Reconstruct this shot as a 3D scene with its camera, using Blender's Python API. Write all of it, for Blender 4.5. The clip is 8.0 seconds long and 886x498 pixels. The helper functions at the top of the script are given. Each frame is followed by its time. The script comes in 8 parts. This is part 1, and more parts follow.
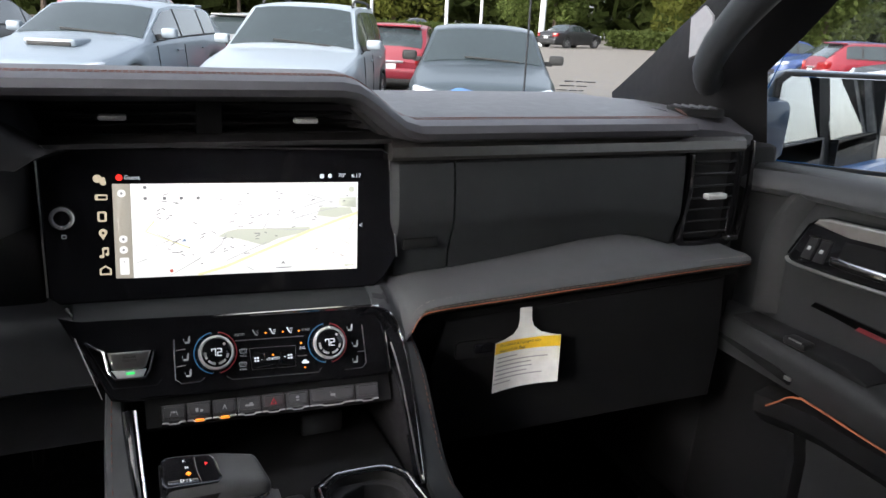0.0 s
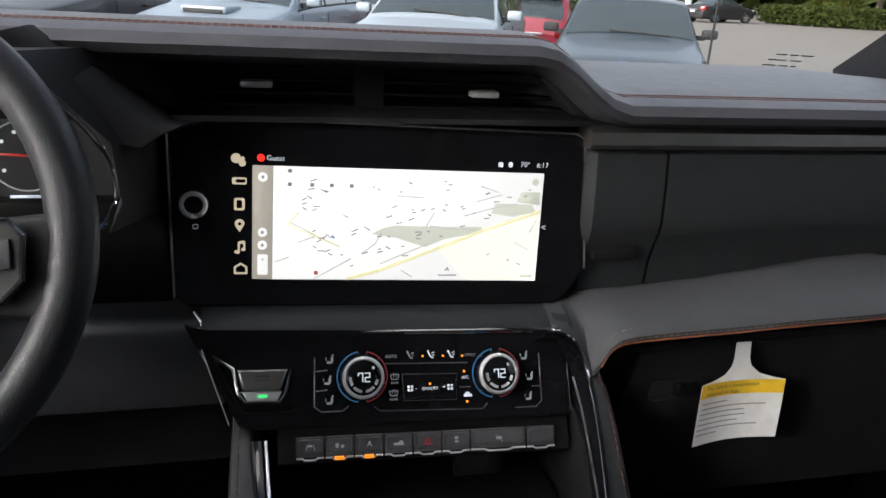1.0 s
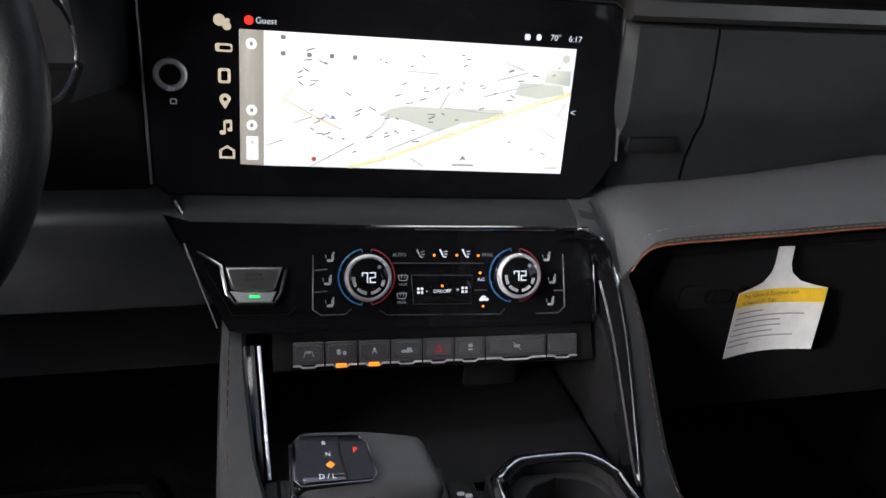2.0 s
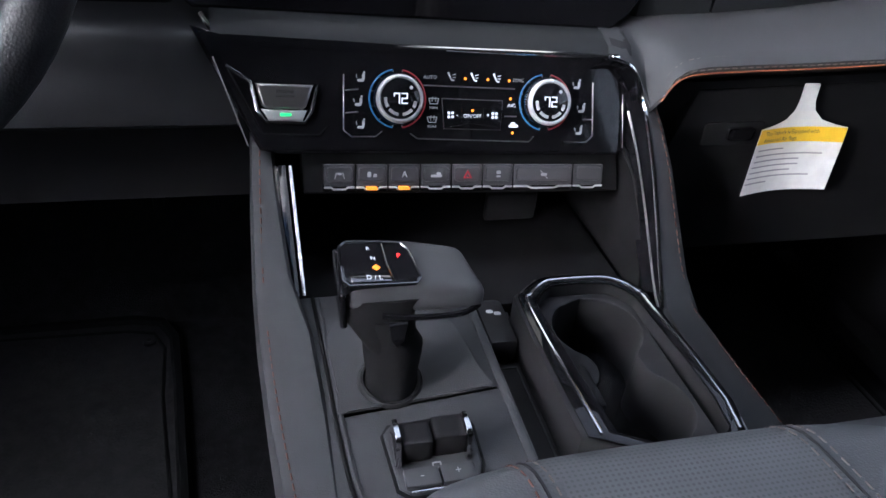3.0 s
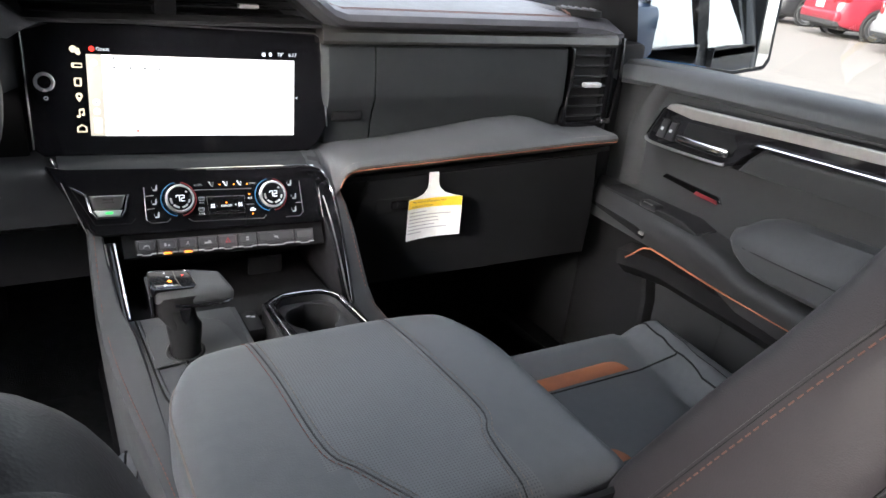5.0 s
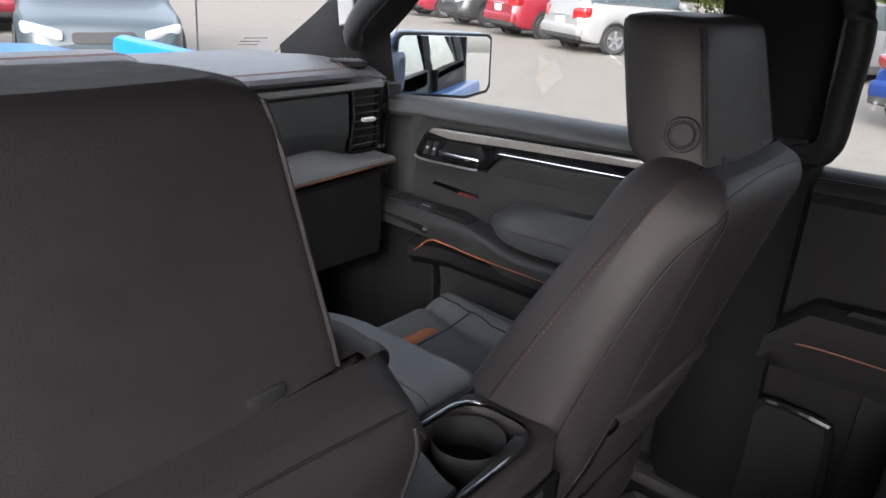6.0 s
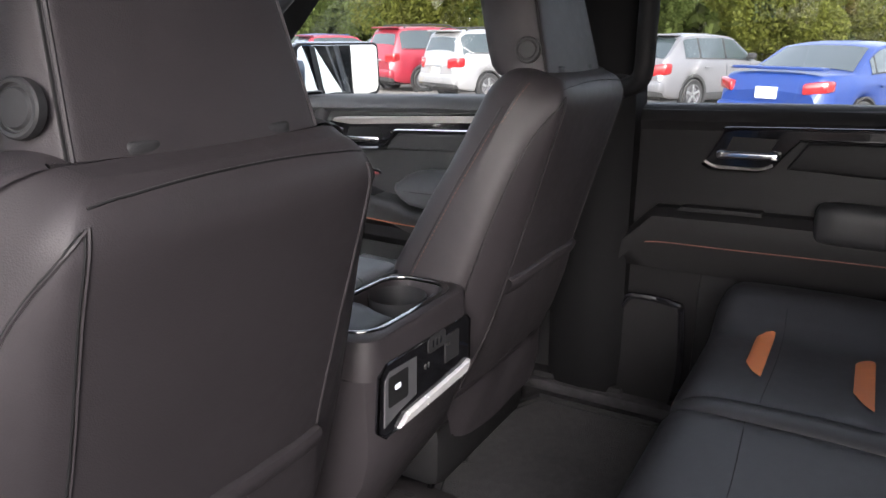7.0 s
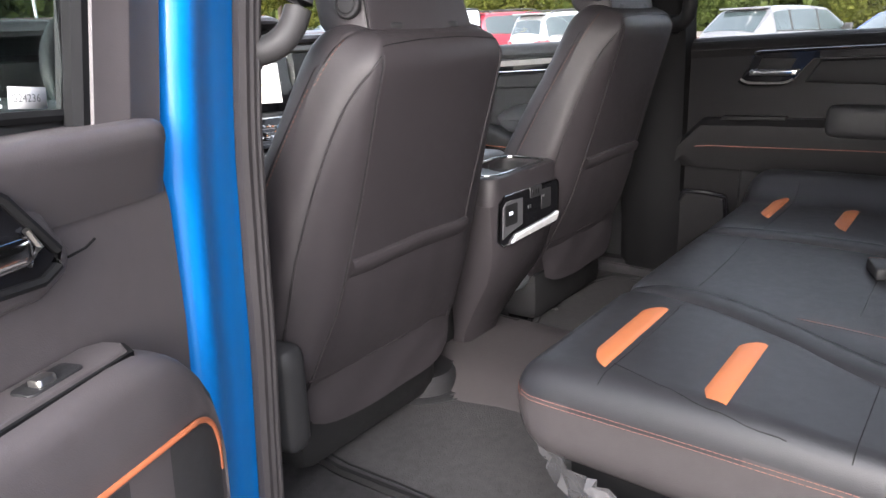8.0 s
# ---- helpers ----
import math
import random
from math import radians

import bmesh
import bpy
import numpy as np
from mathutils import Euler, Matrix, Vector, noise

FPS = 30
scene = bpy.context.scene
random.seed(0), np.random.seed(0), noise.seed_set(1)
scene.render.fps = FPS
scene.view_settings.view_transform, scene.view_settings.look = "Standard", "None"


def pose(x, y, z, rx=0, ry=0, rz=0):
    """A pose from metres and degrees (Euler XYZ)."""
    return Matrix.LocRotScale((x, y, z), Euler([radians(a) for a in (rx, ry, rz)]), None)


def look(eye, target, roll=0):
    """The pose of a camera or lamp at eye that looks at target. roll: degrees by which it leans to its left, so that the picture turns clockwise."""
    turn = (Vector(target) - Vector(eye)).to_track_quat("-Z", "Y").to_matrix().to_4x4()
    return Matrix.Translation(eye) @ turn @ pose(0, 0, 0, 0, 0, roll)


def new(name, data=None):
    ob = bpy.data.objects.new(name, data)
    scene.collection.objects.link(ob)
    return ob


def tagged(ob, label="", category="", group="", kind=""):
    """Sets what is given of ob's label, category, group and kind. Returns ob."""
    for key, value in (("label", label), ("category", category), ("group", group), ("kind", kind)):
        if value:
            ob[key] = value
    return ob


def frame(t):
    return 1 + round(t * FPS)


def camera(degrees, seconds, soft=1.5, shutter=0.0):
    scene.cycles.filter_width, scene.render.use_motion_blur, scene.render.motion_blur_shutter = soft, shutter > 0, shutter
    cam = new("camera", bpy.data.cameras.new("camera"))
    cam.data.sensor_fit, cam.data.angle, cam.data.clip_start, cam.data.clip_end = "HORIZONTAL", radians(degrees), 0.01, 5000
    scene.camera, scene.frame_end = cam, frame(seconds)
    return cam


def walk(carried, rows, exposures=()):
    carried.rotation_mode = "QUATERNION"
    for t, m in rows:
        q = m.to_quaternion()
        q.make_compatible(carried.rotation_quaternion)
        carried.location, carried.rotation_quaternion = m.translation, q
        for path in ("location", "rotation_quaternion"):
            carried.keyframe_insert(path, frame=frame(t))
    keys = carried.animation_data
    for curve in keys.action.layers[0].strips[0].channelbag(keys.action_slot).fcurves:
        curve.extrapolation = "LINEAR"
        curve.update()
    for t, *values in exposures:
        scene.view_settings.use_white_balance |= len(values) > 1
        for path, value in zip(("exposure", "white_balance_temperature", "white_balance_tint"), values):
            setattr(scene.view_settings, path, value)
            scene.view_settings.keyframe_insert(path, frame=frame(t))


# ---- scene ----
cam = camera(62.0, 8.0)
PATH = [
    (0, (-0.132, -0.798, 1.624), (0.625, 0.958, 1.041), 2.7),
    (0.5, (-0.137, -0.66, 1.611), (0.404, 1.156, 0.972), 2.5),
    (1, (-0.136, -0.599, 1.598), (0.303, 1.236, 0.934), 3.1),
    (1.2, (-0.134, -0.584, 1.593), (0.287, 1.247, 0.909), 3.3),
    (2.3, (-0.143, -0.516, 1.532), (0.331, 1.163, 0.555), 5.3),
    (2.5, (-0.152, -0.515, 1.523), (0.334, 1.124, 0.486), 5.9),
    (3, (-0.181, -0.542, 1.503), (0.31, 1.02, 0.354), 6.7),
    (3.5, (-0.204, -0.589, 1.507), (0.267, 0.959, 0.331), 6.2),
    (4, (-0.19, -0.687, 1.56), (0.344, 0.924, 0.502), 5.9),
    (4.5, (-0.171, -0.851, 1.616), (0.521, 0.809, 0.741), 5.3),
    (5, (-0.23, -1.005, 1.627), (0.709, 0.574, 0.838), 5.5),
    (5.2, (-0.277, -1.032, 1.656), (0.793, 0.476, 0.893), 5.7),
    (6.3, (-0.63, -1.181, 1.737), (0.955, -0.164, 1.063), 3.6),
    (6.5, (-0.668, -1.201, 1.718), (0.968, -0.245, 1.078), 3.1),
    (7, (-0.832, -1.323, 1.593), (0.835, -0.368, 1.04), 0.3),
    (7.5, (-1.091, -1.475, 1.528), (0.507, -0.394, 0.999), -1.6),
    (8, (-1.351, -1.593, 1.511), (0.183, -0.447, 0.935), -2.2),
]
walk(cam, [(t, look(eye, target, roll)) for t, eye, target, roll in PATH],
     [(0.0, 1.85, 6250, 12), (1.2, 1.55, 6250, 12), (2.5, 1.95, 5900, 16), (3.0, 2.25, 5700, 16), (3.5, 3.0, 5900, 14), (4.0, 3.9, 6100, 12), (4.5, 3.8, 6200, 12), (5.2, 2.65, 6250, 12), (6.3, 2.35, 6250, 14), (7.0, 2.6, 6250, 15), (8.0, 3.05, 6250, 14)])

from mathutils.bvhtree import BVHTree

# ---- light ----
world = bpy.data.worlds.new("overcast_evening")
scene.world = world
world.use_nodes = True
wn = world.node_tree.nodes
sky = wn.new("ShaderNodeTexSky")
sky.sky_type = "NISHITA"
sky.sun_disc = False
sky.sun_elevation = radians(24)
sky.sun_rotation = radians(-114)
sky.air_density, sky.dust_density, sky.ozone_density = 1.0, 4.0, 1.0
wn["Background"].inputs["Strength"].default_value = 0.15
grey = wn.new("ShaderNodeHueSaturation")
grey.inputs["Saturation"].default_value = 0.35
world.node_tree.links.new(sky.outputs["Color"], grey.inputs["Color"])
world.node_tree.links.new(grey.outputs["Color"], wn["Background"].inputs["Color"])
sun = new("sun", bpy.data.lights.new("sun", "SUN"))
sun.data.energy, sun.data.angle, sun.data.color = 0.6, radians(50), (1.0, 0.98, 0.96)
sun.matrix_basis = look((0, 0, 0), (0.45, 0.2, -0.87))


# ---- materials ----
def base_nodes(name):
    m = bpy.data.materials.new(name)
    m.use_nodes = True
    nt = m.node_tree
    return m, nt, nt.nodes["Principled BSDF"]


def noise_node(nt, coord, scale, detail=3.0, rough=0.55):
    n = nt.nodes.new("ShaderNodeTexNoise")
    n.inputs["Scale"].default_value, n.inputs["Detail"].default_value, n.inputs["Roughness"].default_value = scale, detail, rough
    nt.links.new(coord, n.inputs["Vector"])
    return n


def surface(name, col, rough=0.5, metal=0.0, grain=400.0, bump=0.15, depth=0.0004, wear=0.12, coat=0.0, cells=False, rand=0.0, specular=0.5):
    """A plain surface: fine grain in the relief, slow and quick variation in colour and gloss."""
    m, nt, p = base_nodes(name)
    tc = nt.nodes.new("ShaderNodeTexCoord").outputs["Object"]
    slow, quick = noise_node(nt, tc, 4.0), noise_node(nt, tc, 60.0)
    add = nt.nodes.new("ShaderNodeMath")
    add.operation = "ADD"
    nt.links.new(slow.outputs["Fac"], add.inputs[0])
    nt.links.new(quick.outputs["Fac"], add.inputs[1])
    span = nt.nodes.new("ShaderNodeMapRange")
    span.inputs["From Min"].default_value, span.inputs["From Max"].default_value = 0.7, 1.3
    span.inputs["To Min"].default_value, span.inputs["To Max"].default_value = 1 - wear, 1 + wear
    nt.links.new(add.outputs[0], span.inputs["Value"])
    mul = nt.nodes.new("ShaderNodeVectorMath")
    mul.operation = "SCALE"
    mul.inputs[0].default_value = col
    nt.links.new(span.outputs[0], mul.inputs["Scale"])
    last = mul.outputs[0]
    if rand:
        info = nt.nodes.new("ShaderNodeObjectInfo")
        vary = nt.nodes.new("ShaderNodeMapRange")
        vary.inputs["To Min"].default_value, vary.inputs["To Max"].default_value = 1 - rand, 1 + rand
        nt.links.new(info.outputs["Random"], vary.inputs["Value"])
        mul2 = nt.nodes.new("ShaderNodeVectorMath")
        mul2.operation = "SCALE"
        nt.links.new(last, mul2.inputs[0])
        nt.links.new(vary.outputs[0], mul2.inputs["Scale"])
        last = mul2.outputs[0]
    nt.links.new(last, p.inputs["Base Color"])
    gloss = nt.nodes.new("ShaderNodeMapRange")
    gloss.inputs["To Min"].default_value, gloss.inputs["To Max"].default_value = rough * 0.82, min(1.0, rough * 1.18)
    nt.links.new(quick.outputs["Fac"], gloss.inputs["Value"])
    nt.links.new(gloss.outputs[0], p.inputs["Roughness"])
    p.inputs["Metallic"].default_value, p.inputs["Coat Weight"].default_value = metal, coat
    p.inputs["Specular IOR Level"].default_value = specular
    p.inputs["Coat Roughness"].default_value = 0.03
    if bump:
        if cells:
            g = nt.nodes.new("ShaderNodeTexVoronoi")
            g.inputs["Scale"].default_value = grain
            nt.links.new(tc, g.inputs["Vector"])
            height = g.outputs["Distance"]
        else:
            height = noise_node(nt, tc, grain).outputs["Fac"]
        b = nt.nodes.new("ShaderNodeBump")
        b.inputs["Strength"].default_value, b.inputs["Distance"].default_value = bump, depth
        nt.links.new(height, b.inputs["Height"])
        nt.links.new(b.outputs[0], p.inputs["Normal"])
    return m


def perforated(name, col, pitch):
    """Leather with rows of small punched holes."""
    m = surface(name, col, 0.5, grain=700, bump=0.2, cells=True)
    nt, p = m.node_tree, m.node_tree.nodes["Principled BSDF"]
    tc = nt.nodes.new("ShaderNodeTexCoord").outputs["Object"]
    v = nt.nodes.new("ShaderNodeTexVoronoi")
    v.inputs["Scale"].default_value, v.inputs["Randomness"].default_value = 1 / pitch, 0.0
    flat = nt.nodes.new("ShaderNodeVectorMath")
    flat.operation = "MULTIPLY"
    flat.inputs[1].default_value = (1, 1, 0)
    nt.links.new(tc, flat.inputs[0])
    nt.links.new(flat.outputs[0], v.inputs["Vector"])
    hole = nt.nodes.new("ShaderNodeMath")
    hole.operation = "GREATER_THAN"
    hole.inputs[1].default_value = 0.27
    nt.links.new(v.outputs["Distance"], hole.inputs[0])
    b = nt.nodes.new("ShaderNodeBump")
    b.inputs["Strength"].default_value, b.inputs["Distance"].default_value = 0.35, 0.0004
    nt.links.new(hole.outputs[0], b.inputs["Height"])
    nt.links.new(b.outputs[0], p.inputs["Normal"])
    mix = nt.nodes.new("ShaderNodeMix")
    mix.data_type = "RGBA"
    mix.inputs["A"].default_value = (col[0] * 0.55, col[1] * 0.55, col[2] * 0.55, 1)
    src = p.inputs["Base Color"].links[0].from_socket
    nt.links.new(hole.outputs[0], mix.inputs["Factor"])
    nt.links.new(src, mix.inputs["B"])
    nt.links.new(mix.outputs["Result"], p.inputs["Base Color"])
    return m


def glow(name, col, strength):
    m, nt, p = base_nodes(name)
    p.inputs["Base Color"].default_value = (col[0] * 0.3, col[1] * 0.3, col[2] * 0.3, 1)
    p.inputs["Roughness"].default_value = 0.3
    p.inputs["Emission Color"].default_value, p.inputs["Emission Strength"].default_value = (*col, 1), strength
    return m


def pane(name, tint, rough=0.0, ior=1.02):
    m, nt, p = base_nodes(name)
    p.inputs["Base Color"].default_value = (*tint, 1)
    p.inputs["Roughness"].default_value, p.inputs["Transmission Weight"].default_value, p.inputs["IOR"].default_value = rough, 1.0, ior
    return m


VINYL = surface("black_grained_vinyl", (0.019, 0.0205, 0.022), 0.5, grain=900, bump=0.25, cells=True, specular=0.25)
VINYL_TOP = surface("dark_dash_vinyl", (0.04, 0.0395, 0.045), 0.46, grain=900, bump=0.25, cells=True, specular=0.35)
SOFT = surface("soft_grey_trim", (0.045, 0.047, 0.05), 0.5, grain=1000, bump=0.2, cells=True, specular=0.3)
PLASTIC = surface("matt_black_plastic", (0.017, 0.017, 0.0182), 0.5, grain=1200, bump=0.25, cells=True, specular=0.22)
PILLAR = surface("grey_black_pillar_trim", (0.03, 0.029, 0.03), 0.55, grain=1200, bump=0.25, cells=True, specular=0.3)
BLACK_T = surface("flat_black_trim", (0.014, 0.0138, 0.0148), 0.6, grain=900, bump=0.2, specular=0.12)
BAND = surface("dark_brushed_metal", (0.13, 0.125, 0.12), 0.42, 0.9, grain=500, bump=0.08)
THREAD_DIM = surface("dull_copper_thread", (0.11, 0.04, 0.026), 0.7, bump=0)
KNEE = surface("satin_black_knee_panel", (0.02, 0.021, 0.023), 0.34, grain=900, bump=0.12, cells=True, specular=0.5)
KEY_GREY = surface("dark_grey_keys", (0.05, 0.05, 0.054), 0.45, grain=900, bump=0.1, cells=True, specular=0.35)
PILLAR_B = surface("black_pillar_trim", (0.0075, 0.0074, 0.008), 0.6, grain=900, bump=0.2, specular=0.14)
# Right pillar toned near-black for the shadowed gap between seat and door.
PILLAR_R = surface("shade_black_pillar_trim", (0.004, 0.004, 0.0043), 0.7, grain=900, bump=0.2, specular=0.06)
# Joints and black plastic; near-black also stands for shade in recesses and low dash.
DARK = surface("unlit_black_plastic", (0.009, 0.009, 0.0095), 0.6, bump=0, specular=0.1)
PIANO = surface("gloss_black_panel", (0.006, 0.006, 0.007), 0.07, grain=3, bump=0, coat=0.12, wear=0.3, specular=0.32)
PEARL = surface("pale_satin_metal", (0.5, 0.5, 0.51), 0.38, 0.35, bump=0)
BRIGHT = surface("bright_satin_chrome", (0.78, 0.78, 0.79), 0.26, 0.6, bump=0)
CHROME = surface("chrome", (0.72, 0.72, 0.73), 0.12, 1.0, bump=0)
SATIN = surface("satin_metal_trim", (0.42, 0.41, 0.4), 0.32, 1.0, grain=500, bump=0.06)
STRIP = surface("warm_satin_trim", (0.34, 0.325, 0.31), 0.36, 0.85, grain=500, bump=0.06)
SMOKE = surface("dark_smoked_chrome", (0.16, 0.16, 0.165), 0.16, 1.0, bump=0)
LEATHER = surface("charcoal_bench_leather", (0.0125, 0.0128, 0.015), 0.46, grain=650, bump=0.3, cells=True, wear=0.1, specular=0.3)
BENCH_SIDE = surface("grey_vinyl_bench_side", (0.026, 0.0235, 0.0245), 0.5, grain=700, bump=0.3, cells=True, specular=0.3)
# Cushions and lid raised in colour for windscreen light; backrests kept dark.
LEATHER_F = surface("lit_seat_leather", (0.078, 0.083, 0.089), 0.5, grain=650, bump=0.3, cells=True, wear=0.1, specular=0.3)
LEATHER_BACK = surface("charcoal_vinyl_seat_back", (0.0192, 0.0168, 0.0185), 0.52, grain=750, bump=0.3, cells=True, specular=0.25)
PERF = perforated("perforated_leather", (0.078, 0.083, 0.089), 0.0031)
TAN = surface("orange_leather", (0.285, 0.09, 0.032), 0.5, grain=700, bump=0.25, cells=True)
THREAD = surface("copper_thread", (0.34, 0.1, 0.04), 0.6, grain=2000, bump=0.3)
THREAD_GREY = surface("grey_thread", (0.13, 0.11, 0.1), 0.7, bump=0)
CARPET = surface("black_loop_carpet", (0.026, 0.0255, 0.027), 0.95, specular=0.05, grain=500, bump=0.9, depth=0.003, wear=0.35)
SEAL = surface("grey_black_seal_rubber", (0.036, 0.032, 0.033), 0.6, grain=300, bump=0.2, specular=0.3)
RUBBER = surface("black_rubber", (0.018, 0.018, 0.019), 0.6, grain=300, bump=0.2, specular=0.3)
HEADLINER = surface("dark_headliner_cloth", (0.016, 0.016, 0.016), 0.9, grain=900, bump=0.4)
BLUE = surface("bright_blue_metallic_paint", (0.0, 0.135, 0.43), 0.42, 0.0, grain=900, bump=0.0, coat=0.25, wear=0.02, specular=0.3)
PAPER = surface("white_card", (0.66, 0.66, 0.65), 0.6, bump=0.05)
YELLOW = surface("yellow_print", (0.75, 0.48, 0.02), 0.6, bump=0)
INK = surface("dark_print", (0.06, 0.06, 0.06), 0.7, bump=0)
MIRROR = surface("mirror_glass", (0.85, 0.87, 0.88), 0.01, 1.0, bump=0, wear=0.0)
GLASS = pane("clear_window_glass", (0.96, 0.98, 0.97))
GLASS_S = pane("side_window_glass", (0.93, 0.96, 0.95), 0.0, 1.5)
# Open door's trim, lighter than the closed door's for the daylight on it.
TRIM_B = surface("lit_brown_door_vinyl", (0.055, 0.048, 0.05), 0.5, grain=800, bump=0.3, cells=True)
TINT_G = pane("tinted_window_glass", (0.3, 0.35, 0.33))
TINT_G.node_tree.nodes["Principled BSDF"].inputs["IOR"].default_value = 1.4
L_ORANGE = glow("orange_indicator", (1.0, 0.26, 0.02), 0.45)
L_GREEN = glow("green_indicator", (0.05, 1.0, 0.2), 0.3)
L_RED = glow("red_indicator", (1.0, 0.03, 0.02), 0.45)
L_WHITE = glow("white_symbol", (0.85, 0.9, 0.95), 0.22)
L_DIM = glow("dim_symbol", (0.75, 0.78, 0.8), 0.045)
L_BLUE = glow("blue_ring_light", (0.05, 0.28, 0.6), 0.045)


# ---- shapes ----
def thing(name, at, label="", category="", kind="", group=""):
    ob = new(name)
    ob.empty_display_size = 0.05
    ob.matrix_basis = Matrix.Translation(at)
    return tagged(ob, label, category, group, kind)


def mesh_of(name, bm, material, angle=38):
    for f in bm.faces:
        f.smooth = True
    for e in bm.edges:
        e.smooth = len(e.link_faces) == 2 and e.calc_face_angle(0) < radians(angle) and not any(len(f.verts) > 4 for f in e.link_faces)
    me = bpy.data.meshes.new(name)
    bm.to_mesh(me)
    bm.free()
    for m in material if isinstance(material, (list, tuple)) else [material]:
        me.materials.append(m)
    return me


def part(name, bm, material, parent, label=""):
    """One mesh under a thing or a part, given in the place's own coordinates."""
    ob = new(name, bm if isinstance(bm, bpy.types.Mesh) else mesh_of(name, bm, material))
    ob.parent = parent
    if parent.type == "EMPTY":
        ob.matrix_parent_inverse = parent.matrix_basis.inverted()
    return tagged(ob, label)


def solid(name, bm, material, label="", category="", kind="", group=""):
    """A thing or a piece of the setting that is one mesh."""
    return tagged(new(name, mesh_of(name, bm, material)), label, category, group, kind)


def joined(*bms):
    out = bmesh.new()
    for b in bms:
        me = bpy.data.meshes.new("tmp")
        b.to_mesh(me)
        b.free()
        out.from_mesh(me)
        bpy.data.meshes.remove(me)
    return out


def moved(bm, m):
    bm.transform(m)
    return bm


def box(x0, x1, y0, y1, z0, z1, bev=0.0, seg=2):
    bm = bmesh.new()
    bmesh.ops.create_cube(bm, size=1.0)
    bm.transform(Matrix.Translation(((x0 + x1) / 2, (y0 + y1) / 2, (z0 + z1) / 2)) @ Matrix.Diagonal((x1 - x0, y1 - y0, z1 - z0, 1)))
    if bev:
        bmesh.ops.bevel(bm, geom=bm.edges[:], offset=bev, segments=seg, profile=0.5, affect="EDGES")
    return bm


def softbox(c, h, r, cuts=9, f=None):
    """A cushion-like block: centre, half sizes, corner radius, and a last bend f(p) of its points."""
    bm = bmesh.new()
    bmesh.ops.create_cube(bm, size=2.0)
    bmesh.ops.subdivide_edges(bm, edges=bm.edges[:], cuts=cuts, use_grid_fill=True)
    c, h = Vector(c), Vector(h)
    for v in bm.verts:
        p = Vector([math.sin(a * math.pi / 2) * b for a, b in zip(v.co, h)])
        q = Vector([max(-(b - r), min(b - r, a)) for a, b in zip(p, h)])
        d = p - q
        p = q + d.normalized() * r if d.length > 1e-9 else p
        v.co = c + (Vector(f(p)) if f else p)
    return bm


def fr(o, u, v):
    """A frame: origin, first axis, second axis; the third stands out of the face."""
    u, v = Vector(u).normalized(), Vector(v)
    n = u.cross(v).normalized()
    v = n.cross(u)
    m = Matrix((u, v, n)).transposed().to_4x4()
    m.translation = o
    return m


def rr(w, h, r, n=4, cx=0.0, cy=0.0):
    pts = []
    for sx, sy, a0 in ((1, 1, 0), (-1, 1, 90), (-1, -1, 180), (1, -1, 270)):
        for i in range(n + 1):
            a = radians(a0 + 90 * i / n)
            pts.append((cx + sx * (w / 2 - r) + r * math.cos(a), cy + sy * (h / 2 - r) + r * math.sin(a)))
    return pts


def slab(pts, m=None, d0=0.0, d1=0.01, bev=0.0, seg=2):
    """A plate: an outline in the frame's plane, from d0 to d1 along its third axis, its front edge rounded."""
    bm = bmesh.new()
    area = sum(a[0] * b[1] - b[0] * a[1] for a, b in zip(pts, pts[1:] + pts[:1]))
    pts = pts if area > 0 else pts[::-1]
    lo = [bm.verts.new((x, y, d0)) for x, y in pts]
    hi = [bm.verts.new((x, y, d1)) for x, y in pts]
    bm.faces.new(lo[::-1])
    top = bm.faces.new(hi)
    for i in range(len(pts)):
        j = (i + 1) % len(pts)
        bm.faces.new((lo[i], lo[j], hi[j], hi[i]))
    if bev:
        bmesh.ops.bevel(bm, geom=top.edges[:], offset=bev, segments=seg, profile=0.5, affect="EDGES")
    if m is not None:
        bm.transform(m)
    return bm


def frame_ring(outer, inner, m, d0, d1, bev=0.0):
    """A plate with a hole; both outlines have the same number of points."""
    bm = bmesh.new()
    n = len(outer)
    rows = [[bm.verts.new((x, y, d)) for x, y in pts] for pts, d in ((outer, d0), (outer, d1), (inner, d1), (inner, d0))]
    for a in range(4):
        p, q = rows[a], rows[(a + 1) % 4]
        for i in range(n):
            j = (i + 1) % n
            bm.faces.new((p[i], p[j], q[j], q[i]))
    if bev:
        rim = [e for e in bm.edges if all(v in rows[1] for v in e.verts) or all(v in rows[2] for v in e.verts)]
        bmesh.ops.bevel(bm, geom=rim, offset=bev, segments=2, profile=0.5, affect="EDGES")
    bmesh.ops.recalc_face_normals(bm, faces=bm.faces[:])
    if m is not None:
        bm.transform(m)
    return bm


def loft(rings, caps=True, closed=True):
    bm = bmesh.new()
    rows = [[bm.verts.new(p) for p in ring] for ring in rings]
    n = len(rows[0])
    for a, b in zip(rows, rows[1:]):
        for i in range(n if closed else n - 1):
            j = (i + 1) % n
            bm.faces.new((a[i], a[j], b[j], b[i]))
    if caps and closed:
        bm.faces.new(rows[0][::-1])
        bm.faces.new(rows[-1])
    bmesh.ops.recalc_face_normals(bm, faces=bm.faces[:])
    return bm


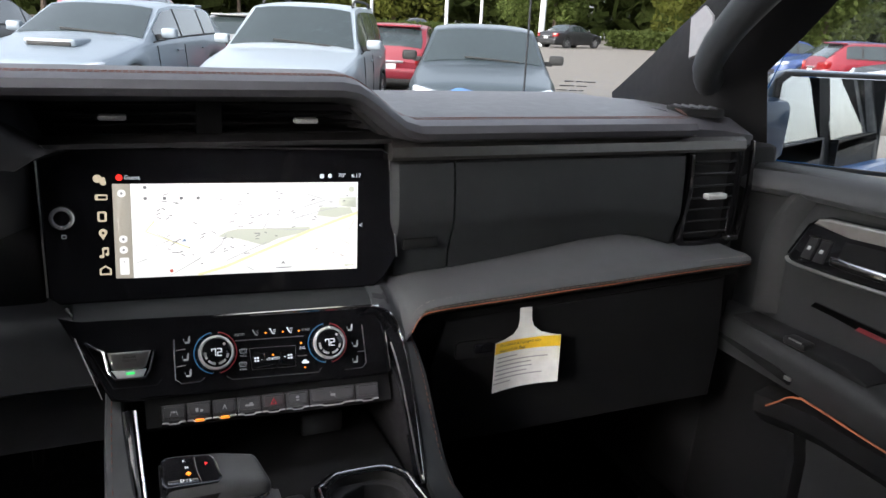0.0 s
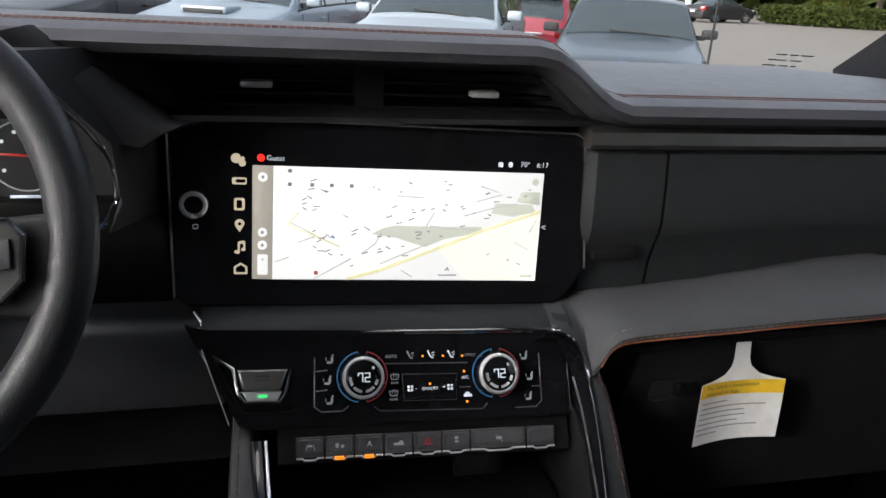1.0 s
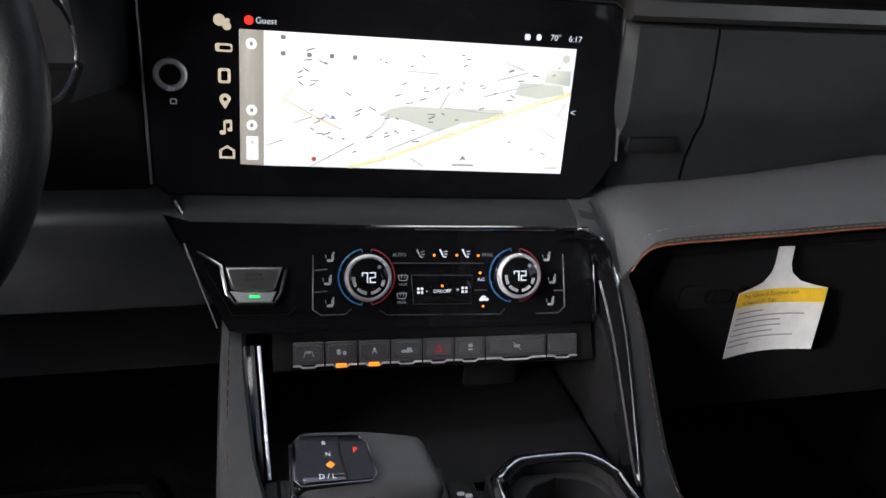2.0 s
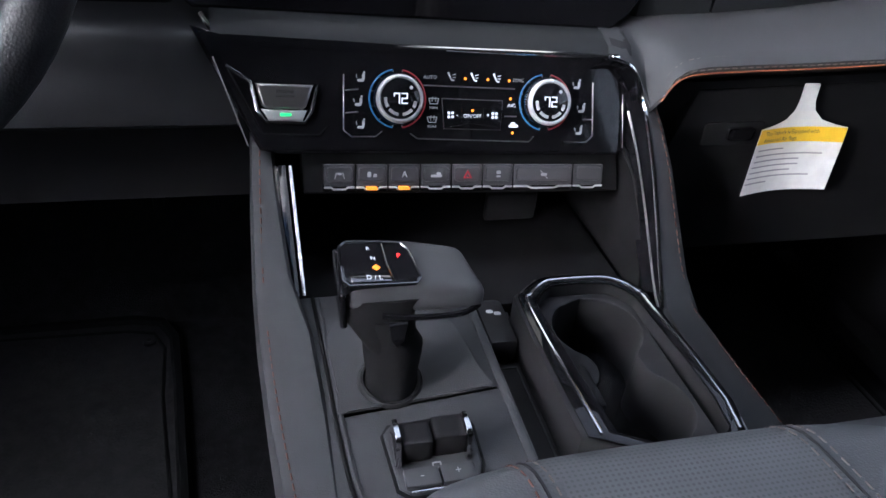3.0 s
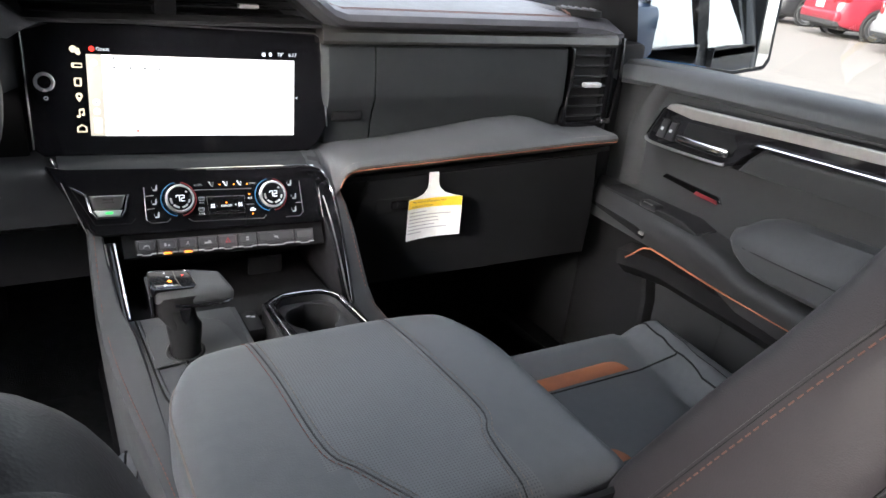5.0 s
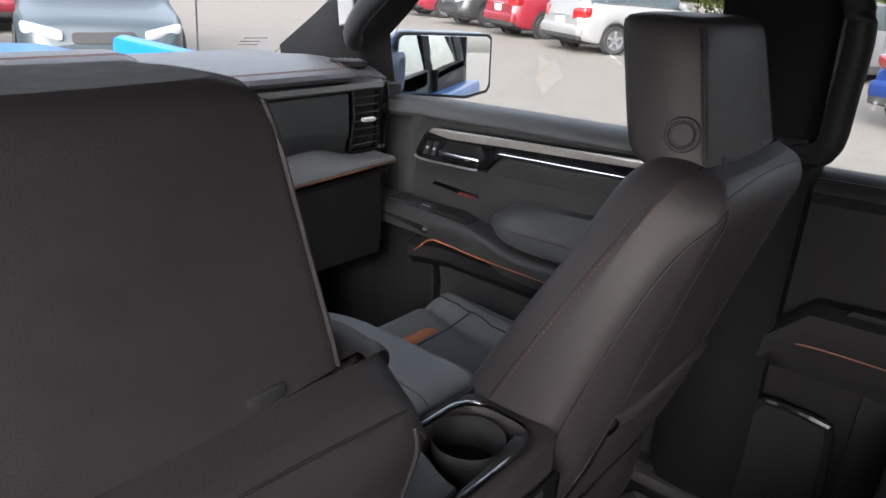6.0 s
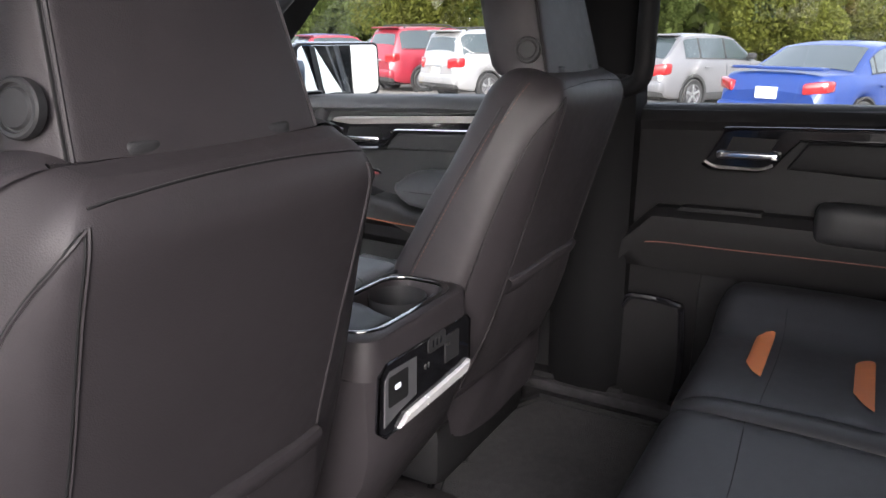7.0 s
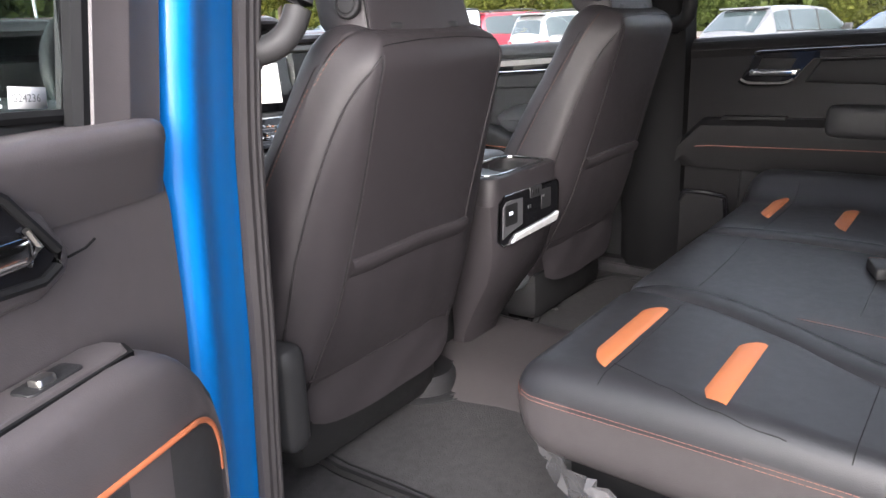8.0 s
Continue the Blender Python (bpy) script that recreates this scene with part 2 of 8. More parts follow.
def smooth_line(pts, steps=6):
    """Points of a soft curve through pts."""
    pts = [Vector(p) for p in pts]
    out = []
    for i in range(len(pts) - 1):
        p0, p1, p2, p3 = pts[max(i - 1, 0)], pts[i], pts[i + 1], pts[min(i + 2, len(pts) - 1)]
        for k in range(steps):
            t = k / steps
            out.append(0.5 * ((2 * p1) + (p2 - p0) * t + (2 * p0 - 5 * p1 + 4 * p2 - p3) * t * t + (3 * p1 - p0 - 3 * p2 + p3) * t ** 3))
    return out + [pts[-1]]


def tube(pts, r, n=6, squash=1.0, closed=False, radii=None):
    pts = [Vector(p) for p in pts]
    rings = []
    for i, p in enumerate(pts):
        a, b = pts[i - 1 if i else (-1 if closed else 0)], pts[(i + 1) % len(pts) if closed else min(i + 1, len(pts) - 1)]
        d = (b - a).normalized()
        s = d.cross(Vector((0, 0, 1)) if abs(d.z) < 0.95 else Vector((1, 0, 0))).normalized()
        u = s.cross(d)
        k = radii[i] if radii else r
        rings.append([p + s * (math.cos(2 * math.pi * j / n) * k) + u * (math.sin(2 * math.pi * j / n) * k * squash) for j in range(n)])
    if closed:
        rings.append(rings[0])
        bm = loft(rings, caps=False)
        bmesh.ops.remove_doubles(bm, verts=bm.verts[:], dist=1e-6)
        return bm
    return loft(rings)


def stitches(pts, length=0.005, gap=0.003, r=0.0006):
    """A row of single thread stitches along a line."""
    pts = [Vector(p) for p in pts]
    marks, run = [], 0.0
    for a, b in zip(pts, pts[1:]):
        marks.append((run, a, b))
        run += (b - a).length

    def at(s):
        for r, a, b in reversed(marks):
            if s >= r:
                return a + (b - a).normalized() * (s - r)
        return pts[0]

    bm = bmesh.new()
    k = 0.0
    while k + length < run:
        p, q = at(k), at(k + length)
        d = (q - p).normalized()
        s = d.cross(Vector((0, 0, 1)) if abs(d.z) < 0.9 else Vector((1, 0, 0))).normalized() * r
        u = s.cross(d).normalized() * r
        vs = [bm.verts.new(w) for w in (p - s, p + u, p + s, p - u, q - s, q + u, q + s, q - u)]
        for i in range(4):
            bm.faces.new((vs[i], vs[(i + 1) % 4], vs[4 + (i + 1) % 4], vs[4 + i]))
        k += length + gap
    return bm


def disc(m, r, d0, d1, bev=0.0, n=32, seg=2):
    return slab([(r * math.cos(2 * math.pi * i / n), r * math.sin(2 * math.pi * i / n)) for i in range(n)], m, d0, d1, bev, seg)


def lathe(profile, m, n=32):
    """A turned shape: (radius, height) pairs about the frame's third axis."""
    bm = loft([[(max(r, 1e-5) * math.cos(2 * math.pi * i / n), max(r, 1e-5) * math.sin(2 * math.pi * i / n), z) for i in range(n)] for r, z in profile], caps=False)
    bm.transform(m)
    return bm


def words(text, size, m, material, name, parent, lift=0.0004, align="CENTER"):
    cu = bpy.data.curves.new(name, "FONT")
    cu.body, cu.size, cu.align_x, cu.align_y, cu.resolution_u = text, size, align, "CENTER", 2
    tmp = bpy.data.objects.new(name, cu)
    me = bpy.data.meshes.new_from_object(tmp)
    bpy.data.objects.remove(tmp)
    bpy.data.curves.remove(cu)
    me.transform(m @ Matrix.Translation((0, 0, lift)))
    me.materials.append(material)
    return part(name, me, material, parent)


def snapped(tree, pts, lift=0.0006):
    """The line pts laid on a surface."""
    out = []
    for p in pts:
        at, normal, _, _ = tree.find_nearest(Vector(p))
        out.append(at + normal * lift)
    return out


# ---- the cab's shell ----
FLOOR = 0.745
solid("floor", joined(box(-0.84, 0.84, -1.95, 0.62, FLOOR - 0.06, FLOOR), box(-0.17, 0.17, -0.72, 0.5, FLOOR, FLOOR + 0.05, 0.02),
                      box(-0.84, -0.74, -0.9, 0.5, FLOOR, FLOOR + 0.03, 0.01), box(0.74, 0.84, -1.9, 0.5, FLOOR, FLOOR + 0.03, 0.01)),
      CARPET, "black carpeted cab floor with a low tunnel", "floor", "structure")
solid("wall_firewall", joined(box(-0.86, 0.86, 0.56, 0.62, FLOOR, 1.4), moved(box(-0.84, 0.84, -0.02, 0.02, -0.16, 0.16), pose(0, 0.47, 0.84, -45))),
      CARPET, "black carpeted front wall of the footwells", "wall", "structure")
# Unseen rear wall, left without its window to cut light from behind.
solid("wall_back", box(-0.86, 0.86, -1.99, -1.93, FLOOR, 1.86), HEADLINER, "plain windowless rear wall closing the cab, unseen", "wall", "structure")
solid("ceiling", box(-0.8, 0.8, -1.96, -0.1, 1.86, 1.89, 0.01), HEADLINER, "dark cloth headliner", "ceiling", "structure")
solid("roof", box(-0.84, 0.84, -2.0, -0.12, 1.9, 1.94, 0.02), BLUE, "blue painted cab roof", "roof", "structure")


def pillar(name, pts, w, d, material, label):
    """A closed pillar along pts, w across and d deep."""
    rings = [[Vector(p) + Vector((sx * w[i] / 2, sy * d[i] / 2, 0)) for sx, sy in ((-0.7, -1), (0.7, -1), (1, -0.6), (1, 0.6), (0.7, 1), (-0.7, 1), (-1, 0.6), (-1, -0.6))] for i, p in enumerate(pts)]
    return solid(name, loft(rings), material, label, "pillar", "structure")


# ---- windscreen and front pillars ----
def front_pillar(name, sx):
    """Windscreen pillar: inner edge on the screen, outer edge on the door glass, a rounded face to the cab."""
    inner = [(0.84, 0.55, 1.42), (0.83, 0.555, 1.50), (0.815, 0.46, 1.553), (0.795, 0.37, 1.60), (0.775, 0.28, 1.65), (0.76, 0.21, 1.69), (0.70, -0.06, 1.83), (0.66, -0.2, 1.9)]
    outer = [(0.85, 0.12, 1.36), (0.845, 0.118, 1.42), (0.823, 0.115, 1.51), (0.806, 0.112, 1.575), (0.79, 0.04, 1.63), (0.775, -0.03, 1.69), (0.73, -0.25, 1.83), (0.71, -0.36, 1.9)]
    rings = []
    for a, b in zip(inner, outer):
        a, b = Vector(a), Vector(b)
        m = a.lerp(b, 0.5) + Vector((-0.05, -0.03, -0.01))
        q, r = a.lerp(b, 0.25) + Vector((-0.033, -0.02, 0)), a.lerp(b, 0.8) + Vector((-0.032, -0.022, 0))
        back = a.lerp(b, 0.5) + Vector((0.06, 0.02, 0.02))
        rings.append([(sx * p.x, p.y, p.z) for p in (a, q, m, r, b, back)])
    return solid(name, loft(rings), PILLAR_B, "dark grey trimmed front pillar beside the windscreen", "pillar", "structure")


front_pillar("a_pillar_right", 1)
front_pillar("a_pillar_left", -1)
ws = solid("window_windscreen", loft([[(-0.9, 0.7, 1.44), (0.9, 0.7, 1.44), (0.9, 0.695, 1.445), (-0.9, 0.695, 1.445)], [(-0.76, -0.16, 1.905), (0.76, -0.16, 1.905), (0.76, -0.165, 1.9), (-0.76, -0.165, 1.9)]]), GLASS, "clear laminated windscreen", "window", "structure")
ws.visible_shadow = False
wm = fr((0.697, 0.54, 1.527), (0.998, 0.055, -0.029), (0, -0.86, 0.465))
for k, (px, py, w) in enumerate(((0.0, 0.0, 0.3), (0.35, 0.0, 0.22), (0.6, 0.0, 0.4), (0.02, -0.3, 0.5), (0.56, -0.3, 0.34), (0.1, -0.6, 0.36), (0.5, -0.6, 0.28), (0.82, -0.6, 0.16))):
    part("windscreen_marking", slab(rr(w * 0.0737, 0.0045, 0.0008, 2, (px + w / 2) * 0.0819, py * 0.0737), wm, 0.004, 0.0045), surface("faded_print", (0.12, 0.12, 0.12), 0.7, bump=0) if k == 0 else bpy.data.materials["faded_print"], ws)
grab = thing("grab_handle", (0.70, 0.1, 1.66), "dark grey plastic grab handle on the front pillar", "grab handle")
part("bar", tube(smooth_line([(0.735, 0.16, 1.555), (0.70, 0.13, 1.585), (0.665, 0.05, 1.645), (0.645, -0.06, 1.72), (0.645, -0.16, 1.79), (0.67, -0.22, 1.83)]), 0.022, 12, 1.2), VINYL, grab)
part("badge_plate", slab([(-0.03, -0.028), (0.012, -0.04), (0.032, 0.012), (0.026, 0.036), (-0.004, 0.034)], fr((0.713, 0.175, 1.628), (0.25, -0.75, 0.62), (0.1, 0.6, 0.78)), -0.004, 0.002, 0.002), surface("grey_label_plastic", (0.16, 0.16, 0.17), 0.5, bump=0), grab, "pale grey plate behind the handle")

# ---- right side: pillars, windows, body ----
solid("wall_right", joined(box(0.86, 0.94, -1.96, 0.5, 0.62, 1.38, 0.02), box(0.88, 0.96, 0.5, 1.6, 0.7, 1.40, 0.03)), BLUE, "blue painted outer side of the truck cab", "wall", "structure")
solid("trim_kick_panel_right", box(0.785, 0.85, 0.1, 0.58, FLOOR, 1.46, 0.01), BLACK_T, "black plastic kick panel of the footwell", "panel", "structure")
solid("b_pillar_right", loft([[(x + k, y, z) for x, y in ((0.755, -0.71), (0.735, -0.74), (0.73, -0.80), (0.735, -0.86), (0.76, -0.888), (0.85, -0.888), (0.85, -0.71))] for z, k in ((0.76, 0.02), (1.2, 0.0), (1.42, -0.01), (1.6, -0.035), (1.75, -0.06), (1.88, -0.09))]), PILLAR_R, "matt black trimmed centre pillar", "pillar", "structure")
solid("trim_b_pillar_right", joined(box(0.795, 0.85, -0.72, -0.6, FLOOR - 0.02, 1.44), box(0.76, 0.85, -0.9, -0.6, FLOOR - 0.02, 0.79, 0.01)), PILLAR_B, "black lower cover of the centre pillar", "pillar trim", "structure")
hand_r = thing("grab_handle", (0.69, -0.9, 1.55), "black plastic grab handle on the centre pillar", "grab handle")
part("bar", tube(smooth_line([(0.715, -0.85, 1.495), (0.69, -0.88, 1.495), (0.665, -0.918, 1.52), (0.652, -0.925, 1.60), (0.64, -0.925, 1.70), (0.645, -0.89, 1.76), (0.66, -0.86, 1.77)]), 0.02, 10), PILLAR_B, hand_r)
for c, h in (((0.705, -0.86, 1.495), (0.014, 0.022, 0.026)), ((0.655, -0.868, 1.766), (0.016, 0.02, 0.026))):
    part("mount", softbox(c, h, 0.01, 6), PILLAR_B, hand_r)
pillar("c_pillar_right", [(0.83, -1.85, 0.76), (0.80, -1.85, 1.45), (0.72, -1.88, 1.88)], (0.14, 0.12, 0.1), (0.24, 0.22, 0.2), PLASTIC, "matt black trimmed rear pillar")
for nm, y0, y1 in (("window_front_right", 0.2, -0.64), ("window_rear_right", -0.86, -1.75)):
    g = solid(nm, loft([[(0.845, y0, 1.42), (0.845, y1, 1.42), (0.85, y1, 1.42), (0.85, y0, 1.42)], [(0.73, y0 - (0.3 if y0 > 0 else 0), 1.87), (0.73, y1, 1.87), (0.735, y1, 1.87), (0.735, y0 - (0.3 if y0 > 0 else 0), 1.87)]]), GLASS_S, "clear side window glass", "window", "structure")
    g.visible_shadow = False

# ---- left side: closed front door, plain inside ----
# Never in view; shut here so daylight stays off the driver's floor.
solid("wall_left_front", joined(box(-0.86, -0.8, -0.68, 0.58, 0.72, 1.43, 0.01), box(-0.83, -0.76, -0.66, 0.1, 1.08, 1.18, 0.02)), VINYL, "black vinyl trimmed driver side wall", "wall", "structure")
solid("wall_left_outer", box(-0.95, -0.865, -0.705, 0.6, 0.6, 1.42, 0.02), BLUE, "blue painted outer side of the cab", "wall", "structure")
gl_left = solid("window_front_left", loft([[(-0.845, 0.2, 1.43), (-0.845, -0.68, 1.43), (-0.85, -0.68, 1.43), (-0.85, 0.2, 1.43)], [(-0.73, -0.1, 1.87), (-0.73, -0.68, 1.87), (-0.735, -0.68, 1.87), (-0.735, -0.1, 1.87)]]), GLASS, "clear side window glass", "window", "structure")
gl_left.visible_shadow = False

# ---- left side: centre pillar between the two open doorways ----
EDGE = ((0.62, -0.80), (0.9, -0.786), (1.1, -0.772), (1.21, -0.767), (1.37, -0.758), (1.48, -0.746), (1.57, -0.733), (1.7, -0.705), (1.9, -0.65))
jamb = [[(e + dx, y, z) for dx, y in ((0.0, -0.83), (-0.02, -0.838), (-0.034, -0.85), (-0.05, -0.856), (-0.075, -0.872), (-0.09, -0.887), (-0.104, -0.9), (-0.117, -0.909), (-0.13, -0.912), (-0.141, -0.909), (-0.149, -0.9), (-0.153, -0.886), (-0.155, -0.72), (0.0, -0.72))] for z, e in EDGE]
solid("b_pillar_left", loft(jamb), BLUE, "bright blue painted door pillar of the open doorway", "pillar", "structure")
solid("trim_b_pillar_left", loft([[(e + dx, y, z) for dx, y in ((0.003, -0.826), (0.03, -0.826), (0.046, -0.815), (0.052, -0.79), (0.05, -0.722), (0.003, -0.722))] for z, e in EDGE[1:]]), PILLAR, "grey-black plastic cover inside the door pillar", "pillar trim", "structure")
for k, (dx, y, r) in enumerate(((0.006, -0.835, 0.011), (0.021, -0.834, 0.008), (0.033, -0.83, 0.008))):
    solid("door_seal", tube(smooth_line([(e + dx, y, z) for z, e in EDGE]), r, 8), SEAL, "black rubber rib of the door seal", "seal", "structure")
solid("door_sill_left", box(-0.9, -0.78, -1.9, 0.5, FLOOR - 0.1, FLOOR + 0.02, 0.012), PLASTIC, "black plastic sill plate of the doorway", "sill", "structure")
pillar("c_pillar_left", [(-0.83, -1.9, 0.7), (-0.82, -1.9, 1.45), (-0.74, -1.92, 1.9)], (0.14, 0.12, 0.1), (0.2, 0.18, 0.16), BLUE, "blue painted rear door pillar")
hand_l = thing("grab_handle", (-0.68, -0.83, 1.55), "grey-black plastic grab handle on the centre pillar", "grab handle")
part("bar", tube(smooth_line([(-0.715, -0.80, 1.488), (-0.70, -0.83, 1.49), (-0.678, -0.85, 1.505), (-0.655, -0.855, 1.54), (-0.64, -0.855, 1.60), (-0.615, -0.85, 1.70), (-0.61, -0.82, 1.76)]), 0.018, 12), PILLAR, hand_l)
for c, h in (((-0.708, -0.81, 1.488), (0.012, 0.022, 0.024)), ((-0.615, -0.82, 1.758), (0.016, 0.02, 0.024))):
    part("mount", softbox(c, h, 0.01, 6), PILLAR, hand_l)


# ---- dashboard ----
dash = thing("dashboard", (0, 0.3, 1.3), "black grained vinyl dashboard with copper stitching", "dashboard")


def brow(x):
    """Height of the upper pad's leading edge along the dash."""
    t = max(0.0, min(1.0, (x - 0.105) / 0.095))
    return 1.551 - 0.052 * (3 * t * t - 2 * t ** 3)


xs = [-0.78, -0.6, -0.4, -0.3, -0.2, -0.1, 0.0, 0.06, 0.1, 0.12, 0.14, 0.16, 0.18, 0.2, 0.23, 0.3, 0.4, 0.5, 0.58, 0.63]
rings = []
for x in xs:
    h = brow(x)
    rings.append([(x, y, z) for y, z in ((0.62, 1.44), (0.16, h - 0.05), (0.13, h - 0.028), (0.07, h - 0.02), (0.054, h - 0.014), (0.05, h - 0.006), (0.056, h + 0.003), (0.075, h + 0.008), (0.13, h + 0.012), (0.25, (h + 0.012) * 0.6 + 1.525 * 0.4), (0.42, 1.512), (0.62, 1.482))])
pad = part("upper_pad", loft(rings), VINYL_TOP, dash)
part("upper_pad_end", loft([[(x, y, z - k) for y, z in ((0.62, 1.44), (0.1, 1.46), (0.075, 1.478), (0.075, 1.492), (0.13, 1.512), (0.3, 1.515), (0.62, 1.482))] for x, k in ((0.632, 0.0), (0.70, 0.004), (0.76, 0.012))]), VINYL_TOP, dash)
gm = fr((0.692, 0.135, 1.5145), (0.9, -0.35, -0.02), (0.35, 0.9, 0.0))
grille = part("corner_speaker", slab(rr(0.085, 0.062, 0.025, 5), gm, -0.01, 0.002, 0.0015), DARK, dash, "dark speaker grille in the dash corner")
for k in range(5):
    part("speaker_slat", slab(rr(0.004, 0.05 - 0.006 * abs(k - 2), 0.0018, 2, -0.028 + 0.014 * k, 0), gm, 0.002, 0.0045, 0.001), VINYL_TOP, grille)
for dz, dy in ((0.0085, 0.078), (0.0095, 0.086)):
    line = smooth_line([(x, dy, brow(x) + dz) for x in xs] + [(0.645, dy + 0.04, 1.516)], 3)
    part("stitching", stitches(line, 0.006, 0.001, 0.0006), THREAD_DIM, pad)
# recess with the centre air vents
part("vent_back", slab([(-0.33, 1.465), (0.225, 1.465), (0.2, 1.487), (0.15, 1.512), (0.11, 1.54), (-0.33, 1.54)], fr((0, 0.165, 0), (1, 0, 0), (0, 0, 1)), -0.02, 0.0), DARK, dash)
part("vent_floor", loft([[(x, y, z) for y, z in ((0.068, 1.4795), (0.072, 1.484), (0.17, 1.486), (0.17, 1.47), (0.085, 1.4765))] for x in (-0.25, 0.0, 0.1, 0.166)]), BLACK_T, dash)
for i in range(4):
    part("vane", box(-0.31, 0.19 - 0.022 * i, 0.128, 0.158, 1.484 + 0.012 * i, 1.4865 + 0.012 * i, 0.001), DARK, dash)
part("vent_divider", box(-0.06, -0.03, 0.125, 0.16, 1.476, 1.54, 0.003), DARK, dash)
for x, z in ((-0.151, 1.506), (0.07, 1.501)):
    part("vent_tab", box(x - 0.015, x + 0.015, 0.116, 0.13, z - 0.0034, z + 0.0034, 0.0025), PEARL, dash, "satin metal vent tab")
part("vent_cheek", slab([(0.17, 1.476), (0.24, 1.476), (0.235, 1.484), (0.2, 1.488), (0.15, 1.515), (0.12, 1.53), (0.118, 1.52)], fr((0, 0.1, 0), (1, 0, 0), (0, 0, 1)), -0.05, 0.0, 0.006), PLASTIC, dash)
part("vent_cheek", loft([[(x - 0.02, 0.03, z - 0.012), (x, 0.036, z), (x + 0.016, 0.052, z + 0.004), (x + 0.028, 0.09, z - 0.002), (x + 0.02, 0.15, z - 0.02), (x - 0.03, 0.15, z - 0.03)] for x, z in ((-0.335, 1.552), (-0.312, 1.537), (-0.285, 1.515), (-0.258, 1.492), (-0.24, 1.4795), (-0.222, 1.4765))]), BLACK_T, dash)
# lighter band under the pad, then the upper glove box door and the panel beside the screen
part("trim_band", loft([[(x, y, z) for y, z in ((0.1, 1.482), (0.073, 1.479), (0.066, 1.474), (0.064, 1.462), (0.068, 1.457), (0.1, 1.456))] for x in (0.166, 0.3, 0.5, 0.625, 0.74)]), BAND, dash, "dark satin metal band")
part("dash_core", joined(box(-0.78, 0.76, 0.12, 0.5, 1.1, 1.47), box(0.16, 0.76, 0.085, 0.13, 1.28, 1.458)), PLASTIC, dash)


def door_rows(xs):
    """Bulged dash doors: full above, drawn in below, tapered towards the air vent."""
    rows = []
    for x, drop in xs:
        k = max(0.0, (x - 0.52) / 0.11)
        zc = 1.368 - 0.012 * k
        o = 0.012 * max(0.0, (0.176 - x) / 0.008)
        rows.append([(x, y + o * (0.1 - y) / 0.038, z) for y, z in ((0.1, 1.4545), (0.072, 1.4545), (0.0685, 1.452), (0.064, 1.42), (0.062, zc + 0.012), (0.064, zc), (0.071, zc - 0.014), (0.078, zc - 0.035), (0.082, drop - 0.015), (0.1, drop - 0.015))])
    return rows


part("dash_panel", loft(door_rows(((0.168, 1.30), (0.176, 1.3), (0.2, 1.302), (0.2515, 1.305)))), VINYL, dash)
part("upper_glove_door", loft(door_rows(((0.2545, 1.305), (0.256, 1.305), (0.33, 1.312), (0.4, 1.321), (0.47, 1.331), (0.53, 1.335), (0.57, 1.329), (0.6, 1.32), (0.628, 1.311)))), VINYL, dash, "grained vinyl upper glove box door")
part("release_recess", box(0.185, 0.235, 0.0685, 0.078, 1.338, 1.354, 0.003), DARK, dash)
# right-hand air vent
rv = part("side_vent", frame_ring(rr(0.105, 0.165, 0.012, 3, 0.693, 1.386), rr(0.082, 0.14, 0.008, 3, 0.69, 1.388), fr((0, 0.075, 0), (1, 0, 0), (0, 0, 1)), -0.02, 0.004, 0.003), PIANO, dash, "gloss black air vent at the dash end")
part("vent_back", box(0.645, 0.74, 0.095, 0.1, 1.31, 1.46), DARK, rv)
for i in range(7):
    z = 1.328 + 0.0185 * i
    part("vane", moved(box(-0.04, 0.04, -0.012, 0.012, -0.0014, 0.0014, 0.001), pose(0.69, 0.079, z, -18)), PLASTIC, rv)
part("vent_tab", box(0.672, 0.71, 0.056, 0.07, 1.385, 1.394, 0.003), PEARL, rv, "chrome vent tab")
part("vent_wheel", box(0.722, 0.745, 0.055, 0.07, 1.317, 1.327, 0.003), CHROME, rv)
part("vent_trim", slab([(0.628, 1.325), (0.634, 1.32), (0.646, 1.40), (0.641, 1.455), (0.634, 1.455), (0.639, 1.4)], fr((0, 0.066, 0), (1, 0, 0), (0, 0, 1)), 0, 0.005, 0.002), SMOKE, rv)
part("vent_trim", slab([(0.74, 1.32), (0.747, 1.32), (0.759, 1.40), (0.752, 1.475), (0.746, 1.475), (0.751, 1.4)], fr((0, 0.064, 0), (1, 0, 0), (0, 0, 1)), 0, 0.006, 0.002), SMOKE, rv)
